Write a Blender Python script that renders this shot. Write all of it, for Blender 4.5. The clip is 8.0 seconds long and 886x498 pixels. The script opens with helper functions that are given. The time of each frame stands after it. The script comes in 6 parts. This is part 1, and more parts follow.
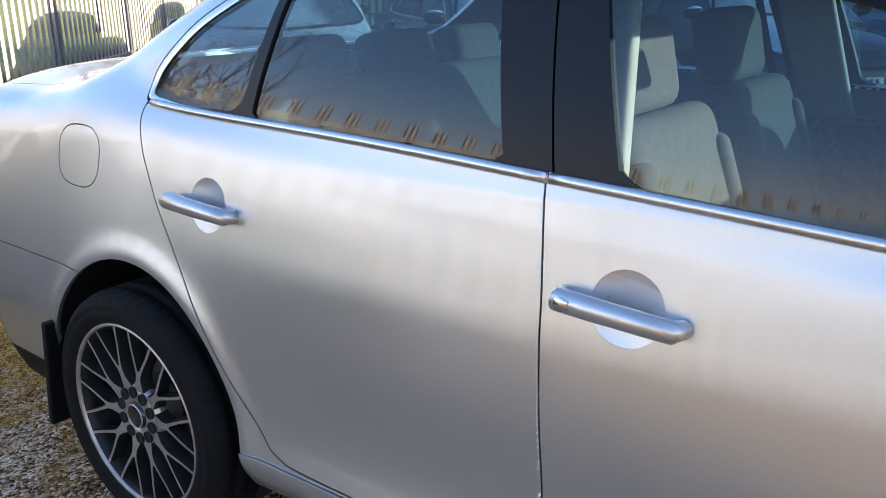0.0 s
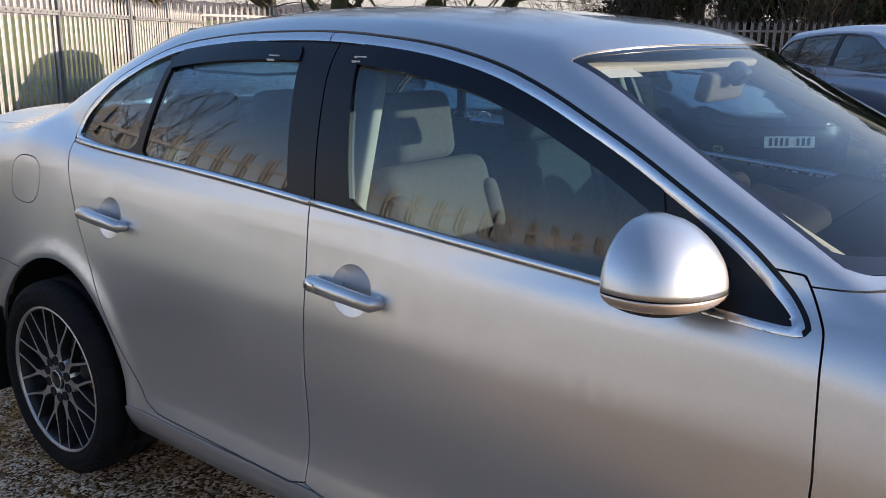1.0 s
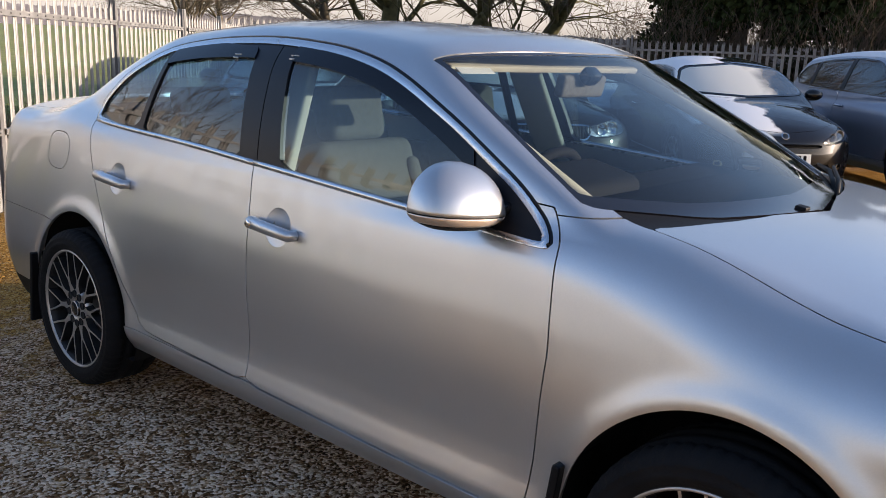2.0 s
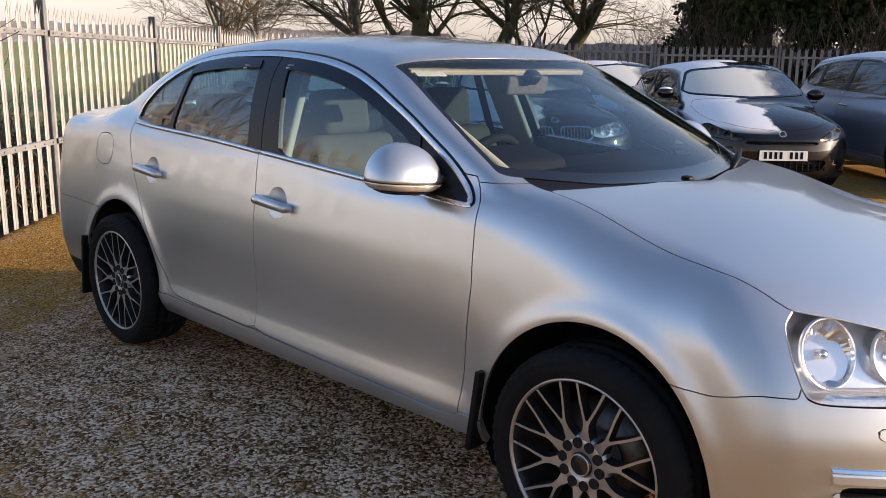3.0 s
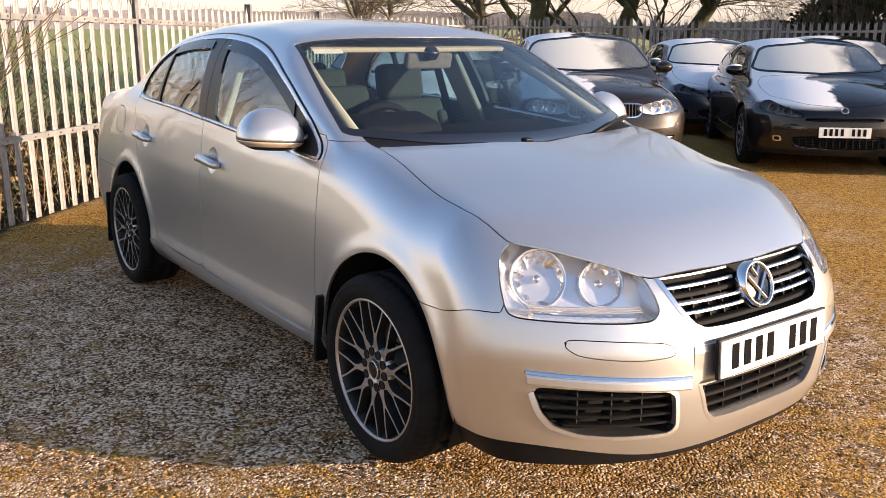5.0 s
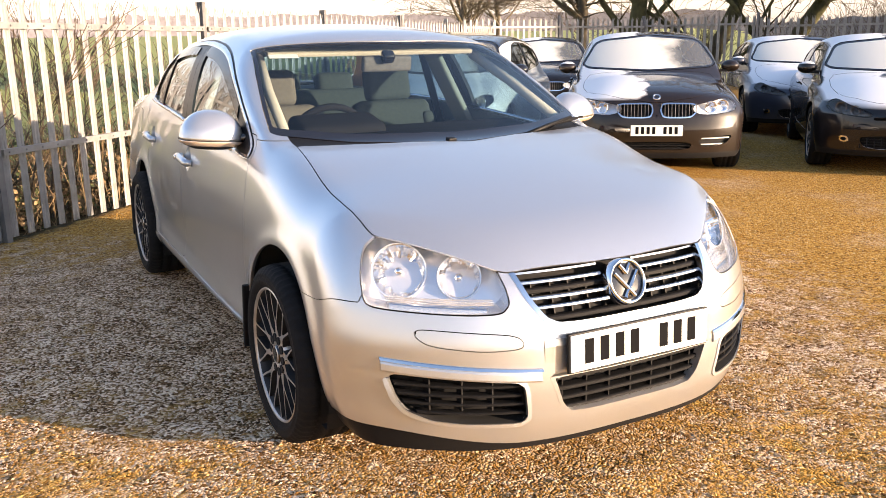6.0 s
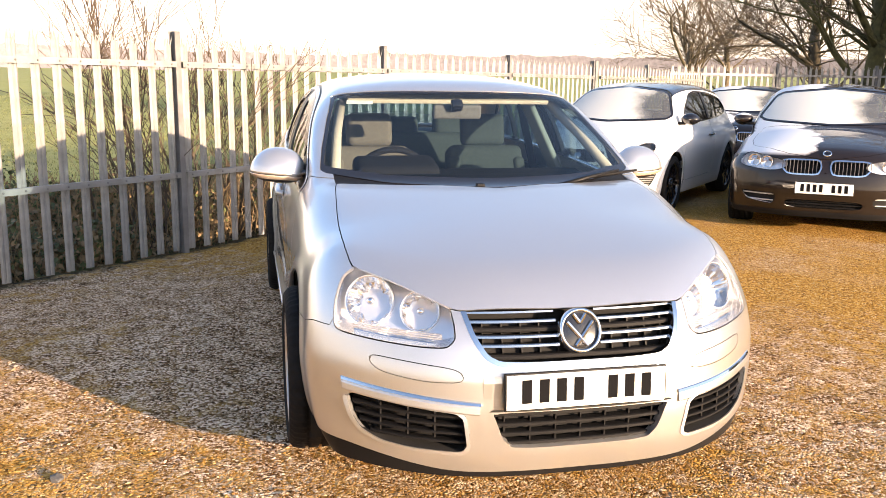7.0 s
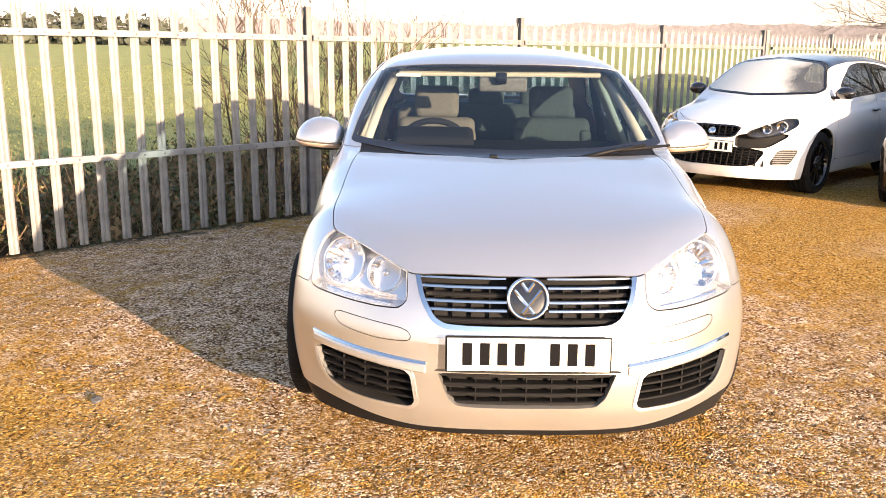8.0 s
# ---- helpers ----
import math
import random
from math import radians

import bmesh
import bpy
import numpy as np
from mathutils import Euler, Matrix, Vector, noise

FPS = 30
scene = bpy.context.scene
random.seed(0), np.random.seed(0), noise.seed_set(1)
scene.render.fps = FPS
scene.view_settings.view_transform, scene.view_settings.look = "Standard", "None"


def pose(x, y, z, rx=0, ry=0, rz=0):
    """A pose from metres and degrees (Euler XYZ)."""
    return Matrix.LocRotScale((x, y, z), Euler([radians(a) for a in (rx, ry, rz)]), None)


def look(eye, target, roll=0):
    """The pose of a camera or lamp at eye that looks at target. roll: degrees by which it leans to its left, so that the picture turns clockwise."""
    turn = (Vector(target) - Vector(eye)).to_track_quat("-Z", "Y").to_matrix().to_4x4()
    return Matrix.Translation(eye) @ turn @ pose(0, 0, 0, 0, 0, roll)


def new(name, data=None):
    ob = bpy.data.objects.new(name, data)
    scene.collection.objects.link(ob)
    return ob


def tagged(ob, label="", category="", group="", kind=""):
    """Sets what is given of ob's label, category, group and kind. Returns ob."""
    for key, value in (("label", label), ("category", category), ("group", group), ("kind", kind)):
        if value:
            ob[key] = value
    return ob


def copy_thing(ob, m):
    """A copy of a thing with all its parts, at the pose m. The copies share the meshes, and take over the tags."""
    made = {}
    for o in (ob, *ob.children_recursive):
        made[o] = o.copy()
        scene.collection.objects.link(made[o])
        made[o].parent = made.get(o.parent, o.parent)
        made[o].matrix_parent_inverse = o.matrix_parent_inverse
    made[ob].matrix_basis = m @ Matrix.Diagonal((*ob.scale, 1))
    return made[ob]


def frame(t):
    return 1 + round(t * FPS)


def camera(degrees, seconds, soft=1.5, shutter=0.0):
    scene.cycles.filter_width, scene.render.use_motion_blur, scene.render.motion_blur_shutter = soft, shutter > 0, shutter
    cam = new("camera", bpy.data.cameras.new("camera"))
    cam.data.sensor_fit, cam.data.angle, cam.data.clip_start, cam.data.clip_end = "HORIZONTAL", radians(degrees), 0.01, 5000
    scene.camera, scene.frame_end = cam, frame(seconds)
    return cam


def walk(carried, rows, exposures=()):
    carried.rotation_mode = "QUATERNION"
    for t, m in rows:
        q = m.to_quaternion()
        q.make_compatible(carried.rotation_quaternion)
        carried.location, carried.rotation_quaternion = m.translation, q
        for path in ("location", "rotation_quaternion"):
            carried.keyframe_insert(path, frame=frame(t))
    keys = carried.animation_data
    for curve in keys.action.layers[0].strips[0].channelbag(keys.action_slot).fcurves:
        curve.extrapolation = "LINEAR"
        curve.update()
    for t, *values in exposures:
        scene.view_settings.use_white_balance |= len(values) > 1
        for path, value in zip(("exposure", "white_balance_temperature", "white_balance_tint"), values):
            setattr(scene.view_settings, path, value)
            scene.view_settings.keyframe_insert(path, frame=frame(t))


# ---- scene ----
cam = camera(54.5, 8.0, 0.85)
PATH = [
    (0, (0.394, -1.867, 1.253), (-0.758, -0.337, 0.675), -1.1),
    (0.5, (0.719, -2.018, 1.343), (-0.431, -0.465, 0.827), 0.4),
    (1, (1.137, -2.068, 1.347), (-0.048, -0.532, 0.861), 0.8),
    (1.5, (1.499, -2.23, 1.325), (0.296, -0.694, 0.885), 0.9),
    (1.7, (1.638, -2.257, 1.324), (0.405, -0.746, 0.878), 1.6),
    (2.8, (2.374, -2.506, 1.328), (1.013, -1.103, 0.903), 1.1),
    (3, (2.452, -2.574, 1.323), (1.096, -1.168, 0.893), 0.9),
    (3.5, (2.648, -2.654, 1.332), (1.301, -1.254, 0.852), 1.4),
    (4, (2.96, -2.581, 1.333), (1.599, -1.186, 0.881), 0.7),
    (4.5, (3.222, -2.449, 1.33), (1.805, -1.111, 0.881), 0.3),
    (4.7, (3.321, -2.338, 1.313), (1.836, -1.079, 0.854), 0.2),
    (5.8, (3.9, -1.753, 1.348), (2.209, -0.794, 0.877), -0.7),
    (6, (3.978, -1.632, 1.322), (2.261, -0.719, 0.855), -0.9),
    (6.5, (4.166, -1.308, 1.361), (2.314, -0.705, 0.904), -0.3),
    (7, (4.457, -0.985, 1.367), (2.543, -0.546, 0.989), 0.7),
    (7.5, (4.601, -0.643, 1.347), (2.644, -0.518, 0.953), 0.2),
    (8, (4.688, -0.266, 1.388), (2.739, -0.27, 0.941), 0.6),
]
EXPOSE = [(0.0, 2.14, 7350, 16), (0.5, 1.54, 7350, 16), (1.0, 1.31, 7420, 17), (1.5, 1.31, 7600, 18), (3.0, 1.33, 8100, 19), (3.5, 1.37, 8300, 20), (4.5, 1.46, 8700, 21), (6.0, 2.10, 9350, 21), (7.0, 2.18, 9550, 21), (8.0, 2.23, 9750, 21)]
walk(cam, [(t, look(eye, target, roll)) for t, eye, target, roll in PATH], EXPOSE)

# ---- world and sun ----
SUN = Vector((0.79, 0.61, 0.156)).normalized()
world = bpy.data.worlds.new("sky")
scene.world = world
world.use_nodes = True
wn = world.node_tree.nodes
sky = wn.new("ShaderNodeTexSky")
sky.sky_type = "NISHITA"
sky.sun_disc = False
sky.sun_elevation = math.asin(SUN.z)
sky.sun_rotation = math.atan2(SUN.x, SUN.y)
sky.air_density, sky.dust_density, sky.ozone_density = 1.0, 1.0, 2.2
wn["Background"].inputs["Strength"].default_value = 0.15
# winter haze: towards the horizon the sky pales to cream at the same brightness
wl = world.node_tree.links.new
tc, sepw = wn.new("ShaderNodeTexCoord"), wn.new("ShaderNodeSeparateXYZ")
wl(tc.outputs["Generated"], sepw.inputs[0])
grey, up_dir, fade, tinted, hazy = wn.new("ShaderNodeRGBToBW"), wn.new("ShaderNodeMath"), wn.new("ShaderNodeMapRange"), wn.new("ShaderNodeMix"), wn.new("ShaderNodeMix")
wl(sky.outputs[0], grey.inputs[0])
up_dir.operation = "ABSOLUTE"
wl(sepw.outputs[2], up_dir.inputs[0])
fade.interpolation_type = "SMOOTHSTEP"
fade.inputs["From Min"].default_value, fade.inputs["From Max"].default_value = 0.0, 0.44
fade.inputs["To Min"].default_value, fade.inputs["To Max"].default_value = 0.88, 0.0
wl(up_dir.outputs[0], fade.inputs["Value"])
tinted.data_type = hazy.data_type = "RGBA"
tinted.blend_type = "MULTIPLY"
tinted.inputs[0].default_value = 1.0
tinted.inputs[7].default_value = (0.915, 0.918, 0.958, 1)
wl(grey.outputs[0], tinted.inputs[6])
# over the haze the winter sky is a deep clear blue
clear = wn.new("ShaderNodeMix")
clear.data_type, clear.blend_type = "RGBA", "MULTIPLY"
clear.inputs[0].default_value = 1.0
clear.inputs[7].default_value = (0.72, 0.84, 1.01, 1)
wl(sky.outputs[0], clear.inputs[6])
wl(fade.outputs[0], hazy.inputs[0]), wl(clear.outputs[2], hazy.inputs[6]), wl(tinted.outputs[2], hazy.inputs[7])
wl(hazy.outputs[2], wn["Background"].inputs["Color"])
sun_data = bpy.data.lights.new("sun", "SUN")
sun_data.energy, sun_data.angle, sun_data.color = 3.2, radians(0.5), (1.0, 0.90, 0.775)
sun = new("sun", sun_data)
sun.matrix_world = look(SUN * 50, (0, 0, 0))


# ---- materials ----
def material(name, color, rough=0.5, metal=0.0, coat=0.0, vary=0.0, scale=30.0, bump=0.0, bump_scale=200.0, color2=None, spec=0.5):
    m = bpy.data.materials.new(name)
    m.use_nodes = True
    nt = m.node_tree
    p = nt.nodes["Principled BSDF"]
    p.inputs["Base Color"].default_value = (*color, 1)
    p.inputs["Roughness"].default_value = rough
    p.inputs["Metallic"].default_value = metal
    p.inputs["Coat Weight"].default_value = coat
    p.inputs["Coat Roughness"].default_value = 0.04
    p.inputs["Specular IOR Level"].default_value = spec
    co = nt.nodes.new("ShaderNodeTexCoord")
    if vary or color2:
        a = nt.nodes.new("ShaderNodeTexNoise")
        a.inputs["Scale"].default_value, a.inputs["Detail"].default_value = scale, 8
        nt.links.new(co.outputs["Object"], a.inputs["Vector"])
        ramp = nt.nodes.new("ShaderNodeValToRGB")
        ramp.color_ramp.elements[0].position, ramp.color_ramp.elements[1].position = 0.3, 0.7
        c2 = color2 or tuple(c * (1 + vary) for c in color)
        ramp.color_ramp.elements[0].color = (*(c * (1 - vary) for c in color), 1)
        ramp.color_ramp.elements[1].color = (*c2, 1)
        nt.links.new(a.outputs["Fac"], ramp.inputs["Fac"])
        nt.links.new(ramp.outputs["Color"], p.inputs["Base Color"])
    if bump:
        b = nt.nodes.new("ShaderNodeTexNoise")
        b.inputs["Scale"].default_value, b.inputs["Detail"].default_value = bump_scale, 6
        nt.links.new(co.outputs["Object"], b.inputs["Vector"])
        bn = nt.nodes.new("ShaderNodeBump")
        bn.inputs["Strength"].default_value, bn.inputs["Distance"].default_value = bump, 0.01
        nt.links.new(b.outputs["Fac"], bn.inputs["Height"])
        nt.links.new(bn.outputs["Normal"], p.inputs["Normal"])
    return m


def glass_material(name, tint, haze=0.0, sided=False, ior=1.85, slant=3.0):
    """Clear sheet: light passes straight through, and the surface mirrors by Fresnel."""
    m = bpy.data.materials.new(name)
    m.use_nodes = True
    nt = m.node_tree
    nt.nodes.remove(nt.nodes["Principled BSDF"])
    out = nt.nodes["Material Output"]
    clear = nt.nodes.new("ShaderNodeBsdfTransparent")
    clear.inputs["Color"].default_value = (*tint, 1)
    gloss = nt.nodes.new("ShaderNodeBsdfGlossy")
    gloss.inputs["Roughness"].default_value = 0.0
    # a sheet mirrors alike from both sides, more at a slant
    f0 = ((ior - 1) / (ior + 1)) ** 2
    lw = nt.nodes.new("ShaderNodeLayerWeight")
    lw.inputs["Blend"].default_value = 0.5
    power, fr = nt.nodes.new("ShaderNodeMath"), nt.nodes.new("ShaderNodeMath")
    power.operation, fr.operation = "POWER", "MULTIPLY_ADD"
    power.inputs[1].default_value = slant
    fr.inputs[1].default_value, fr.inputs[2].default_value = 1 - f0, f0
    nt.links.new(lw.outputs["Facing"], power.inputs[0])
    nt.links.new(power.outputs[0], fr.inputs[0])
    mix = nt.nodes.new("ShaderNodeMixShader")
    nt.links.new(fr.outputs[0], mix.inputs[0])
    nt.links.new(clear.outputs[0], mix.inputs[1])
    nt.links.new(gloss.outputs[0], mix.inputs[2])
    last = mix
    if haze:
        dif = nt.nodes.new("ShaderNodeBsdfDiffuse")
        dif.inputs["Color"].default_value = (0.69, 0.71, 0.69, 1)
        co = nt.nodes.new("ShaderNodeTexCoord")
        no = nt.nodes.new("ShaderNodeTexNoise")
        no.inputs["Scale"].default_value, no.inputs["Detail"].default_value = 2.2, 9
        nt.links.new(co.outputs["Object"], no.inputs["Vector"])
        # sided: thick rime, scraped thin on the side that the sun has reached
        sep = nt.nodes.new("ShaderNodeSeparateXYZ")
        nt.links.new(co.outputs["Object"], sep.inputs[0])
        mul = nt.nodes.new("ShaderNodeMath")
        mul.operation = "MULTIPLY_ADD"
        mul.inputs[1].default_value = -1.0 if sided else 0.0
        nt.links.new(sep.outputs[1], mul.inputs[0])
        nt.links.new(no.outputs["Fac"], mul.inputs[2])
        ramp = nt.nodes.new("ShaderNodeMapRange")
        ramp.inputs["From Min"].default_value, ramp.inputs["From Max"].default_value = (0.12, 0.42) if sided else (0.35, 0.5)
        ramp.inputs["To Min"].default_value, ramp.inputs["To Max"].default_value = haze * (0.12 if sided else 0.6), haze
        nt.links.new(mul.outputs[0], ramp.inputs["Value"])
        mix2 = nt.nodes.new("ShaderNodeMixShader")
        nt.links.new(ramp.outputs[0], mix2.inputs[0])
        nt.links.new(mix.outputs[0], mix2.inputs[1])
        nt.links.new(dif.outputs[0], mix2.inputs[2])
        last = mix2
    nt.links.new(last.outputs[0], out.inputs["Surface"])
    return m


def paint_material(name, color, metal=0.0, rough=0.35, flake=0.0, frost=None):
    """Car paint under clear coat, with flakes, road film and, where asked, patches of frost on upward faces."""
    m = material(name, color, rough, metal, coat=1.0)
    nt = m.node_tree
    p = nt.nodes["Principled BSDF"]
    co = nt.nodes.new("ShaderNodeTexCoord")
    film = nt.nodes.new("ShaderNodeTexNoise")
    film.inputs["Scale"].default_value, film.inputs["Detail"].default_value = 3.0, 9
    nt.links.new(co.outputs["Object"], film.inputs["Vector"])
    rr = nt.nodes.new("ShaderNodeMapRange")
    rr.inputs["To Min"].default_value, rr.inputs["To Max"].default_value = rough * 0.85, rough * 1.2
    nt.links.new(film.outputs["Fac"], rr.inputs["Value"])
    nt.links.new(rr.outputs[0], p.inputs["Roughness"])
    cr = nt.nodes.new("ShaderNodeMapRange")
    cr.inputs["To Min"].default_value, cr.inputs["To Max"].default_value = 0.025, 0.055
    nt.links.new(film.outputs["Fac"], cr.inputs["Value"])
    nt.links.new(cr.outputs[0], p.inputs["Coat Roughness"])
    if flake:
        v = nt.nodes.new("ShaderNodeTexVoronoi")
        v.inputs["Scale"].default_value = 900
        nt.links.new(co.outputs["Object"], v.inputs["Vector"])
        mx = nt.nodes.new("ShaderNodeMapRange")
        mx.inputs["To Min"].default_value, mx.inputs["To Max"].default_value = 1 - flake, 1 + flake
        sep = nt.nodes.new("ShaderNodeSeparateColor")
        nt.links.new(v.outputs["Color"], sep.inputs[0])
        nt.links.new(sep.outputs[0], mx.inputs["Value"])
        mul = nt.nodes.new("ShaderNodeMix")
        mul.data_type, mul.blend_type = "RGBA", "MULTIPLY"
        mul.inputs[0].default_value = 1.0
        mul.inputs[6].default_value = (*color, 1)
        nt.links.new(mx.outputs[0], mul.inputs[7])
        nt.links.new(mul.outputs[2], p.inputs["Base Color"])
    if frost is not None:
        geo = nt.nodes.new("ShaderNodeNewGeometry")
        sp = nt.nodes.new("ShaderNodeSeparateXYZ")
        nt.links.new(geo.outputs["Normal"], sp.inputs[0])
        n2 = nt.nodes.new("ShaderNodeTexNoise")
        n2.inputs["Scale"].default_value, n2.inputs["Detail"].default_value = 2.2, 8
        nt.links.new(co.outputs["Object"], n2.inputs["Vector"])
        # rime is left on the side of the car that the morning sun has not warmed
        oy = nt.nodes.new("ShaderNodeSeparateXYZ")
        nt.links.new(co.outputs["Object"], oy.inputs[0])
        shift = nt.nodes.new("ShaderNodeMath")
        shift.operation = "SUBTRACT"
        nt.links.new(n2.outputs["Fac"], shift.inputs[0])
        nt.links.new(oy.outputs[1], shift.inputs[1])
        cold = nt.nodes.new("ShaderNodeMapRange")
        cold.inputs["From Min"].default_value, cold.inputs["From Max"].default_value = frost + 0.5, frost + 0.56
        nt.links.new(shift.outputs[0], cold.inputs["Value"])
        flat = nt.nodes.new("ShaderNodeMapRange")
        flat.inputs["From Min"].default_value, flat.inputs["From Max"].default_value = 0.70, 0.82
        nt.links.new(sp.outputs[2], flat.inputs["Value"])
        mk = nt.nodes.new("ShaderNodeMath")
        mk.operation = "MULTIPLY"
        nt.links.new(cold.outputs[0], mk.inputs[0])
        nt.links.new(flat.outputs[0], mk.inputs[1])
        mixc = nt.nodes.new("ShaderNodeMix")
        mixc.data_type = "RGBA"
        mixc.inputs[6].default_value = (*color, 1)
        mixc.inputs[7].default_value = (0.82, 0.83, 0.85, 1)
        nt.links.new(mk.outputs[0], mixc.inputs[0])
        nt.links.new(mixc.outputs[2], p.inputs["Base Color"])
        inv = nt.nodes.new("ShaderNodeMath")
        inv.operation = "SUBTRACT"
        inv.inputs[0].default_value = 1.0
        nt.links.new(mk.outputs[0], inv.inputs[1])
        nt.links.new(inv.outputs[0], p.inputs["Coat Weight"])
        mm = nt.nodes.new("ShaderNodeMath")
        mm.operation = "MULTIPLY"
        mm.inputs[1].default_value = metal
        nt.links.new(inv.outputs[0], mm.inputs[0])
        nt.links.new(mm.outputs[0], p.inputs["Metallic"])
        ra = nt.nodes.new("ShaderNodeMapRange")
        ra.inputs["To Min"].default_value, ra.inputs["To Max"].default_value = rough, 0.9
        nt.links.new(mk.outputs[0], ra.inputs["Value"])
        nt.links.new(ra.outputs[0], p.inputs["Roughness"])
    return m


SILVER = paint_material("silver metallic paint", (0.66, 0.667, 0.680), 0.84, 0.33, 0.05)
CHROME = material("polished trim", (0.80, 0.81, 0.82), 0.10, 1.0)
# chrome with the darker tone of mirrored gravel put into its colour
GRILLE_CHROME = material("chrome grille bar with darkened reflection", (0.56, 0.55, 0.54), 0.16, 1.0)
ANODISED = material("anodised window trim", (0.74, 0.75, 0.77), 0.26, 0.95)
SATIN = material("satin aluminium trim", (0.78, 0.79, 0.81), 0.32, 0.6)
BLACK = material("black plastic", (0.010, 0.010, 0.011), 0.5, spec=0.15, bump=0.05, bump_scale=900)
GLOSS_BLACK = material("gloss black", (0.010, 0.010, 0.013), 0.12, coat=0.6)
RUBBER = material("tyre rubber", (0.009, 0.009, 0.010), 0.8, spec=0.2, vary=0.25, scale=14, bump=0.25, bump_scale=160)
DARK = material("dark cavity", (0.006, 0.006, 0.007), 0.9)
ALLOY = material("machined alloy", (0.50, 0.48, 0.47), 0.36, 0.75, vary=0.14, scale=25)
ALLOY_DARK = material("dark painted alloy", (0.020, 0.020, 0.022), 0.5, 0.0, vary=0.3, scale=20, spec=0.3)
STEEL = material("brake disc steel", (0.10, 0.095, 0.09), 0.4, 0.9, vary=0.3, scale=30)
GLASS = glass_material("tinted glass", (0.29, 0.47, 0.55), ior=1.8, slant=3.4)
WIND_GLASS = glass_material("windscreen glass", (0.62, 0.72, 0.74), ior=1.6, slant=4.0)
LENS = glass_material("clear lens", (0.97, 0.97, 0.98), ior=1.4)
FROSTED = glass_material("frosted glass", (0.7, 0.75, 0.75), 0.84, True)
DARK_GLASS = glass_material("dark tinted glass", (0.20, 0.23, 0.25))
SMOKE = material("smoked acrylic", (0.003, 0.004, 0.008), 0.10, spec=0.35)
FRAME = material("black window frame", (0.009, 0.009, 0.012), 0.35, spec=0.3)
FABRIC = material("grey beige seat cloth", (0.092, 0.087, 0.077), 0.92, vary=0.10, scale=60, bump=0.25, bump_scale=500)
FABRIC_DARK = material("dark seat cloth", (0.10, 0.10, 0.10), 0.92, vary=0.2, scale=60, bump=0.2, bump_scale=500)
CREAM = material("cream cabin trim", (0.40, 0.37, 0.31), 0.75, vary=0.06, scale=40, bump=0.08, bump_scale=600)
DASH = material("dashboard plastic", (0.010, 0.011, 0.014), 0.8, spec=0.12, bump=0.12, bump_scale=700)
REFLECT = material("lamp reflector", (0.78, 0.78, 0.79), 0.13, 1.0)
LAMP_BACK = material("lamp housing", (0.88, 0.88, 0.89), 0.22, 0.70, bump=0.06, bump_scale=60)
WHITE_PLATE = material("white plate", (0.78, 0.78, 0.76), 0.35, vary=0.04, scale=40)
INK = material("black ink", (0.008, 0.008, 0.009), 0.9, spec=0.05)
GALV = material("galvanised steel", (0.238, 0.239, 0.240), 0.55, 0.3, vary=0.22, scale=7, bump=0.08, bump_scale=120)
GALV_DARK = material("weathered galvanised post", (0.17, 0.17, 0.175), 0.6, 0.3, vary=0.25, scale=6, bump=0.1, bump_scale=120)
BARK = material("bark", (0.085, 0.066, 0.042), 0.9, vary=0.35, scale=9, bump=0.7, bump_scale=40)
BARK_MOSS = material("mossy bark", (0.075, 0.072, 0.032), 0.92, vary=0.4, scale=6, bump=0.7, bump_scale=40)
TWIG = material("bare twigs", (0.085, 0.062, 0.045), 0.85, vary=0.3, scale=3)
IVY = material("ivy leaves", (0.029, 0.044, 0.016), 0.9, vary=0.5, scale=5, spec=0.12)
GRASS = material("field grass", (0.15, 0.165, 0.065), 0.9, vary=0.25, scale=1.5, spec=0.1)
LEAF = material("bramble leaves", (0.060, 0.075, 0.022), 0.6, vary=0.5, scale=4)
DRY = material("dry stems", (0.23, 0.155, 0.085), 0.9, vary=0.35, scale=6)
# wood colour greyed and lightened to stand for the haze of distance
HAZED_WOOD = material("distant winter wood with haze in colour", (0.20, 0.190, 0.215), 1.0, vary=0.2, scale=0.5, spec=0.0)
INDICATOR = material("clear indicator", (0.78, 0.62, 0.50), 0.15, 0.6)
FAR_GREEN = material("distant conifers", (0.060, 0.068, 0.050), 1.0, vary=0.35, scale=0.2)


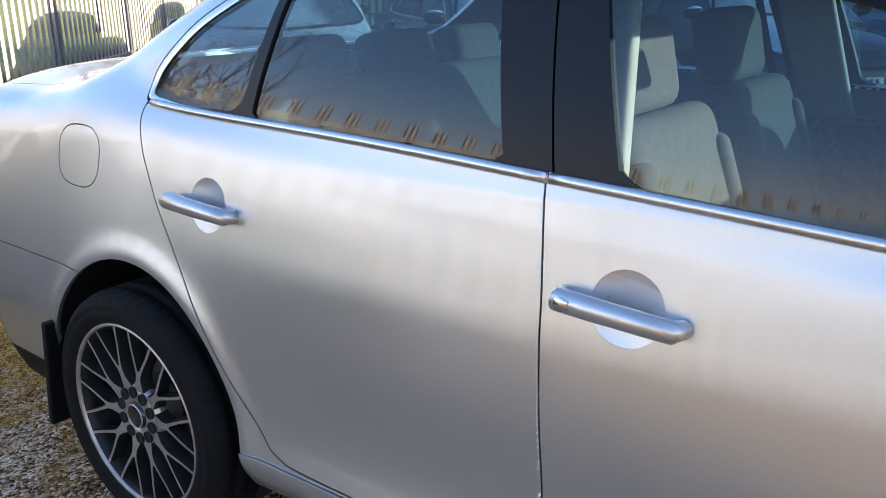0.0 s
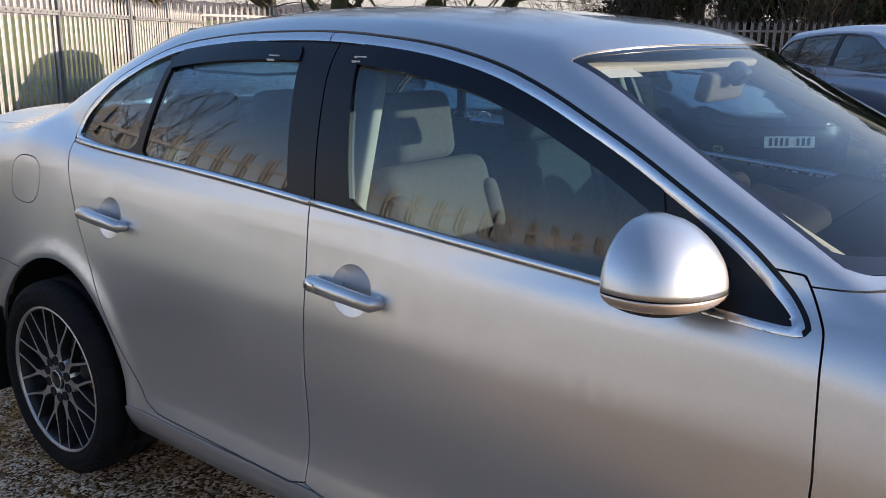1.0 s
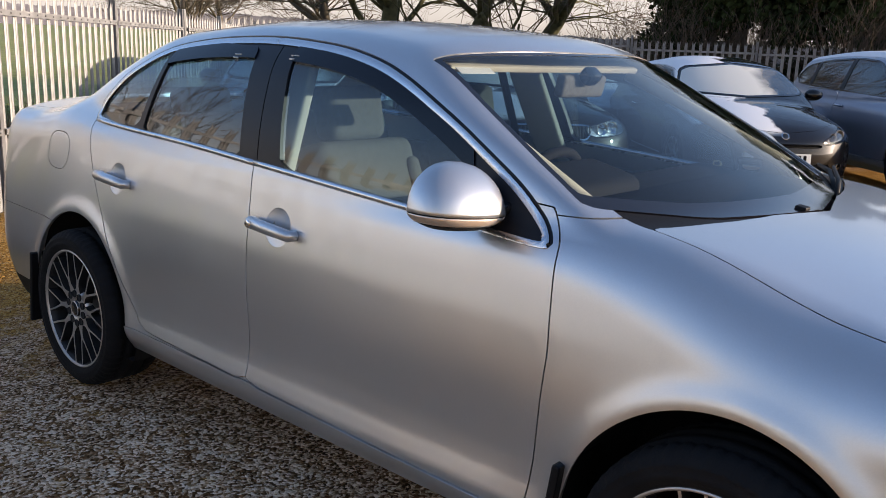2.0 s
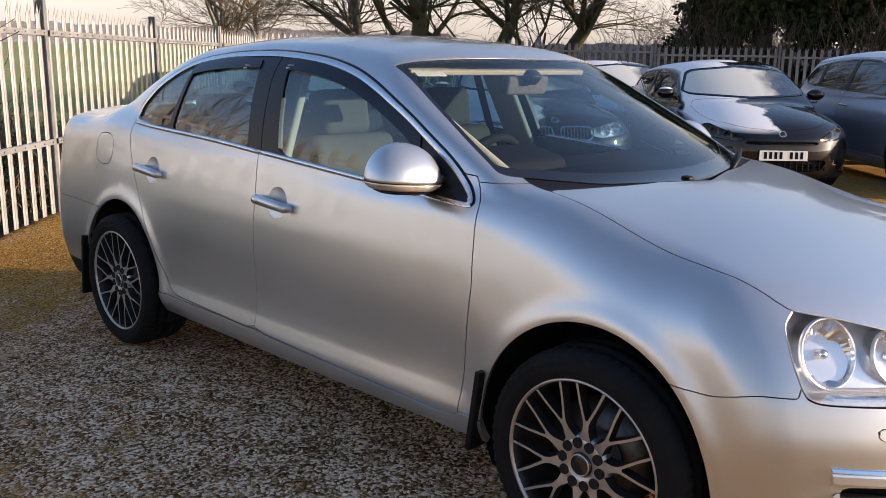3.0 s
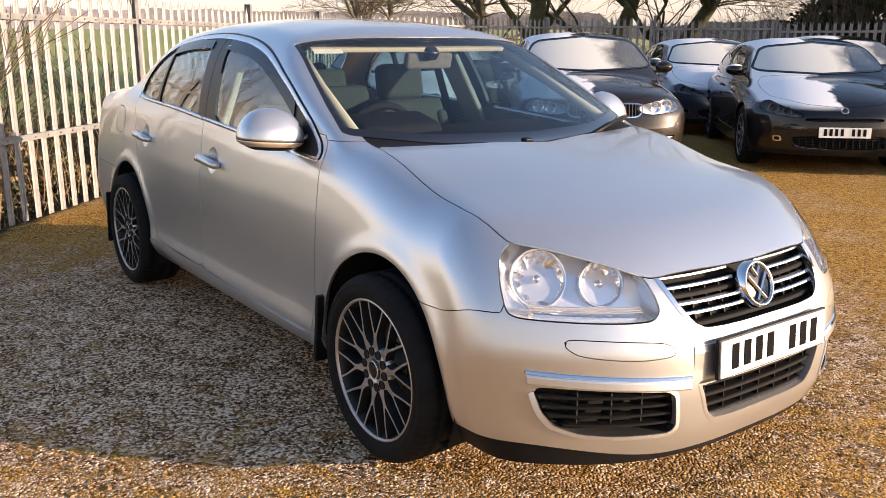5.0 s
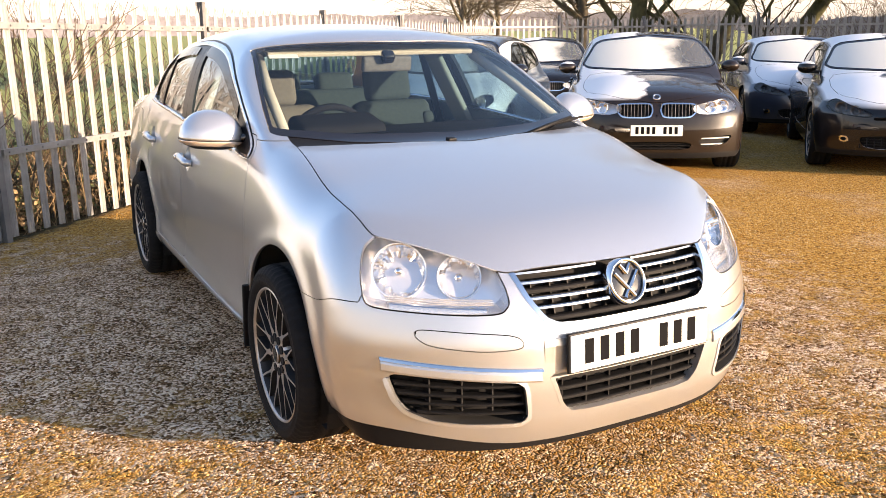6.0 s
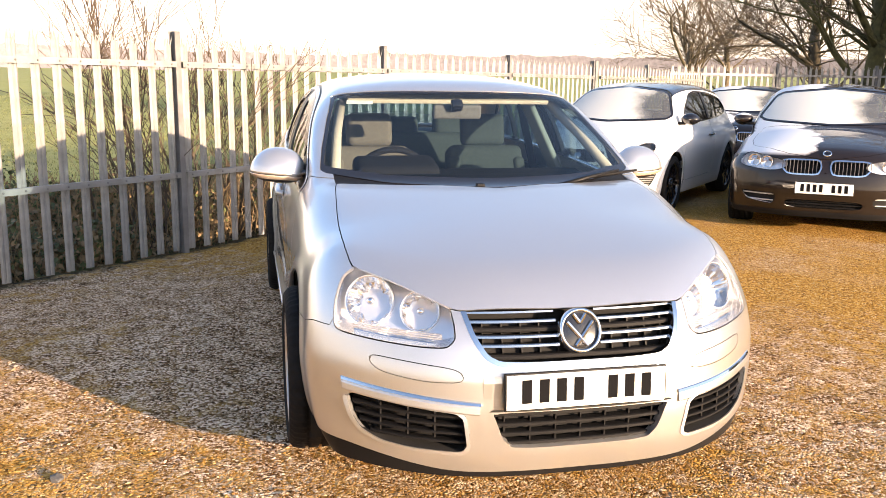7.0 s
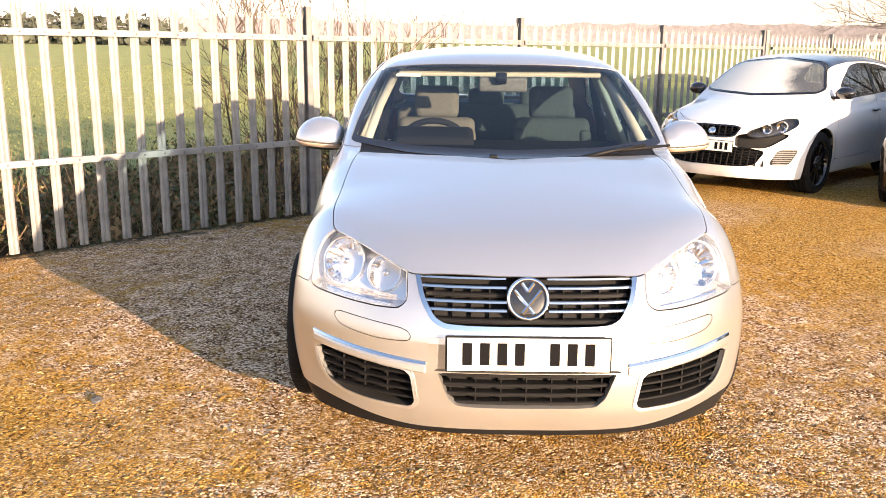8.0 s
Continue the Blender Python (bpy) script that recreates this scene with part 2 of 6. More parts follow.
def ground_material(loose=False):
    """Yard of tan gravel with frosted patches, soil under the fence, green field beyond it. loose: the same for single stones."""
    m = bpy.data.materials.new("loose stones" if loose else "gravel yard and field")
    m.use_nodes = True
    nt = m.node_tree
    L = nt.links.new
    p = nt.nodes["Principled BSDF"]
    p.inputs["Roughness"].default_value = 1.0
    p.inputs["Specular IOR Level"].default_value = 0.08
    co = nt.nodes.new("ShaderNodeTexCoord")

    def noise_node(scale, detail=6):
        n = nt.nodes.new("ShaderNodeTexNoise")
        n.inputs["Scale"].default_value, n.inputs["Detail"].default_value = scale, detail
        L(co.outputs["Object"], n.inputs["Vector"])
        return n

    def ramp(fac, *stops):
        r = nt.nodes.new("ShaderNodeValToRGB")
        while len(r.color_ramp.elements) < len(stops):
            r.color_ramp.elements.new(0.5)
        for e, (pos, c) in zip(r.color_ramp.elements, stops):
            e.position, e.color = pos, (*c, 1)
        L(fac, r.inputs["Fac"])
        return r

    def mix(fac, a, b):
        n = nt.nodes.new("ShaderNodeMix")
        n.data_type = "RGBA"
        L(fac, n.inputs[0]), L(a, n.inputs[6]), L(b, n.inputs[7])
        return n.outputs[2]

    def math_node(op, a, b):
        n = nt.nodes.new("ShaderNodeMath")
        n.operation = op
        for i, v in enumerate((a, b)):
            if isinstance(v, (int, float)):
                n.inputs[i].default_value = v
            else:
                L(v, n.inputs[i])
        return n.outputs[0]

    vor = nt.nodes.new("ShaderNodeTexVoronoi")
    vor.inputs["Scale"].default_value = 100
    warp = noise_node(18, 3)
    mixv = nt.nodes.new("ShaderNodeMix")
    mixv.data_type = "VECTOR"
    mixv.inputs[0].default_value = 0.03
    L(co.outputs["Object"], mixv.inputs[4]), L(warp.outputs["Color"], mixv.inputs[5])
    L(mixv.outputs[1], vor.inputs["Vector"])
    sepc = nt.nodes.new("ShaderNodeSeparateColor")
    L(vor.outputs["Color"], sepc.inputs[0])
    pick, pick2 = sepc.outputs[0], sepc.outputs[1]
    if loose:
        geo = nt.nodes.new("ShaderNodeNewGeometry")
        pick = geo.outputs["Random Per Island"]
        pick2 = math_node("FRACT", math_node("MULTIPLY", pick, 37.7), 0.0)
    stone = ramp(pick, (0.0, (0.09, 0.042, 0.011)), (0.25, (0.31, 0.150, 0.036)), (0.6, (0.50, 0.256, 0.060)), (0.88, (0.61, 0.360, 0.107)), (1.0, (0.63, 0.475, 0.26)))
    # rime: single stones are white, others stay bare, with a dusting over all
    rime = noise_node(65, 8)
    clump = noise_node(7, 5)
    powder = math_node("ADD", math_node("MULTIPLY", pick2, 0.36), math_node("ADD", math_node("MULTIPLY", rime.outputs["Fac"], 0.42), math_node("MULTIPLY", clump.outputs["Fac"], 0.28)))
    frost_stone = ramp(powder, (0.35, (0.062, 0.027, 0.011)), (0.475, (0.245, 0.125, 0.060)), (0.57, (0.56, 0.38, 0.25)), (0.68, (0.92, 0.74, 0.58)))
    big = noise_node(0.55, 5)
    fine = noise_node(9, 6)
    # frost lies thickest on the ground beside the parked saloon, where no sun has reached it
    sep = nt.nodes.new("ShaderNodeSeparateXYZ")
    L(co.outputs["Object"], sep.inputs[0])
    dx = math_node("MULTIPLY", math_node("ADD", math_node("ADD", sep.outputs[0], math_node("MULTIPLY", sep.outputs[1], -0.95)), -0.3), 0.30)
    dy = math_node("MULTIPLY", math_node("ADD", math_node("ADD", sep.outputs[0], sep.outputs[1]), 1.5), 0.15)
    d2 = math_node("ADD", math_node("MULTIPLY", dx, dx), math_node("MULTIPLY", dy, dy))
    core = math_node("SUBTRACT", 0.95, d2)
    fm = math_node("ADD", math_node("MULTIPLY", core, 0.5), math_node("ADD", math_node("MULTIPLY", big.outputs["Fac"], 0.9), math_node("MULTIPLY", fine.outputs["Fac"], 1.1)))
    fr = nt.nodes.new("ShaderNodeMapRange")
    fr.inputs["From Min"].default_value, fr.inputs["From Max"].default_value = 1.04, 1.40
    fr.inputs["To Max"].default_value = 0.95
    L(fm, fr.inputs["Value"])
    # thin rime also lies in drifts out on the open yard
    drift = noise_node(0.8, 6)
    dr = nt.nodes.new("ShaderNodeMapRange")
    dr.inputs["From Min"].default_value, dr.inputs["From Max"].default_value = 0.51, 0.65
    dr.inputs["To Max"].default_value = 0.45
    L(drift.outputs["Fac"], dr.inputs["Value"])
    gravel = mix(math_node("MAXIMUM", fr.outputs[0], dr.outputs[0]), stone.outputs["Color"], frost_stone.outputs["Color"])
    soiln = noise_node(14, 8)
    soil = ramp(soiln.outputs["Fac"], (0.3, (0.035, 0.025, 0.014)), (0.55, (0.09, 0.06, 0.03)), (0.75, (0.06, 0.075, 0.02)))
    gn, gn2 = noise_node(1.2, 9), noise_node(0.05, 4)
    grass = ramp(gn.outputs["Fac"], (0.3, (0.24, 0.25, 0.10)), (0.5, (0.33, 0.345, 0.14)), (0.7, (0.40, 0.40, 0.18)))
    gtone = ramp(gn2.outputs["Fac"], (0.35, (0.36, 0.36, 0.17)), (0.65, (0.32, 0.35, 0.14)))
    field = mix(math_node("MULTIPLY", 0.5, 1.0), grass.outputs["Color"], gtone.outputs["Color"])
    # signed distance behind the fence lines
    wob = math_node("MULTIPLY", math_node("SUBTRACT", fine.outputs["Fac"], 0.5), 0.5)
    off = math_node("ADD", math_node("ADD", math_node("MULTIPLY", sep.outputs[0], -0.719), math_node("MULTIPLY", sep.outputs[1], -0.695)), -3.591)
    off2 = math_node("ADD", math_node("ADD", math_node("MULTIPLY", sep.outputs[0], -0.481), math_node("MULTIPLY", sep.outputs[1], 0.877)), -19.7)
    outside = math_node("ADD", math_node("MAXIMUM", off, off2), wob)

    def step(a, b):
        r = nt.nodes.new("ShaderNodeMapRange")
        r.inputs["From Min"].default_value, r.inputs["From Max"].default_value = a, b
        L(outside, r.inputs["Value"])
        return r.outputs[0]

    c = mix(step(-0.12, 0.05), gravel, soil.outputs["Color"])
    c = mix(step(3.2, 4.6), c, field)
    L(c, p.inputs["Base Color"])
    bump = nt.nodes.new("ShaderNodeBump")
    bump.inputs["Strength"].default_value, bump.inputs["Distance"].default_value = 1.0, (0.003 if loose else 0.0105)
    inv = math_node("SUBTRACT", 1.0, vor.outputs["Distance"])
    h = math_node("ADD", inv, math_node("MULTIPLY", fine.outputs["Fac"], 1.2))
    L(h, bump.inputs["Height"])
    L(bump.outputs["Normal"], p.inputs["Normal"])
    return m


GROUND_MAT = ground_material()
PEBBLE_MAT = ground_material(True)


# ---- mesh helpers ----
def part(name, bm, mat, parent, label="", smooth=False):
    """Links a bmesh as one mesh object under a thing or part."""
    me = bpy.data.meshes.new(name)
    bm.normal_update()
    bm.to_mesh(me)
    bm.free()
    me.materials.append(mat)
    if smooth:
        me.polygons.foreach_set("use_smooth", [True] * len(me.polygons))
    ob = new(name, me)
    ob.parent = parent
    return tagged(ob, label)


def thing(name, m, label, category, group="", kind=""):
    ob = new(name)
    ob.matrix_world = m
    ob.empty_display_size = 0.1
    return tagged(ob, label, category, group, kind)


def box(bm, size, centre, rot=(0, 0, 0), bevel=0.0, seg=2):
    """Adds a box with rounded edges to bm."""
    geom = bmesh.ops.create_cube(bm, size=1.0)
    vs = geom["verts"]
    m = pose(*centre, *rot) @ Matrix.Diagonal((*size, 1))
    bmesh.ops.transform(bm, matrix=m, verts=vs)
    if bevel:
        es = list({e for v in vs for e in v.link_edges})
        bmesh.ops.bevel(bm, geom=es, offset=bevel, segments=seg, profile=0.6, affect="EDGES")
    return bm


def boxed(size, centre, rot=(0, 0, 0), bevel=0.0, seg=2):
    return box(bmesh.new(), size, centre, rot, bevel, seg)


def lathe(profile, steps=48, m=None, closed=False):
    """Turns a profile of (radius, height) about the local z axis."""
    bm = bmesh.new()
    rings = []
    for k in range(steps):
        a = 2 * math.pi * k / steps
        rings.append([bm.verts.new((r * math.cos(a), r * math.sin(a), h)) for r, h in profile])
    n = len(profile)
    for k in range(steps):
        A, B = rings[k], rings[(k + 1) % steps]
        for i in range(n if closed else n - 1):
            j = (i + 1) % n
            bm.faces.new((A[i], B[i], B[j], A[j]))
    bmesh.ops.remove_doubles(bm, verts=bm.verts, dist=1e-5)
    if m is not None:
        bmesh.ops.transform(bm, matrix=m, verts=bm.verts)
    return bm


def tube(bm, pts, radii, sides=6):
    """Adds a bent, tapering rod through pts."""
    rings = []
    pts = [Vector(q) for q in pts]
    for i, q in enumerate(pts):
        d = (pts[min(i + 1, len(pts) - 1)] - pts[max(i - 1, 0)]).normalized()
        a = d.orthogonal().normalized()
        b = d.cross(a)
        r = radii[i] if hasattr(radii, "__len__") else radii
        if rings:
            a = (prev - d * prev.dot(d)).normalized()
            b = d.cross(a)
        prev = a
        rings.append([bm.verts.new(q + (a * math.cos(t) + b * math.sin(t)) * r) for t in (2 * math.pi * k / sides for k in range(sides))])
    for A, B in zip(rings, rings[1:]):
        for k in range(sides):
            bm.faces.new((A[k], A[(k + 1) % sides], B[(k + 1) % sides], B[k]))
    bm.faces.new(rings[0][::-1])
    bm.faces.new(rings[-1])
    return bm


# ---- curved shells: one smooth surface for a whole car body, cut into its panels ----
def curve(xk, yk):
    """A smooth curve through knots that never overshoots."""
    xk, yk = np.array(xk, float), np.array(yk, float)
    h, d = np.diff(xk), np.diff(yk) / np.diff(xk)
    s = np.zeros(len(xk))
    s[0], s[-1] = d[0], d[-1]
    for i in range(1, len(xk) - 1):
        if d[i - 1] * d[i] > 0:
            w1, w2 = 2 * h[i] + h[i - 1], h[i] + 2 * h[i - 1]
            s[i] = (w1 + w2) / (w1 / d[i - 1] + w2 / d[i])

    def at(x):
        x = np.clip(x, xk[0], xk[-1])
        i = np.clip(np.searchsorted(xk, x) - 1, 0, len(xk) - 2)
        t = (x - xk[i]) / h[i]
        return ((1 + 2 * t) * (1 - t) ** 2 * yk[i] + t * (1 - t) ** 2 * h[i] * s[i]
                + t * t * (3 - 2 * t) * yk[i + 1] + t * t * (t - 1) * h[i] * s[i + 1])
    return at


def smax(a, b, k):
    h = np.maximum(k - np.abs(a - b), 0) / k
    return np.maximum(a, b) + h * h * k * 0.25


def smin(a, b, k):
    return -smax(-a, -b, k)


def ease(x, a, b):
    t = np.clip((x - a) / (b - a), 0, 1)
    return t * t * (3 - 2 * t)


def rounded(points, times=2, r=0.25):
    """Cuts the corners of a closed outline."""
    q = np.array(points, float)
    for _ in range(times):
        n = np.roll(q, -1, axis=0)
        q = np.stack((q + (n - q) * r, q + (n - q) * (1 - r)), axis=1).reshape(-1, 2)
    return q


def inside(outline, px, py):
    """Signed distance to a closed outline, negative within."""
    q = np.array(outline, float)
    best, sign = np.full(px.shape, 1e9), np.ones(px.shape)
    for (ax, ay), (bx, by) in zip(q, np.roll(q, -1, axis=0)):
        ex, ey = bx - ax, by - ay
        t = np.clip(((px - ax) * ex + (py - ay) * ey) / (ex * ex + ey * ey + 1e-12), 0, 1)
        best = np.minimum(best, (px - ax - t * ex) ** 2 + (py - ay - t * ey) ** 2)
        cross = (ay > py) != (by > py)
        xi = ax + (py - ay) * ex / (ey if abs(ey) > 1e-12 else 1e-12)
        sign = np.where(cross & (px < xi), -sign, sign)
    return sign * np.sqrt(best)


def clip(S, f):
    """The part of a triangle shell where f < 0."""
    V, N, T = S
    neg = f < 0
    count = neg[T].sum(1)
    keep = T[count == 3]
    newV, newN, base, made = [], [], len(V), {}
    i0, i1 = T, np.roll(T, -1, axis=1)
    tris = []
    pairs = {}

    def cut_rows(rows, lone_neg):
        lone = neg[rows] if lone_neg else ~neg[rows]
        k = lone.argmax(1)
        r = np.arange(len(rows))
        return rows[r, k], rows[r, (k + 1) % 3], rows[r, (k + 2) % 3]

    one, two = T[count == 1], T[count == 2]
    a1, b1, c1 = cut_rows(one, True)
    a2, b2, c2 = cut_rows(two, False)
    e = np.concatenate((np.stack((a1, b1), 1), np.stack((a1, c1), 1), np.stack((a2, b2), 1), np.stack((a2, c2), 1)))
    if len(e):
        es = np.sort(e, axis=1)
        uniq, back = np.unique(es, axis=0, return_inverse=True)
        back = back.reshape(-1)
        fa, fb = f[uniq[:, 0]], f[uniq[:, 1]]
        t = (fa / (fa - fb))[:, None]
        nv = V[uniq[:, 0]] * (1 - t) + V[uniq[:, 1]] * t
        nn = N[uniq[:, 0]] * (1 - t) + N[uniq[:, 1]] * t
        nn /= np.linalg.norm(nn, axis=1)[:, None] + 1e-9
        ids = back + base
        n1, n2 = len(a1), len(a2)
        ab1, ac1, ab2, ac2 = ids[:n1], ids[n1:2 * n1], ids[2 * n1:2 * n1 + n2], ids[2 * n1 + n2:]
        T2 = np.concatenate((keep, np.stack((a1, ab1, ac1), 1), np.stack((b2, c2, ab2), 1), np.stack((c2, ac2, ab2), 1)))
        V2, N2 = np.concatenate((V, nv)), np.concatenate((N, nn))
    else:
        T2, V2, N2 = keep, V, N
    if not len(T2):
        return V2[:0], N2[:0], T2
    used, inv = np.unique(T2, return_inverse=True)
    return V2[used], N2[used], inv.reshape(-1, 3)


def split(S, fn, gap=0.0):
    """Cuts a shell along fn(V) = 0: the inner piece and the rest, with a gap between them."""
    if not len(S[2]):
        return S, S
    f = fn(S[0])
    return clip(S, f + gap), clip(S, -f + gap)


def shell_part(name, S, mat, parent, depth=0.012, label="", out=0.0, smooth=True):
    """A panel from a piece of shell, with edges turned in by depth and raised by out."""
    V, N, T = S
    V = V + N * out
    edges = np.concatenate((T[:, [0, 1]], T[:, [1, 2]], T[:, [2, 0]]))
    key = np.sort(edges, axis=1)
    u, idx, cnt = np.unique(key, axis=0, return_index=True, return_counts=True)
    rim = edges[idx[cnt == 1]]
    verts, norms, faces = V, N, T
    if depth and len(rim):
        A, B = V[rim[:, 0]], V[rim[:, 1]]
        C, D = B - N[rim[:, 1]] * depth, A - N[rim[:, 0]] * depth
        fn = np.cross(D - A, B - A)
        fn /= np.linalg.norm(fn, axis=1)[:, None] + 1e-9
        m, b = len(rim), len(V)
        verts = np.concatenate((V, A, B, C, D))
        norms = np.concatenate((N, fn, fn, fn, fn))
        i = np.arange(m) + b
        faces = np.concatenate((T, np.stack((i, i + 3 * m, i + 2 * m), 1), np.stack((i, i + 2 * m, i + m), 1)))
    me = bpy.data.meshes.new(name)
    me.from_pydata(verts.tolist(), [], faces.tolist())
    me.materials.append(mat)
    me.polygons.foreach_set("use_smooth", [True] * len(me.polygons))
    me.normals_split_custom_set_from_vertices(norms.tolist())
    ob = new(name, me)
    ob.parent = parent
    return tagged(ob, label)


def recess(name, S, back, mat, parent, label=""):
    """A hollow: the cut-out piece moved inwards by the vector back, with walls to its old edge."""
    V, N, T = S
    edges = np.concatenate((T[:, [0, 1]], T[:, [1, 2]], T[:, [2, 0]]))
    u, idx, cnt = np.unique(np.sort(edges, axis=1), axis=0, return_index=True, return_counts=True)
    rim = edges[idx[cnt == 1]]
    n, m = len(V), len(rim)
    B = V + np.array(back)
    verts = np.concatenate((B, V[rim[:, 0]], V[rim[:, 1]], B[rim[:, 1]], B[rim[:, 0]]))
    i = np.arange(m) + n
    faces = T.tolist() + np.stack((i + m, i, i + 3 * m, i + 2 * m), 1).tolist()
    me = bpy.data.meshes.new(name)
    me.from_pydata(verts.tolist(), [], faces)
    me.materials.append(mat)
    ob = new(name, me)
    ob.parent = parent
    return tagged(ob, label)


def pieces(S):
    """The separate connected pieces of a shell, largest first."""
    V, N, T = S
    lab = np.arange(len(V))
    while True:
        low = lab[T].min(1)
        nxt = lab.copy()
        for k in range(3):
            np.minimum.at(nxt, T[:, k], low)
        nxt = nxt[nxt]
        if (nxt == lab).all():
            break
        lab = nxt
    out = []
    for v in np.unique(lab[T[:, 0]]):
        t = T[lab[T[:, 0]] == v]
        if len(t) > 12:
            used, inv = np.unique(t, return_inverse=True)
            out.append((V[used], N[used], inv.reshape(-1, 3)))
    return sorted(out, key=lambda q: -len(q[2]))


def body_shell(f, x0, x1, z0, step):
    """Triangles where the body function f is zero, found along rays from a spine between x0 and x1."""
    nmid = int((x1 - x0) / step)
    ncap = int(1.35 / step)
    th = np.radians(np.linspace(-90, 270, int(5.2 / step), endpoint=False))
    st = [(x0, -a) for a in np.linspace(89.5, 0, ncap)[:-1]] + [(x, 0.0) for x in np.linspace(x0, x1, nmid)] + [(x1, a) for a in np.linspace(0, 89.5, ncap)[1:]]
    xs = np.array([s[0] for s in st])[:, None] + 0 * th
    ph = np.radians([s[1] for s in st])[:, None] + 0 * th
    th = th[None, :] + 0 * ph
    dx, dy, dz = np.sin(ph), -np.cos(ph) * np.cos(th), np.cos(ph) * np.sin(th)
    lo, hi = np.full(xs.shape, 0.05), np.full(xs.shape, 2.2)
    for _ in range(26):
        mid = (lo + hi) / 2
        out = f(xs + dx * mid, dy * mid, z0 + dz * mid) > 0
        hi, lo = np.where(out, mid, hi), np.where(out, lo, mid)
    V = np.stack((xs + dx * lo, dy * lo, z0 + dz * lo), -1).reshape(-1, 3)
    e = 0.002
    x, y, z = V.T
    N = np.stack((f(x + e, y, z) - f(x - e, y, z), f(x, y + e, z) - f(x, y - e, z), f(x, y, z + e) - f(x, y, z - e)), -1)
    N /= np.linalg.norm(N, axis=1)[:, None] + 1e-9
    r, c = xs.shape
    i = (np.arange(r - 1)[:, None] * c + np.arange(c)).reshape(-1)
    j = (np.arange(r - 1)[:, None] * c + (np.arange(c) + 1) % c).reshape(-1)
    T = np.concatenate((np.stack((i, i + c, j + c), 1), np.stack((i, j + c, j), 1)))
    return V, N, T


# ---- the silver saloon ----
WHEEL_R, AXLE = 0.306, 1.289
S_WIDTH = curve([-2.4, -1.9, -1.3, -0.5, 0.3, 1.0, 1.5, 1.9, 2.2], [0.80, 0.842, 0.874, 0.886, 0.886, 0.878, 0.866, 0.846, 0.83])


# flanks by height: a soft belly, then a crease above the sill under which the skin turns out again
S_DOOR = curve([0.16, 0.24, 0.285, 0.312, 0.345, 0.385, 0.44, 0.60, 0.72, 0.81, 0.97, 1.03, 1.2], [-0.10, -0.045, -0.018, -0.012, -0.018, -0.027, -0.031, -0.025, -0.031, -0.045, -0.080, -0.10, -0.16])


def S_PROF(z, x=0.0):
    """How far the flanks stand in from the widest line, by height."""
    up = np.maximum
    sill = ease(np.abs(x), 1.25, 0.70)
    ends = -0.225 * up(z - 0.46, 0) ** 1.5 - 0.6 * up(0.50 - z, 0) ** 2 - 1.2 * up(0.30 - z, 0) ** 2 - 0.9 * up(z - 0.98, 0) ** 2
    return sill * S_DOOR(z) + (1 - sill) * ends


S_TOP = curve([-2.45, -2.3, -2.0, -1.6, -1.3, -0.2, 0.6, 0.9, 1.1, 1.35, 1.6, 1.8, 1.95, 2.1],
              [1.035, 1.055, 1.065, 1.075, 1.065, 1.02, 0.99, 0.985, 0.966, 0.935, 0.895, 0.845, 0.788, 0.700])
S_ROOF = curve([-1.6, -1.2, -0.9, -0.5, -0.2, 0.1, 0.4, 0.7], [1.30, 1.385, 1.42, 1.444, 1.441, 1.420, 1.380, 1.325])
S_LEAN = curve([0.10, 0.20, 0.30, 0.40, 0.50, 0.60, 0.70, 0.80, 0.95], [0.10, 0.045, 0.01, 0.0, 0.004, 0.036, 0.10, 0.185, 0.36])


def saloon_f(x, y, z):
    a = np.abs(y)
    w = S_WIDTH(x) + S_PROF(z, x)
    for ax in (-AXLE, AXLE):
        r = np.hypot(x - ax, z - 0.325)
        w = w + 0.009 * np.exp(-((r - 0.368) / 0.034) ** 2) * ease(z, 0.2, 0.35)
    side = a - w
    top = (z - S_TOP(x) + (0.014 + 0.038 * ease(x, 1.05, 1.45) - 0.012 * ease(x, 1.3, 1.7) + 0.046 * ease(x, -1.25, -1.7)) * (a / 0.7) ** 2.4) * 0.97
    nose = (x - 2.150 + 0.26 * (a / 0.74) ** 3.0 + S_LEAN(z)) * 0.93
    tail = (-x - 2.385 + 0.20 * (a / 0.74) ** 3.4 + 0.05 * ease(z, 0.62, 1.1) + 0.10 * ease(z, 0.45, 0.15)) * 0.93
    kt = 0.10 + 0.07 * ease(x, 0.7, 1.3) - 0.05 * ease(x, 1.4, 1.75) - 0.02 * ease(x, -1.2, -1.8)
    low = smax(side, top, kt)
    low = smax(low, nose, 0.05 + 0.05 * ease(z, 0.6, 0.8))
    low = smax(smax(low, tail, 0.09), 0.13 - z, 0.02)
    yb = 0.805 - 0.05 * ((x + 0.2) / 1.1) ** 2
    h = np.maximum(z, 0.95) - 0.98
    sg = (a - yb + 0.212 * h + 0.44 * h * np.abs(h)) * 0.93
    roof = z - S_ROOF(x) + 0.055 * (a / 0.6) ** 2.6
    ws = (x - 1.105 + 1.80 * (z - 0.96) + 0.115 * (a / 0.6) ** 2.2) * 0.486
    rs = (-x - 1.76 + 1.85 * (z - 1.07) + 0.16 * (a / 0.6) ** 2.2) * 0.476
    up = smax(sg, roof, 0.11)
    up = smax(up, ws, 0.035)
    up = np.maximum(smax(up, rs, 0.07), 0.70 - z)
    return smin(low, up, 0.02 + 0.10 * ease(x, -1.15, -1.6))


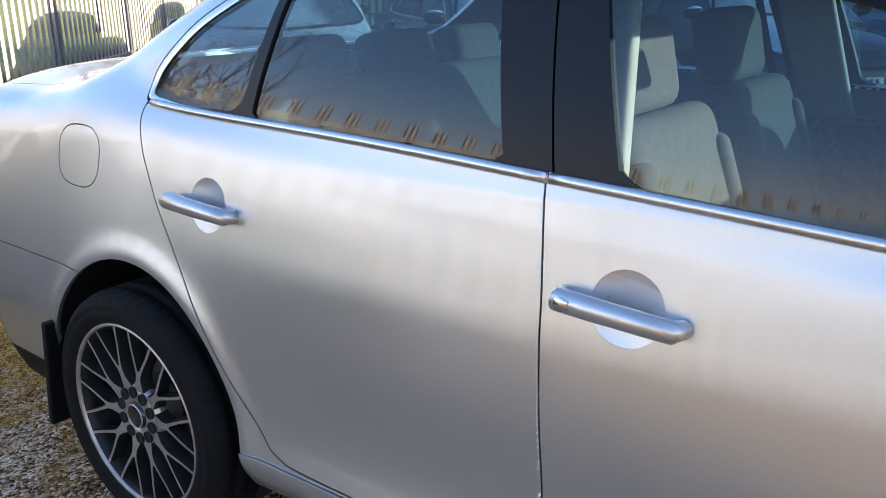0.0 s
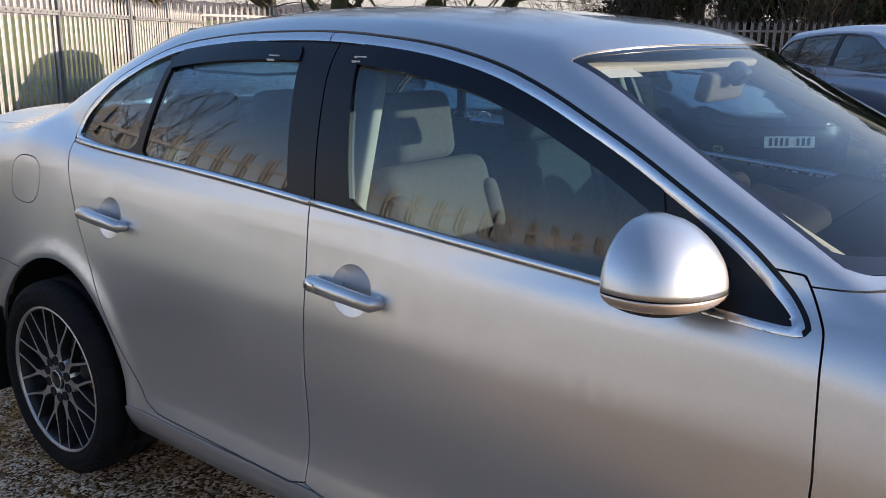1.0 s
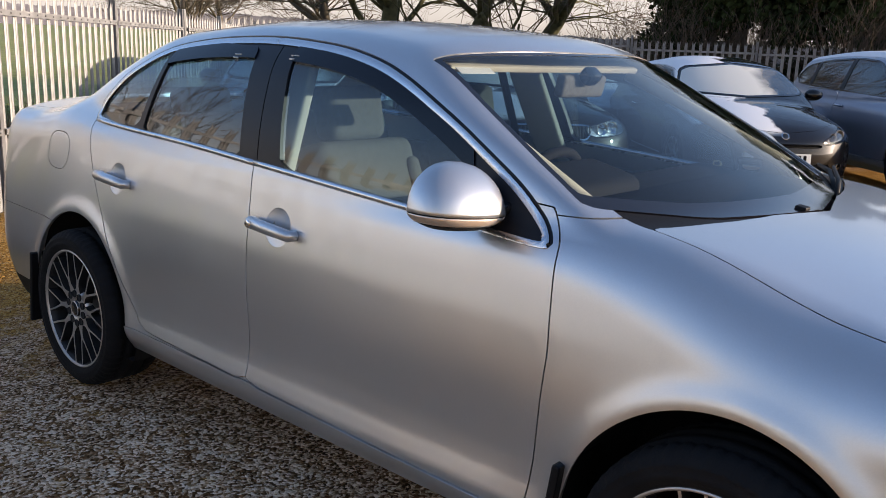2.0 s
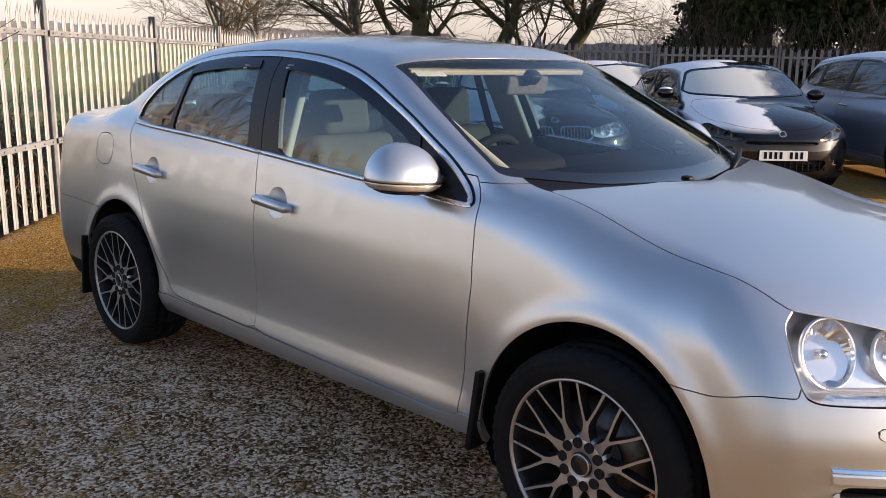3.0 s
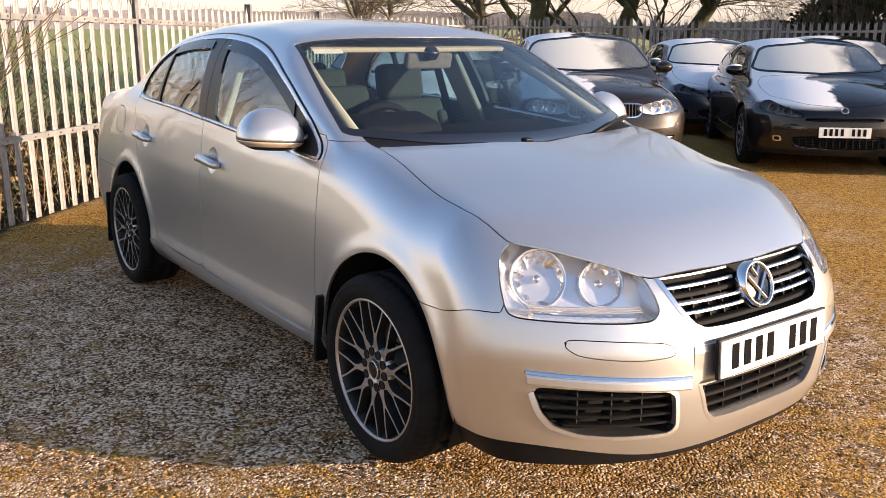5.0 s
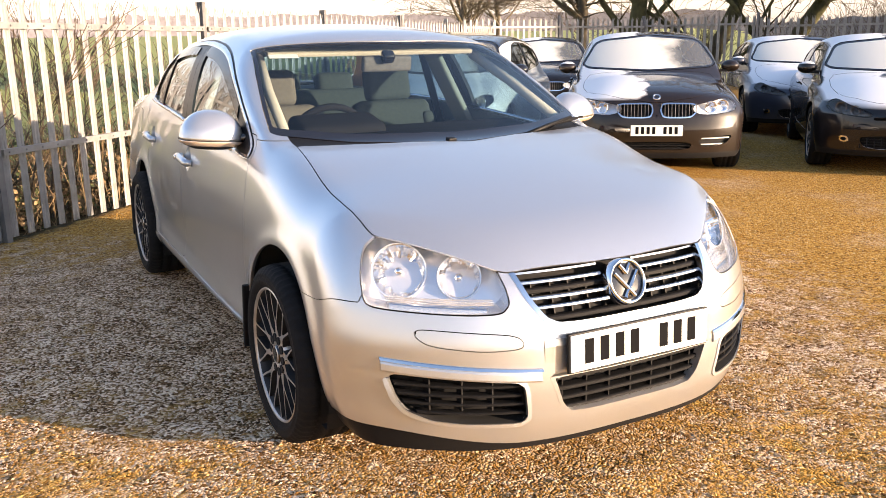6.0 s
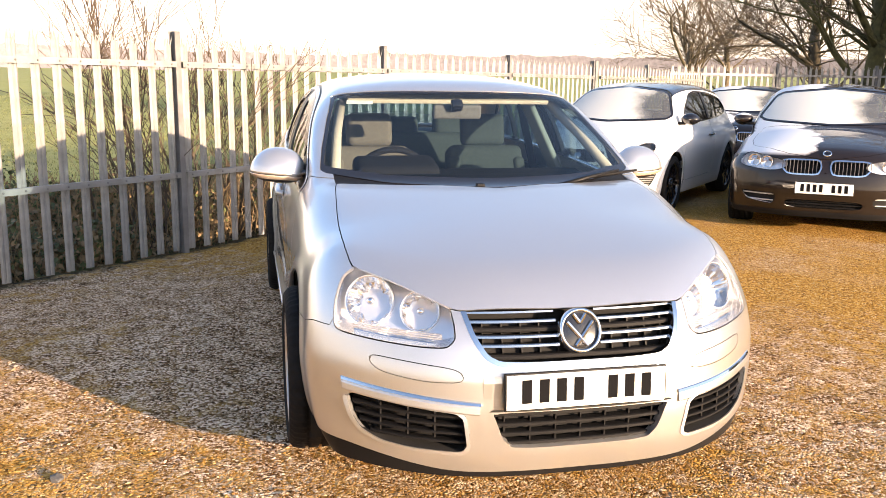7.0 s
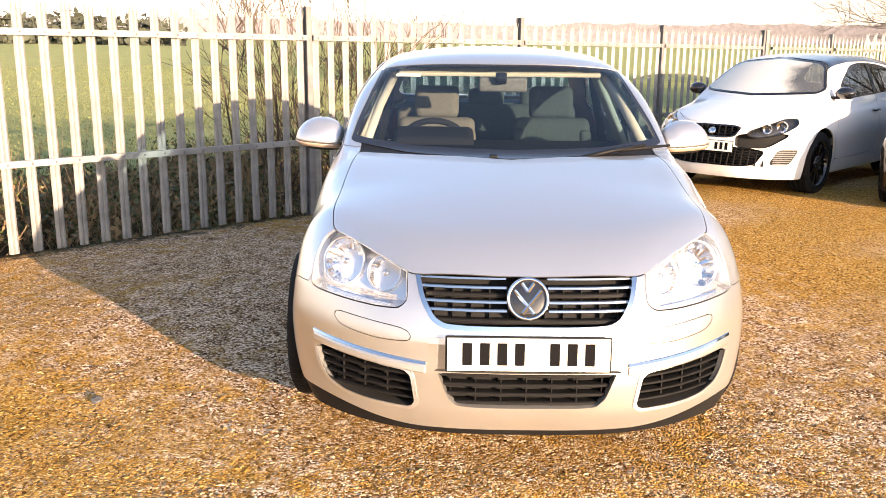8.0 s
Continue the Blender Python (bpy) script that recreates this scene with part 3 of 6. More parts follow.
def surface_y(f, x, z, lo=0.2, hi=1.2):
    """The half width of a body at (x, z)."""
    for _ in range(30):
        m = (lo + hi) / 2
        if f(np.array(x), np.array(m), np.array(z)) > 0:
            hi = m
        else:
            lo = m
    return lo


def surface_x(f, y, z, lo=1.2, hi=2.6):
    """How far forward a body reaches at (y, z)."""
    for _ in range(30):
        m = (lo + hi) / 2
        if f(np.array(m), np.array(y), np.array(z)) > 0:
            hi = m
        else:
            lo = m
    return lo


def nose_bar(f, z, y0, y1, high, deep, inset, n=24, zend=None, lean=0.0):
    """A bar that follows the curve of the nose between y0 and y1."""
    bm = bmesh.new()
    rings = []
    for i in range(n + 1):
        y = y0 + (y1 - y0) * i / n
        zz = z if zend is None else z + (zend - z) * i / n
        x = surface_x(f, y, zz) - inset
        h = high / 2
        rings.append([bm.verts.new((x + a, y, zz + b)) for a, b in ((0, -h * 0.6), (-lean, h * 0.6), (-lean - 0.004, h), (-deep, h), (-deep, -h), (-0.004, -h))])
    for A, B in zip(rings, rings[1:]):
        for k in range(6):
            bm.faces.new((A[k], B[k], B[(k + 1) % 6], A[(k + 1) % 6]))
    bm.faces.new(rings[0])
    bm.faces.new(rings[-1][::-1])
    bmesh.ops.recalc_face_normals(bm, faces=bm.faces)
    return bm


DLO = rounded([(0.822, 0.905), (0.60, 0.921), (0.28, 0.944), (-0.21, 0.977), (-0.66, 1.001), (-1.275, 1.017), (-1.275, 1.08), (-1.245, 1.125), (-1.15, 1.214),
               (-0.99, 1.298), (-0.88, 1.333), (-0.64, 1.360), (-0.33, 1.368), (-0.03, 1.346), (0.165, 1.308), (0.31, 1.256), (0.48, 1.172), (0.61, 1.092), (0.71, 1.030), (0.783, 0.968), (0.822, 0.925)], 2, 0.22)


BELT = curve([-1.4, -1.275, -0.66, -0.21, 0.28, 0.60, 0.83], [1.02, 1.017, 1.001, 0.977, 0.944, 0.921, 0.904])


def on_side(sgn, fn, limit=0.3):
    """A cut in the side view, for one side of a car only."""
    return lambda V: np.maximum(fn(V), limit - sgn * V[:, 1])


def side_outline(outline, grow=0.0):
    return lambda V: inside(outline, V[:, 0], V[:, 2]) - grow


def front_outline_all(outline, xmin):
    return lambda V: np.maximum(inside(outline, V[:, 1], V[:, 2]), xmin - V[:, 0])


def mirrored(half):
    """A closed outline from its right half, listed from the centre top round to the centre bottom."""
    return [(y, z) for y, z in half] + [(-y, z) for y, z in half[::-1]]


def mirrored_y(half):
    """A closed outline (x, y) from its right half."""
    return [(x, y) for x, y in half] + [(x, -y) for x, y in half[::-1]]


def alloy_wheel(parent, x, y, sgn, style="multi", label="multi-spoke alloy wheel with machined face", radius=WHEEL_R, rim_r=0.240, spokes=10, mats=None, turn=0.0):
    """A wheel: dark barrel, tyre, spokes, cap and dark discs for the nut holes. sgn tells the outer side."""
    face_mat, dark_mat = mats or (ALLOY, ALLOY_DARK)
    m = Matrix.Translation((x, y, radius)) @ (Matrix.Rotation(radians(90), 4, "X") if sgn < 0 else Matrix.Rotation(radians(-90), 4, "X")) @ Matrix.Rotation(turn, 4, "Z")
    w = 0.112
    barrel = lathe([(rim_r - 0.030, -0.10), (rim_r - 0.022, 0.0), (rim_r - 0.016, w - 0.035), (rim_r - 0.010, w - 0.012), (rim_r, w - 0.006), (rim_r + 0.006, w - 0.014), (rim_r + 0.004, -w)], 56)
    wheel = part("wheel", barrel, dark_mat, parent, label, True)
    wheel.matrix_basis = m
    R, r = radius, rim_r
    prof = [(r - 0.002, -w + 0.012), (r + 0.012, -w), (R - 0.030, -w - 0.004), (R - 0.008, -w + 0.012), (R - 0.001, -w + 0.035)]
    for gx in (-0.05, 0.0, 0.05):
        prof += [(R, gx - 0.009), (R - 0.008, gx - 0.006), (R - 0.008, gx + 0.006), (R, gx + 0.009)]
    prof += [(R - 0.001, w - 0.035), (R - 0.008, w - 0.012), (R - 0.024, w + 0.001), (R - 0.030, w + 0.004), (R - 0.034, w + 0.003), (r + 0.028, w + 0.004), (r + 0.024, w + 0.006), (r + 0.012, w - 0.001), (r - 0.001, w - 0.008)]
    rubber = lathe(prof, 180)
    for v in rubber.verts:
        # tread blocks at the shoulders
        r0 = v.co.xy.length
        if r0 > R - 0.026 and abs(v.co.z) > 0.055 and int(round((math.atan2(v.co.y, v.co.x) + math.pi) * 90 / math.pi)) % 3 == 0:
            v.co.xy *= (r0 - 0.005) / r0
    part("tyre", rubber, RUBBER, wheel, "black rubber tyre", True)
    part("rim_lip", lathe([(r - 0.010, w - 0.014), (r - 0.008, w - 0.007), (r - 0.003, w - 0.003), (r + 0.000, w - 0.008)], 72), face_mat, wheel, "bright rim edge", True)
    part("brake_disc", lathe([(0.02, 0.010), (0.155, 0.010), (0.155, -0.015)], 40), STEEL, wheel, "grey steel brake disc", True)
    ro = r - 0.013
    for k in range(spokes):
        a0 = 2 * math.pi * k / spokes
        bm = bmesh.new()
        if style == "multi":
            # a fork: a stem that narrows from the hub, then two thin straight arms to the rim
            runs = [[(0.066, 0.0, 0.0190, w - 0.020), (0.082, 0.0, 0.0135, w - 0.018), (0.098, 0.0, 0.0088, w - 0.016), (0.114, 0.0, 0.0084, w - 0.015), (0.126, 0.0, 0.0096, w - 0.0145)]]
            for s in (-1, 1):
                runs.append([(0.112, 0.0030 * s, 0.0046, w - 0.0152), (0.128, 0.0082 * s, 0.0042, w - 0.0142), (ro * 0.8, 0.0275 * s, 0.0036, w - 0.013), (ro, 0.0425 * s, 0.0040, w - 0.012)])
            for run in runs:
                rows = []
                for px, py, q, top in run:
                    rows.append([bm.verts.new((px, py + q, top)), bm.verts.new((px, py - q, top)), bm.verts.new((px, py - q * 1.4, top - 0.030)), bm.verts.new((px, py + q * 1.4, top - 0.030))])
                for A, B in zip(rows, rows[1:]):
                    for i in range(4):
                        bm.faces.new((A[i], A[(i + 1) % 4], B[(i + 1) % 4], B[i]))
        else:
            rows = []
            for px, q, top in ((0.05, 0.026, w - 0.030), (ro * 0.6, 0.018, w - 0.022), (ro, 0.022, w - 0.018)):
                rows.append([bm.verts.new((px, q, top)), bm.verts.new((px, -q, top)), bm.verts.new((px, -q * 1.2, top - 0.03)), bm.verts.new((px, q * 1.2, top - 0.03))])
            for A, B in zip(rows, rows[1:]):
                for i in range(4):
                    bm.faces.new((A[i], A[(i + 1) % 4], B[(i + 1) % 4], B[i]))
        bmesh.ops.recalc_face_normals(bm, faces=bm.faces)
        bmesh.ops.transform(bm, matrix=Matrix.Rotation(a0, 4, "Z"), verts=bm.verts)
        sp = part("spoke", bm, face_mat, wheel)
        sp.data.materials.append(dark_mat)
        for poly in sp.data.polygons:
            poly.material_index = 0 if poly.normal.z > 0.7 else 1
    part("hub", lathe([(0.0, w - 0.022), (0.034, w - 0.022), (0.036, w - 0.017), (0.058, w - 0.018), (0.074, w - 0.021), (0.080, w - 0.036), (0.078, w - 0.09)], 40), face_mat, wheel, "", True)
    # flat discs on the hub, with the shade of nut holes as their colour
    for k in range(10 if style == "multi" else 5):
        a = 2 * math.pi * (k + 0.5) / (10 if style == "multi" else 5)
        mm = Matrix.Translation((0.058 * math.cos(a), 0.058 * math.sin(a), w - 0.018))
        part("nut_hole", lathe([(0.0, 0.003), (0.0130, 0.003), (0.0142, 0.0042), (0.0142, -0.004)], 14, mm), DARK, wheel, "", True)
    part("centre_cap", lathe([(0.0, w - 0.010), (0.024, w - 0.011), (0.031, w - 0.014), (0.033, w - 0.022)], 32), GLOSS_BLACK, wheel, "dark round centre cap", True)
    part("cap_ring", lathe([(0.0265, w - 0.0102), (0.028, w - 0.0092), (0.030, w - 0.012)], 32), face_mat, wheel, "", True)
    return wheel


def number_plate(parent, m, label, chars=(1, 1, 1, 1, 0, 1, 1, 1), width=0.510, height=0.106):
    """A white plate in a black holder; its writing is plain bars."""
    holder = part("number_plate", box(bmesh.new(), (0.012, width + 0.012, height + 0.010), (0, 0, 0), bevel=0.004), BLACK, parent, label)
    holder.matrix_basis = m
    part("plate_face", boxed((0.006, width, height), (0.007, 0, 0), bevel=0.0015), WHITE_PLATE, holder, "white plate")
    pitch = width * 0.86 / len(chars)
    for i, c in enumerate(chars):
        if c:
            part("bar", boxed((0.002, pitch * 0.56, height * 0.68), (0.0108, (i - (len(chars) - 1) / 2) * pitch, 0.002)), INK, holder)
    return holder


def seat(parent, x, y, rear=False):
    """A cloth front seat with bolsters and headrest."""
    s = part("seat", boxed((0.52, 0.50, 0.16), (x + 0.20, y, 0.44), (0, -8, 0), 0.05, 3), FABRIC, parent, "grey beige cloth seat with headrest", True)
    bm = bmesh.new()
    box(bm, (0.15, 0.46, 0.58), (x - 0.125, y, 0.74), (0, -17, 0), 0.06, 5)
    part("backrest", bm, FABRIC, s, "", True)
    for k in (-1, 1):
        part("bolster", boxed((0.15, 0.075, 0.50), (x - 0.10, y + k * 0.20, 0.71), (0, -17, k * 14), 0.036, 4), FABRIC, s, "", True)
        part("headrest_post", tube(bmesh.new(), [(x - 0.215, y + k * 0.06, 1.02), (x - 0.235, y + k * 0.06, 1.12)], 0.006, 8), CHROME, s)
    part("headrest", boxed((0.11, 0.265, 0.20), (x - 0.235, y, 1.115), (0, -10, 0), 0.050, 5), FABRIC, s, "", True)
    return s


def saloon():
    car = thing("car", pose(0, 0, 0), "silver metallic four-door saloon car parked on gravel", "car")
    S = body_shell(saloon_f, -1.45, 1.25, 0.62, 0.0125)
    G = 0.0018
    # wheel openings and the open underside
    for ax in (-AXLE, AXLE):
        S = split(S, lambda V: np.maximum(np.hypot(V[:, 0] - ax, V[:, 2] - 0.322) - 0.358, np.maximum(0.45 - np.abs(V[:, 1]), V[:, 2] - 0.8)))[1]
        S = split(S, lambda V: np.maximum(np.abs(V[:, 0] - ax) - 0.358, np.maximum(V[:, 2] - 0.322, 0.45 - np.abs(V[:, 1]))))[1]
    S = split(S, lambda V: V[:, 2] - (0.185 + 0.03 * ease(V[:, 0], -1.6, -2.3) + 0.050 * ease(np.abs(V[:, 0]), 1.0, 0.95)))[1]
    # windscreen and rear window with black borders
    wso = rounded(mirrored([(0.0, 1.45), (0.585, 1.45), (0.612, 1.325), (0.655, 1.22), (0.70, 1.09), (0.722, 1.0), (0.45, 0.972), (0.0, 0.960)]), 1, 0.08)
    scr, S = split(S, lambda V: np.maximum(inside(wso, V[:, 1], V[:, 2]), 0.395 - 0.095 * (np.abs(V[:, 1]) / 0.6) ** 2 - V[:, 0]), 0.001)
    inner = rounded(mirrored([(0.0, 1.45), (0.570, 1.45), (0.600, 1.318), (0.642, 1.215), (0.684, 1.09), (0.702, 1.022), (0.43, 0.997), (0.0, 0.988)]), 1, 0.08)
    pane, border = split(scr, lambda V: np.maximum(inside(inner, V[:, 1], V[:, 2]), 0.409 - 0.095 * (np.abs(V[:, 1]) / 0.6) ** 2 - V[:, 0]))
    ws = shell_part("windscreen", pane, WIND_GLASS, car, 0.0, "clear raked windscreen", -0.003)
    ws.visible_shadow = False
    shell_part("windscreen_border", border, GLOSS_BLACK, car, 0.01, "black screen border", -0.002)
    rso = rounded(mirrored([(0.0, 1.375), (0.35, 1.362), (0.52, 1.33), (0.60, 1.22), (0.645, 1.10), (0.3, 1.085), (0.0, 1.08)]), 2, 0.2)
    rear, S = split(S, lambda V: np.maximum(inside(rso, V[:, 1], V[:, 2]), V[:, 0] + 0.95), 0.001)
    shell_part("rear_window", rear, GLASS, car, 0.0, "tinted rear window")
    # side windows, pillars and bright trim
    for sgn in (-1, 1):
        over = lambda V: BELT(V[:, 0]) + 0.012 - V[:, 2]
        gasket, S = split(S, on_side(sgn, lambda V: np.minimum(side_outline(DLO)(V), np.maximum(side_outline(DLO, 0.008)(V), over(V)))))
        dlo, gasket = split(gasket, side_outline(DLO))
        shell_part("window_gasket", gasket, FRAME, car, 0.01, "black rubber seal round the windows", -0.003)
        band = lambda V: 0.0125 + 0.006 * ease(V[:, 2] - BELT(V[:, 0]), 0.02, 0.06)
        trim, dlo = split(dlo, lambda V: -(inside(DLO, V[:, 0], V[:, 2]) + band(V)))
        trim_r, trim_f = split(trim, lambda V: V[:, 0] + 0.325 - 0.25 * (1.36 - V[:, 2]), 0.0015)
        for V, N, T in (trim_r, trim_f):
            # a half-round section
            d = inside(DLO, V[:, 0], V[:, 2])
            e = 0.002
            gx = (inside(DLO, V[:, 0] + e, V[:, 2]) - inside(DLO, V[:, 0] - e, V[:, 2])) / (2 * e)
            gz = (inside(DLO, V[:, 0], V[:, 2] + e) - inside(DLO, V[:, 0], V[:, 2] - e)) / (2 * e)
            t = np.clip(-d / band(V), 0, 1)
            N2 = N + np.stack((gx, 0 * gx, gz), 1) * (0.5 - t)[:, None] * 0.7
            N2 /= np.linalg.norm(N2, axis=1)[:, None]
            wt = shell_part("window_trim", (V + N * (0.003 + 0.004 * np.sin(math.pi * t))[:, None], N2, T), ANODISED, car, 0.012, "bright aluminium window surround")
            # the half-round moulding on the waistline
            low = (V[:, 2] - BELT(V[:, 0]) < 0.016) & (V[:, 0] < 0.60) & (V[:, 0] > -1.26)
            if low.sum() > 20:
                q = V[low]
                cuts = np.linspace(q[:, 0].min() + 0.004, q[:, 0].max() - 0.004, 26)
                smooth_y, smooth_z = (np.poly1d(np.polyfit(q[:, 0], q[:, k], 4)) for k in (1, 2))
                line = [(cx, float(smooth_y(cx)) + sgn * 0.0035, float(smooth_z(cx))) for cx in cuts]
                part("waist_moulding", tube(bmesh.new(), line, 0.0095, 12), ANODISED, wt, "", True)
        # pieces by upright cuts that lean with the pillars
        quarter = rounded([(-1.30, 1.025), (-0.955, 1.028), (-0.893, 1.30), (-1.10, 1.35), (-1.35, 1.2)], 1, 0.08)
        rearg = rounded([(-0.922, 1.014), (-0.315, 0.990), (-0.390, 1.335), (-0.60, 1.343), (-0.870, 1.318)], 1, 0.05)
        frontg = rounded([(-0.118, 0.982), (0.56, 0.935), (0.60, 0.94), (0.56, 1.105), (0.42, 1.19), (0.27, 1.265), (0.12, 1.312), (-0.06, 1.333), (-0.212, 1.345)], 1, 0.05)
        for poly, nm, lab in ((quarter, "quarter_window", "fixed rear quarter pane"), (rearg, "rear_door_window", "tinted rear door window"), (frontg, "front_door_window", "tinted front door window")):
            g, dlo = split(dlo, side_outline(poly))
            shell_part(nm, g, GLASS, car, 0.0, lab, -0.006)
            if nm != "quarter_window":
                # smoked wind deflector along the top of the window
                lim = lambda V: np.maximum(-(inside(DLO, V[:, 0], V[:, 2]) + (0.060 if nm[0] == "f" else 0.064)), BELT(V[:, 0]) + 0.10 - V[:, 2])
                d, _ = split(g, lim)
                wd = shell_part("wind_deflector", d, SMOKE, car, 0.012, "smoked wind deflector strip", 0.005)
                px, pz = (-0.475, 1.312) if nm[0] == "r" else (-0.195, 1.316)
                for dz, wide in ((0.0, 0.036), (-0.010, 0.024)):
                    y = surface_y(saloon_f, px, pz + dz)
                    part("print_bar", boxed((wide, 0.0015, 0.0045), (px - (0.036 - wide) / 2, sgn * (y + 0.0065), pz + dz), (sgn * -32, 0, 0)), WHITE_PLATE, wd, "pale unreadable print")
        pl, ps = split(dlo, lambda V: V[:, 0] + 0.225 + 0.17 * (V[:, 2] - 0.98), 0.002)
        for piece in pieces(pl) + pieces(ps):
            shell_part("window_frame", piece, FRAME, car, 0.02, "black window frame")
    # bonnet, headlamps, grilles
    hood = rounded(mirrored_y([(1.125, -0.05), (1.09, -0.35), (1.02, -0.60), (0.985, -0.665), (1.10, -0.680), (1.35, -0.700), (1.60, -0.705), (1.715, -0.694), (1.750, -0.668), (1.882, -0.537), (1.980, -0.422), (2.004, -0.375), (2.018, -0.245), (2.028, -0.12), (2.030, -0.04)]), 1, 0.2)
    bonnet, S = split(S, lambda V: np.maximum(inside(hood, V[:, 0], V[:, 1]), 0.60 - V[:, 2]), G)
    shell_part("bonnet", bonnet, SILVER, car, 0.004, "silver bonnet")
    scuttle, S = split(S, lambda V: np.maximum(np.maximum(np.abs(V[:, 1]) - 0.668, 0.93 - V[:, 2]), np.maximum(0.88 - V[:, 0], V[:, 0] - 1.14)))
    for piece in pieces(scuttle):
        shell_part("scuttle", piece, BLACK, car, 0.004, "black plastic scuttle under the screen", -0.004)
    ca = math.radians(40)
    lamp = rounded([(0.602, 0.775), (0.598, 0.700), (0.578, 0.630), (0.545, 0.617), (0.373, 0.610), (0.240, 0.606), (0.165, 0.608), (0.146, 0.632), (0.163, 0.675), (0.196, 0.722), (0.27, 0.79), (0.40, 0.85), (0.53, 0.87), (0.560, 0.808)], 2, 0.18)
    for sgn in (-1, 1):
        fn = lambda V: np.maximum(inside(lamp, sgn * V[:, 1] * math.cos(ca) - (V[:, 0] - 1.8) * math.sin(ca), V[:, 2]), np.maximum(1.55 - V[:, 0], 0.2 - sgn * V[:, 1]))
        lens, S = split(S, fn, 0.002)
        unit = recess("headlamp", lens, (-0.085, -sgn * 0.03, 0), LAMP_BACK, car, "clear headlamp with two round reflectors")
        l = shell_part("lens", lens, LENS, unit, 0.0, "clear lens", -0.002)
        l.visible_shadow = False
        for xx, yy, zz, rr in ((1.808, 0.643, 0.707, 0.083), (1.908, 0.490, 0.690, 0.066)):
            way = Vector((0.80, sgn * 0.36, 0.30)).normalized()
            m = Matrix.Translation((xx, sgn * yy, zz)) @ way.to_track_quat("Z", "Y").to_matrix().to_4x4()
            cup = lathe([(0.012, -0.052), (rr * 0.45, -0.045), (rr * 0.75, -0.024), (rr * 0.93, -0.004), (rr * 0.95, 0.004), (rr, 0.005), (rr + 0.001, -0.05)], 48)
            for v in cup.verts:
                # fluted mirror, flat at the rim
                r = v.co.xy.length
                if 0.02 < r < rr * 0.9:
                    v.co.z += 0.0045 * math.cos(9 * math.atan2(v.co.y, v.co.x)) + 0.003 * math.sin(3 * math.atan2(v.co.y, v.co.x))
            bmesh.ops.transform(cup, matrix=m, verts=cup.verts)
            part("reflector", cup, REFLECT, unit, "round mirror reflector")
            part("bulb", lathe([(0.0, -0.006), (0.010, -0.008), (0.013, -0.016), (0.011, -0.050)], 16, m), REFLECT, unit, "bright bulb shield", True)
            part("bezel", lathe([(rr * 0.965, 0.003), (rr * 0.98, 0.005), (rr * 1.01, 0.0045), (rr * 1.02, -0.006)], 48, m), SATIN, unit, "bright ring round the reflector", True)
        for k in range(3):
            part("lamp_flute", nose_bar(saloon_f, 0.626 + 0.006 * k, sgn * 0.44, sgn * 0.705, 0.003, 0.01, 0.022, 12, 0.634 + 0.006 * k), LAMP_BACK, unit)
        part("lamp_trim", nose_bar(saloon_f, 0.607, sgn * 0.46, sgn * 0.70, 0.016, 0.02, 0.03, 12, 0.620), REFLECT, unit)
    grille = rounded([(-0.380, 0.722), (-0.358, 0.640), (-0.320, 0.578), (-0.268, 0.553), (0.268, 0.553), (0.320, 0.578), (0.358, 0.640), (0.380, 0.722), (0.36, 0.78), (-0.36, 0.78)], 2, 0.16)
    hole, S = split(S, front_outline_all(grille, 1.8))
    ring = split(hole, lambda V: -(inside(grille, V[:, 1], V[:, 2]) + 0.016))[0]
    g_ob = recess("grille", hole, (-0.07, 0, 0), DARK, car, "black grille with bright bars")
    shell_part("grille_surround", split(ring, lambda V: V[:, 2] - 0.715)[0], CHROME, g_ob, 0.02, "chrome grille edge", 0.002)
    for z, hw in ((0.703, 0.358), (0.678, 0.352), (0.637, 0.340), (0.612, 0.325)):
        for s in (-1, 1):
            part("grille_bar", nose_bar(saloon_f, z, s * 0.070, s * hw, 0.010, 0.018, 0.012, lean=0.0025), GRILLE_CHROME, g_ob, "chrome bar")
    for z in (0.718, 0.652, 0.575):
        part("grille_bar", nose_bar(saloon_f, z, -0.34, 0.34, 0.016, 0.02, 0.028), BLACK, g_ob, "black bar")
    for i in range(-5, 6):
        y = i * 0.062
        part("grille_web", boxed((0.03, 0.004, 0.12), (surface_x(saloon_f, y, 0.62) - 0.062, y, 0.618), (0, -20, 0)), BLACK, g_ob)
    # lower grilles
    mid = rounded([(-0.322, 0.430), (-0.303, 0.395), (-0.276, 0.325), (-0.235, 0.286), (0.235, 0.286), (0.276, 0.325), (0.303, 0.395), (0.322, 0.430)], 2, 0.14)
    hole, S = split(S, front_outline_all(mid, 1.8))
    ring = split(hole, lambda V: -(inside(mid, V[:, 1], V[:, 2]) + 0.012))[0]
    low = recess("lower_grille", hole, (-0.06, 0, 0), DARK, car, "black lower grille with thin slats")
    shell_part("grille_surround", split(ring, lambda V: V[:, 2] - 0.42)[0], SILVER, low, 0.03, "bright lower edge", 0.001)
    for z, hw in ((0.405, 0.295), (0.372, 0.283), (0.340, 0.270), (0.309, 0.250)):
        part("slat", nose_bar(saloon_f, z, -hw, hw, 0.013, 0.03, 0.016), BLACK, low)
    for i in range(-3, 4):
        part("slat_web", boxed((0.02, 0.004, 0.14), (surface_x(saloon_f, i * 0.085, 0.35) - 0.035, i * 0.085, 0.35)), BLACK, low)
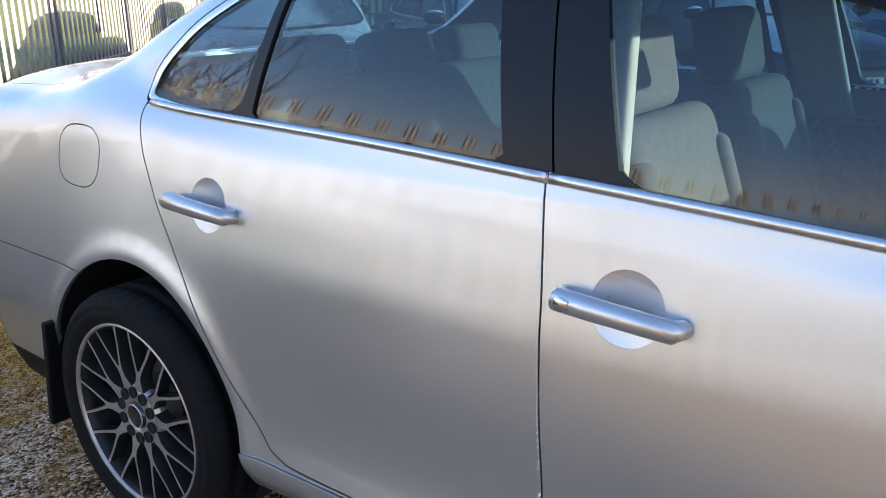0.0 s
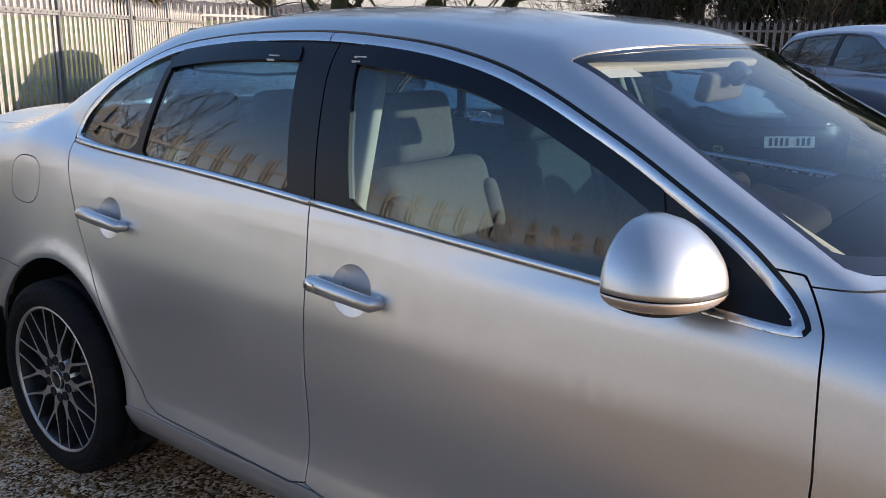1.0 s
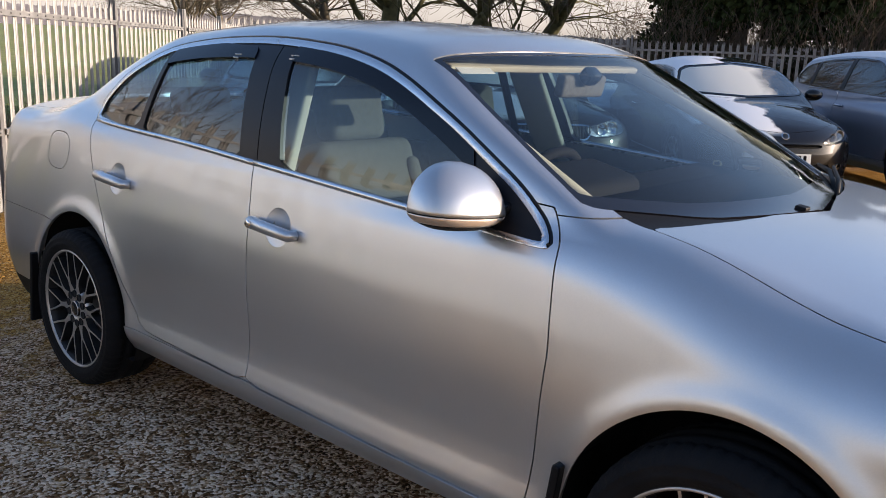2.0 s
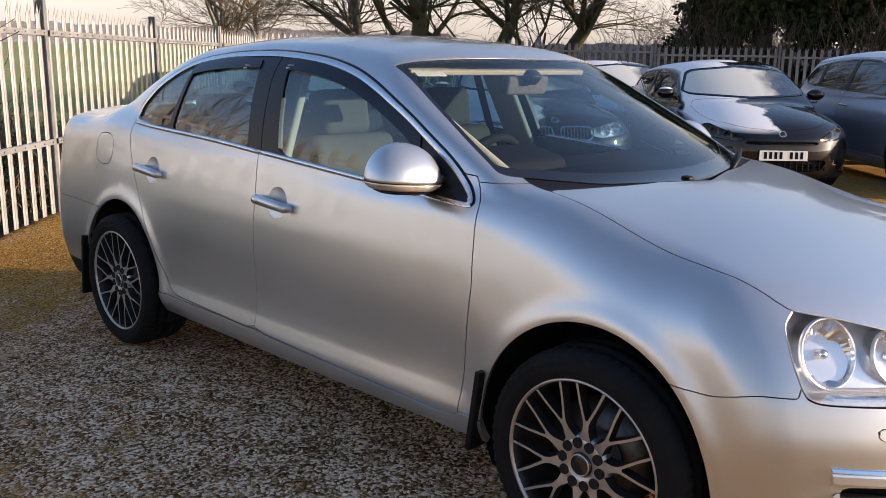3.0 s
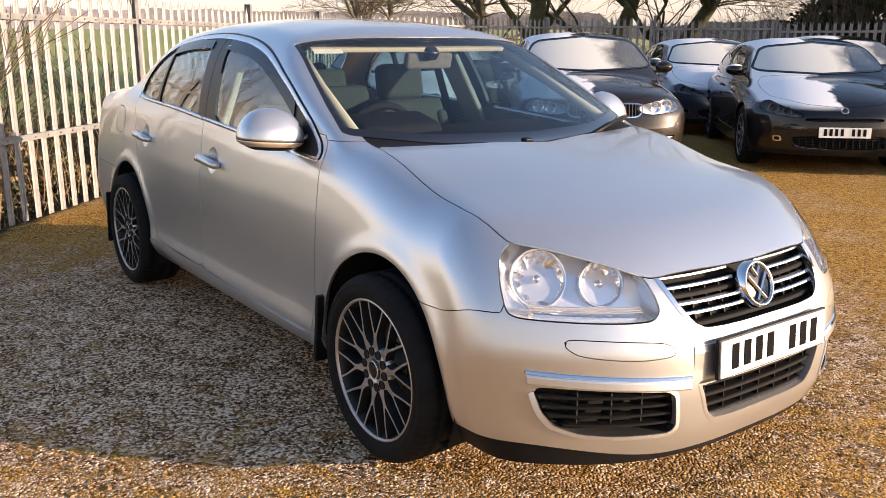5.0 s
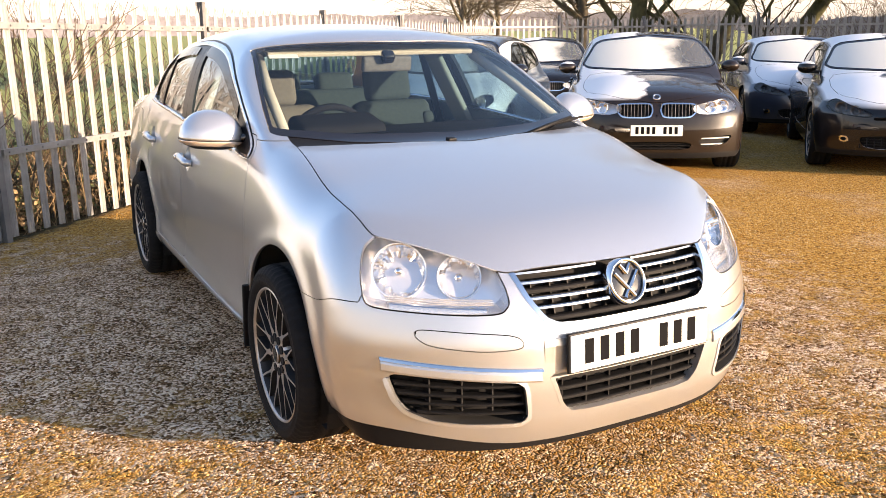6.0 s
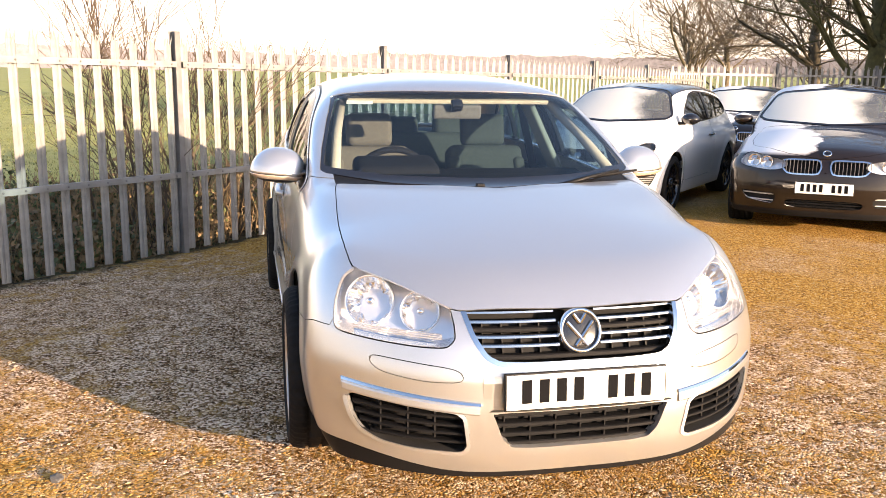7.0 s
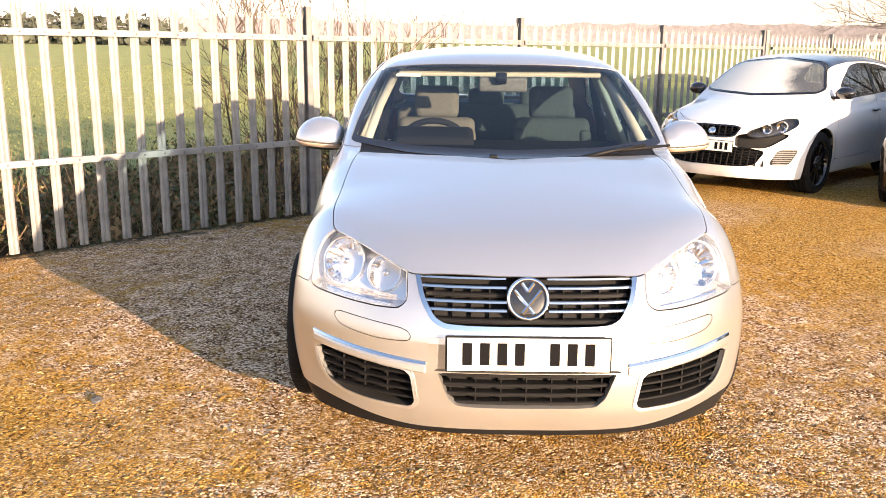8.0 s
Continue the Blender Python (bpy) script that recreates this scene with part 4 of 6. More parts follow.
    fog = rounded([(0.737, 0.434), (0.716, 0.360), (0.690, 0.322), (0.63, 0.297), (0.55, 0.289), (0.372, 0.286), (0.392, 0.412), (0.56, 0.424)], 2, 0.12)
    for sgn in (-1, 1):
        hole, S = split(S, on_side(sgn, lambda V: np.maximum(inside(fog, sgn * V[:, 1], V[:, 2]), 1.6 - V[:, 0]), 0.2))
        rim, S = split(S, on_side(sgn, lambda V: np.maximum(inside(fog, sgn * V[:, 1], V[:, 2]) - 0.012, np.maximum(1.6 - V[:, 0], V[:, 2] - 0.42)), 0.2), 0.0002)
        N2 = rim[1] + np.array((0.0, 0.0, 0.22))
        N2 /= np.linalg.norm(N2, axis=1)[:, None]
        shell_part("fog_rim", (rim[0] + rim[1] * 0.004, N2, rim[2]), SILVER, car, 0.02, "raised painted edge round the side grille")
        fg = recess("fog_grille", hole, (-0.055, -sgn * 0.02, 0), DARK, car, "black slatted side grille under a bright strip")
        for z, ya, yb in ((0.400, 0.394, 0.712), (0.372, 0.390, 0.704), (0.345, 0.385, 0.690), (0.317, 0.380, 0.660)):
            part("slat", nose_bar(saloon_f, z - 0.004, sgn * ya, sgn * yb, 0.009, 0.03, 0.012, 14, z), BLACK, fg)
        for yy in (0.47, 0.55, 0.63):
            part("slat_web", boxed((0.03, 0.005, 0.12), (surface_x(saloon_f, yy, 0.38) - 0.035, sgn * yy, 0.385)), BLACK, fg)
        part("bright_strip", nose_bar(saloon_f, 0.444, sgn * 0.338, sgn * 0.750, 0.011, 0.016, -0.010, 20, 0.474, 0.005), CHROME, car, "chrome bumper strip")
        part("bumper_strip", nose_bar(saloon_f, 0.4235, sgn * 0.342, sgn * 0.748, 0.028, 0.018, -0.0095, 20, 0.4520, 0.003), SILVER, car, "silver bumper strip")
        wash = rounded([(0.383, 0.510), (0.50, 0.505), (0.635, 0.520), (0.665, 0.545), (0.662, 0.568), (0.56, 0.562), (0.40, 0.549)], 2, 0.2)
        cap, S = split(S, on_side(sgn, lambda V: np.maximum(inside(wash, sgn * V[:, 1], V[:, 2]), 1.6 - V[:, 0]), 0.2), 0.0014)
        shell_part("washer_cover", cap, SILVER, car, 0.008, "painted washer cover")
    # panels of the sides
    for sgn in (-1, 1):
        fd = rounded([(-0.212, 0.318), (0.835, 0.290), (0.852, 0.45), (0.868, 0.70), (0.848, 0.92), (0.80, 1.00), (-0.240, 1.00), (-0.222, 0.80), (-0.208, 0.50)], 1, 0.06)
        rd = rounded([(-0.212, 0.318), (-0.208, 0.50), (-0.222, 0.80), (-0.240, 1.00), (-0.240, 1.03), (-1.275, 1.03), (-1.278, 1.0), (-1.250, 0.92), (-1.19, 0.82), (-1.10, 0.70), (-1.00, 0.56), (-0.90, 0.42), (-0.845, 0.352), (-0.79, 0.332)], 1, 0.08)
        for poly, nm, hx, hz in ((fd, "front_door", -0.095, 0.815), (rd, "rear_door", -1.025, 0.840)):
            door, S = split(S, on_side(sgn, side_outline(poly)), G)
            dish, door = split(door, side_outline([(hx + 0.010 + 0.058 * math.cos(t), hz + 0.056 * math.sin(t)) for t in np.linspace(0, 2 * math.pi, 33)[:-1]]))
            d = shell_part(nm, door, SILVER, car, 0.014, "silver door")
            # the hollow behind the handle, deepest in its middle
            V, N, T = dish
            rr = np.hypot(V[:, 0] - hx - 0.010, V[:, 2] - hz) / 0.058
            V2 = V - N * (0.020 * np.clip(1 - rr ** 2, 0, 1))[:, None]
            tilt = N + 0.30 * np.stack((-(V[:, 0] - hx - 0.01) / 0.058 * -1, 0 * rr, -(V[:, 2] - hz) / 0.058), 1) * np.array((-1, 0, 1)) * 1.0
            tilt /= np.linalg.norm(tilt, axis=1)[:, None]
            shell_part("handle_dish", (V2, tilt, T), SILVER, d, 0.0, "hollow behind the handle")
            y = surface_y(saloon_f, hx, hz)
            pts = [(hx - 0.092, sgn * (y + 0.006), hz + 0.004), (hx - 0.085, sgn * (y + 0.028), hz + 0.004), (hx - 0.03, sgn * (y + 0.031), hz + 0.001), (hx + 0.04, sgn * (y + 0.031), hz - 0.004), (hx + 0.090, sgn * (y + 0.027), hz - 0.009), (hx + 0.096, sgn * (y + 0.004), hz - 0.010)]
            h = part("handle", tube(bmesh.new(), pts, [0.014, 0.0185, 0.018, 0.0175, 0.017, 0.014], 16), SILVER, d, "painted bow handle", True)
            if sgn < 0 and nm[0] == "f":
                part("lock", lathe([(0, 0.0025), (0.010, 0.003), (0.0125, 0.0)], 16, Matrix.Translation((hx - 0.072, sgn * (y + 0.0472), hz + 0.004)) @ Matrix.Rotation(radians(90), 4, "X")), CHROME, h, "key lock", True)
        if sgn < 0:
            flap = rounded([(-1.590, 0.965), (-1.598, 0.825), (-1.425, 0.818), (-1.412, 0.965)], 3, 0.22)
            fl, S = split(S, on_side(sgn, side_outline(flap)), 0.0015)
            shell_part("fuel_flap", fl, SILVER, car, 0.006, "fuel filler flap")
        sill, S = split(S, on_side(sgn, lambda V: np.maximum(np.maximum(V[:, 2] - 0.322 + 0.012 * ease(V[:, 0], 0, 0.9), V[:, 0] - 0.948), -V[:, 0] - 0.945)), 0.001)
        shell_part("sill", sill, SILVER, car, 0.02, "silver sill", 0.005)
        wing, S = split(S, on_side(sgn, lambda V: np.maximum(np.maximum(0.7 - V[:, 0], V[:, 0] - 1.80), np.maximum(V[:, 2] - 0.98 - 0.2 * ease(V[:, 0], 1.0, 0.8) * 0, (0.598 + 0.03 * ease(V[:, 0], 1.6, 1.75) - V[:, 2]) * ease(V[:, 0], 1.3, 1.31) - 0.5 * (1 - ease(V[:, 0], 1.3, 1.31)))), 0.2), 0.0014)
        shell_part("front_wing", wing, SILVER, car, 0.012, "silver front wing")
    # bumpers, boot and roof
    fb, S = split(S, lambda V: 1.30 - V[:, 0], 0.0005)
    lip, fb = split(fb, lambda V: V[:, 2] - 0.210 - 0.050 * ease(np.abs(V[:, 1]), 0.35, 0.80))
    shell_part("front_bumper", fb, SILVER, car, 0.012, "silver front bumper")
    shell_part("front_lip", pieces(lip)[0], BLACK, car, 0.012, "black lower bumper edge", -0.004)
    rb, S = split(S, lambda V: np.maximum(V[:, 0] + 1.5, V[:, 2] - 0.62), 0.0015)
    rl, rb = split(rb, lambda V: V[:, 2] - 0.30)
    shell_part("rear_bumper", rb, SILVER, car, 0.012, "silver rear bumper")
    shell_part("rear_lip", rl, BLACK, car, 0.012, "black lower bumper edge")
    for sgn in (-1, 1):
        tl = rounded([(0.86, 0.93), (0.88, 0.70), (0.45, 0.72), (0.47, 0.95), (0.7, 0.97)], 2, 0.2)
        lampr, S = split(S, lambda V: np.maximum(inside(tl, sgn * V[:, 1], V[:, 2]), V[:, 0] + 2.12), 0.0015)
        shell_part("tail_lamp", lampr, material("red lamp", (0.35, 0.01, 0.01), 0.1, coat=1.0), car, 0.01, "red tail lamp")
    boot, S = split(S, lambda V: np.maximum(np.maximum(np.abs(V[:, 1]) - 0.62, V[:, 0] + 1.80), 0.70 - V[:, 2]), G)
    shell_part("boot_lid", boot, SILVER, car, 0.012, "silver boot lid")
    shell_part("body", S, SILVER, car, 0.012, "silver roof, pillars and rear quarters")
    # wells, floor and wheels
    for ax in (-AXLE, AXLE):
        for sgn in (-1, 1):
            bm = bmesh.new()
            n = 20
            rows = []
            for i in range(n + 1):
                t = math.radians(-40 + 260 * i / n)
                rows.append([bm.verts.new((ax + 0.378 * math.cos(t), sgn * yy, max(0.17, 0.325 + 0.378 * math.sin(t)))) for yy in (0.835, 0.48)])
            for A, B in zip(rows, rows[1:]):
                bm.faces.new((A[0], A[1], B[1], B[0]))
            bm.faces.new([r[1] for r in rows])
            part("wheel_liner", bm, DARK, car, "black wheel arch liner")
            alloy_wheel(car, ax, sgn * 0.748, sgn, rim_r=0.231, turn=0.22 if ax > 0 else 0.05)
            part("mud_flap", boxed((0.020, 0.185, 0.25 if ax > 0 else 0.30), (ax - 0.372, sgn * 0.802, 0.340 if ax > 0 else 0.315), (0, 8, 0), 0.006), BLACK, car, "black rubber mud flap")
    part("floor_pan", boxed((3.3, 1.30, 0.05), (-0.05, 0, 0.245)), DARK, car, "dark underside")
    part("nose_bulkhead", boxed((0.9, 0.95, 0.40), (1.25, 0, 0.46)), DARK, car, "dark engine bay")
    # cabin
    part("dashboard", boxed((0.46, 1.20, 0.26), (0.74, 0, 0.830), (0, 6, 0), 0.05, 3), DASH, car, "black dashboard", True)
    part("dash_top", boxed((0.34, 1.16, 0.03), (0.86, 0, 0.948), (0, 2, 0), 0.012, 2), DASH, car, "", True)
    part("binnacle", boxed((0.20, 0.40, 0.10), (0.60, -0.34, 0.975), (0, 14, 0), 0.045, 4), DASH, car, "instrument hood", True)
    wheel_m = Matrix.Translation((0.465, -0.34, 0.900)) @ Matrix.Rotation(radians(-66), 4, "Y")
    ring = lathe([(0.185 + 0.016 * math.cos(t), 0.016 * math.sin(t)) for t in np.linspace(0, 2 * math.pi, 13)[:-1]], 48, wheel_m, True)
    sw = part("steering_wheel", ring, DASH, car, "black steering wheel", True)
    part("wheel_hub", box(bmesh.new(), (0.11, 0.17, 0.05), (0.470, -0.34, 0.900), (0, -66, 0), 0.02, 3), DASH, sw, "", True)
    for k in (-1, 1):
        part("wheel_spoke", boxed((0.035, 0.12, 0.02), (0.465, -0.34 + k * 0.125, 0.900), (0, -66, 0), 0.006), DASH, sw)
    seat(car, -0.085, -0.335)
    seat(car, -0.12, 0.355)
    part("rear_bench", boxed((0.50, 1.24, 0.17), (-0.72, 0, 0.44), (0, -6, 0), 0.05, 3), FABRIC, car, "rear bench", True)
    part("rear_backrest", boxed((0.16, 1.24, 0.60), (-1.04, 0, 0.76), (0, -22, 0), 0.05, 3), FABRIC, car, "rear backrest", True)
    for y in (-0.36, 0.0, 0.36):
        part("rear_headrest", boxed((0.11, 0.25, 0.15), (-1.16, y, 1.085), (0, -14, 0), 0.045, 4), FABRIC, car, "rear headrest", True)
    part("parcel_shelf", boxed((0.50, 1.15, 0.03), (-1.42, 0, 1.045), (0, 0, 0), 0.01), FABRIC_DARK, car, "dark parcel shelf")
    part("centre_console", boxed((0.75, 0.20, 0.22), (0.25, 0, 0.50), (0, 0, 0), 0.03), DASH, car, "black centre console")
    for sgn in (-1, 1):
        part("door_card", boxed((1.8, 0.05, 0.50), (-0.20, sgn * 0.735, 0.65), (0, 0.6, 0), 0.02), FABRIC_DARK, car, "dark door lining")
        part("belt_post", boxed((0.14, 0.035, 0.62), (-0.225, sgn * 0.690, 1.08), (sgn * 24, -9, 0), 0.012), CREAM, car, "cream pillar lining", True)
        part("pillar_lining", tube(bmesh.new(), [(0.83, sgn * 0.650, 0.99), (0.51, sgn * 0.610, 1.15), (0.24, sgn * 0.560, 1.285)], [0.022, 0.024, 0.026], 8), CREAM, car, "cream front pillar lining", True)
        part("sun_visor", boxed((0.15, 0.42, 0.018), (0.15, sgn * 0.31, 1.322), (0, 9, 0), 0.007), CREAM, car, "cream sun visor", True)
        part("roof_rail_lining", tube(bmesh.new(), [(0.22, sgn * 0.53, 1.31), (-0.1, sgn * 0.54, 1.335), (-0.6, sgn * 0.54, 1.34), (-0.95, sgn * 0.52, 1.29)], 0.02, 8), CREAM, car, "cream roof edge lining", True)
        part("grab_belt", boxed((0.008, 0.045, 0.66), (-0.31, sgn * 0.655, 0.97), (sgn * 10, -12, 0)), INK, car, "dark seat belt")
    part("headlining", boxed((1.25, 1.00, 0.02), (-0.42, 0, 1.365), (0, 0, 0), 0.008), CREAM, car, "cream roof lining")
    part("header_lining", boxed((0.10, 1.06, 0.02), (0.245, 0, 1.318), (0, 24, 0), 0.006), CREAM, car, "cream header lining")
    mirror = part("interior_mirror", boxed((0.035, 0.25, 0.075), (0.375, 0.012, 1.252), (0, 12, 0), 0.016, 3), FABRIC_DARK, car, "interior mirror", True)
    part("mirror_glass", boxed((0.004, 0.22, 0.05), (0.356, 0.012, 1.248), (0, 12, 0), 0.0015), CHROME, mirror, "mirror glass")
    part("mirror_foot", boxed((0.05, 0.06, 0.05), (0.415, 0.0, 1.285), (0, 40, 0), 0.015, 3), GLOSS_BLACK, mirror, "", True)
    # door mirrors
    for sgn in (-1, 1):
        m = Matrix.Translation((0.598, sgn * 0.885, 1.012)) @ Matrix.Rotation(sgn * radians(10), 4, "Z") @ Matrix.Rotation(sgn * radians(4), 4, "X")

        def mirror_skin(lo, hi, grow=1.0, n=48, k=14):
            """A band of the mirror housing between two heights of its rounded form."""
            b = bmesh.new()
            rows = []
            for i in range(k + 1):
                h = lo + (hi - lo) * i / k
                # a dome over the seam, tucked in below it
                r = max(0.0, 1 - ((h + 0.5) / 1.5) ** 2.2) ** 0.46 if h >= -0.5 else 1 - 0.5 * ((-0.5 - h) / 0.5) ** 2
                row = []
                for q in range(n):
                    t = 2 * math.pi * q / n
                    c, sn = math.cos(t), math.sin(t)
                    px = (0.100 if c > 0 else 0.034) * math.copysign(abs(c) ** 0.8, c) * r * grow
                    py = 0.126 * math.copysign(abs(sn) ** 0.85, sn) * r * grow * (1 - 0.05 * h)
                    row.append(b.verts.new((px * (1 - 0.12 * max(h, 0)) + 0.010 * (1 - h), py, 0.077 * h)))
                rows.append(row)
            for A, B in zip(rows, rows[1:]):
                for q in range(n):
                    b.faces.new((A[q], A[(q + 1) % n], B[(q + 1) % n], B[q]))
            b.faces.new(rows[0][::-1])
            b.faces.new(rows[-1])
            bmesh.ops.remove_doubles(b, verts=b.verts, dist=1e-5)
            bmesh.ops.transform(b, matrix=m, verts=b.verts)
            return b

        dm = part("door_mirror", mirror_skin(-0.50, 0.985), SILVER, car, "silver door mirror housing", True)
        part("mirror_glass", box(bmesh.new(), (0.004, 0.13, 0.07), (0.582, sgn * 0.885, 1.015), (0, 0, sgn * 8), 0.001), CHROME, dm, "mirror glass")
        part("mirror_seam", mirror_skin(-0.54, -0.50, 0.985, 48, 1), BLACK, dm, "", True)
        part("indicator", mirror_skin(-0.80, -0.54, 1.0, 48, 4), INDICATOR, dm, "clear indicator strip", True)
        part("mirror_bottom", mirror_skin(-0.97, -0.80, 0.97, 48, 4), BLACK, dm, "black underside", True)
        part("mirror_base", boxed((0.09, 0.13, 0.030), (0.640, sgn * 0.815, 0.968), (sgn * -10, 0, sgn * 10), 0.013, 3), GLOSS_BLACK, dm, "black mirror arm", True)
    # badge, plate, wipers
    bx = surface_x(saloon_f, 0, 0.655) + 0.004
    bm_m = Matrix.Translation((bx, 0, 0.652)) @ Matrix.Rotation(radians(-20), 4, "Y") @ Matrix.Rotation(radians(90), 4, "Y")
    badge = part("badge", lathe([(0.0, 0.002), (0.060, 0.002), (0.064, 0.0), (0.066, -0.02)], 48, bm_m), GLOSS_BLACK, car, "round bright emblem", True)
    part("badge_ring", lathe([(0.060, 0.003), (0.061, 0.011), (0.066, 0.013), (0.071, 0.009), (0.073, -0.02)], 48, bm_m), CHROME, badge, "chrome ring", True)
    for a, b in (((-0.044, 0.028), (0.020, -0.048)), ((0.044, 0.028), (-0.020, -0.048)), ((-0.020, 0.052), (0.0, 0.024)), ((0.0, 0.024), (0.020, 0.052))):
        pa, pb = (bm_m @ Vector((-q[1], q[0], 0.006)) for q in (a, b))
        part("badge_bar", tube(bmesh.new(), [pa, pb], 0.0062, 6), CHROME, badge)
    number_plate(car, pose(surface_x(saloon_f, 0, 0.49) - 0.014, 0, 0.466, 0, -3, 0), "white number plate in a black holder")
    part("plate_plinth", nose_bar(saloon_f, 0.478, -0.33, 0.33, 0.105, 0.02, -0.001), SILVER, car, "silver band behind the plate")
    wiper = part("wiper", tube(bmesh.new(), [(1.062, 0.36, 0.968), (1.02, 0.47, 0.984), (0.965, 0.62, 0.992), (0.885, 0.755, 0.996)], [0.006, 0.008, 0.008, 0.005], 6), BLACK, car, "black wiper blade at the foot of the screen", True)
    part("wiper_arm", tube(bmesh.new(), [(1.085, 0.30, 0.955), (1.045, 0.45, 0.985), (0.975, 0.62, 1.006)], [0.011, 0.008, 0.006], 6), BLACK, wiper, "", True)
    part("washer_jet", boxed((0.03, 0.035, 0.012), (1.115, -0.07, 0.966), (0, 8, 0), 0.004), BLACK, car)
    part("tax_disc", boxed((0.002, 0.13, 0.03), (0.335, -0.475, 1.296), (0, -61, -8)), WHITE_PLATE, car, "pale sticker inside the screen")
    settle(car)
    return car


def settle(car):
    """Draws the finished body to its true form: slimmer, with a lower nose and roof."""
    for ob in car.children_recursive:
        if ob.type != "MESH" or ob.matrix_basis != Matrix.Identity(4) or ob.parent.matrix_basis != car.matrix_basis and ob.parent.matrix_basis != Matrix.Identity(4):
            continue
        co = np.empty(len(ob.data.vertices) * 3)
        ob.data.vertices.foreach_get("co", co)
        V = co.reshape(-1, 3)
        x, z = V[:, 0].copy(), V[:, 2].copy()
        nose = ease(x, 1.1, 1.85)
        V[:, 0] -= 0.024 * ease(x, 1.3, 2.0)
        V[:, 1] *= 0.955
        V[:, 2] -= nose * (0.022 + 0.03 * (np.clip(z, 0.5, 0.75) - 0.5)) + 0.022 * ease(z, 1.0, 1.33)
        ob.data.vertices.foreach_set("co", V.reshape(-1))
        ob.data.update()


saloon()


def loose_stone(x, y, size, seed):
    """A dark broken stone lying on the gravel."""
    rnd = random.Random(seed)
    bm = bmesh.new()
    bmesh.ops.create_icosphere(bm, subdivisions=2, radius=size)
    for v in bm.verts:
        v.co = Vector((v.co.x * 1.4, v.co.y, v.co.z * 0.7)) * rnd.uniform(0.8, 1.15)
    t = thing("stone", pose(x, y, size * 0.35, 0, 0, 30), "dark grey broken stone lying on the gravel", "stone")
    part("stone_body", bm, material("dark stone", (0.10, 0.095, 0.09), 0.8, vary=0.4, scale=30), t)


loose_stone(1.46, -1.66, 0.022, 3)


# ---- ground ----
FA = Vector((-3.486, -1.56, 0))
FD = Vector((-0.695, 0.719, 0))
FN = Vector((0.737, 0.676, 0))


def ground_z(x, y):
    """Height of the yard and the field: level by the saloon, lower at the fence, rising to the far row of cars."""
    back = -((x - FA.x) * FN.x + (y - FA.y) * FN.y)
    z = -0.16 * ease(back, -2.6, -0.2) * (1 - 0.45 * ease(y, -1.5, 0.8))
    z = z - 0.05 * ease(y, 2.5, 6.0)
    z = z - 0.22 * ease(back, 0.0, 0.7) * (1 - ease(back, 2.0, 5.0))
    far = np.hypot(x, y)
    z = z + np.clip(far - 30, 0, 400) * 0.017 * ease(back, 0, 10)
    return z


def ground():
    def axis(lo, hi):
        a = [0.0]
        s = 0.12
        while a[-1] < hi:
            a.append(a[-1] + s)
            s = s if a[-1] < 7 else s * 1.12
        return a
    ax = axis(0, 2500)
    xs = np.array([-v for v in ax[:0:-1]] + ax) - 0.5
    X, Y = np.meshgrid(xs, xs, indexing="ij")
    Z = ground_z(X, Y)
    near = np.hypot(X, Y) < 9
    rnd = np.random.RandomState(3)
    Z = Z + np.where(near, rnd.normal(0, 0.004, Z.shape), 0)
    n = len(xs)
    V = np.stack((X, Y, Z), -1).reshape(-1, 3)
    i = (np.arange(n - 1)[:, None] * n + np.arange(n - 1)).reshape(-1)
    F = np.stack((i, i + n, i + n + 1, i + 1), 1)
    me = bpy.data.meshes.new("ground")
    me.from_pydata(V.tolist(), [], F.tolist())
    me.polygons.foreach_set("use_smooth", [True] * len(me.polygons))
    me.materials.append(GROUND_MAT)
    tagged(new("ground", me), "tan gravel yard with frost, green field beyond", "ground", kind="structure")


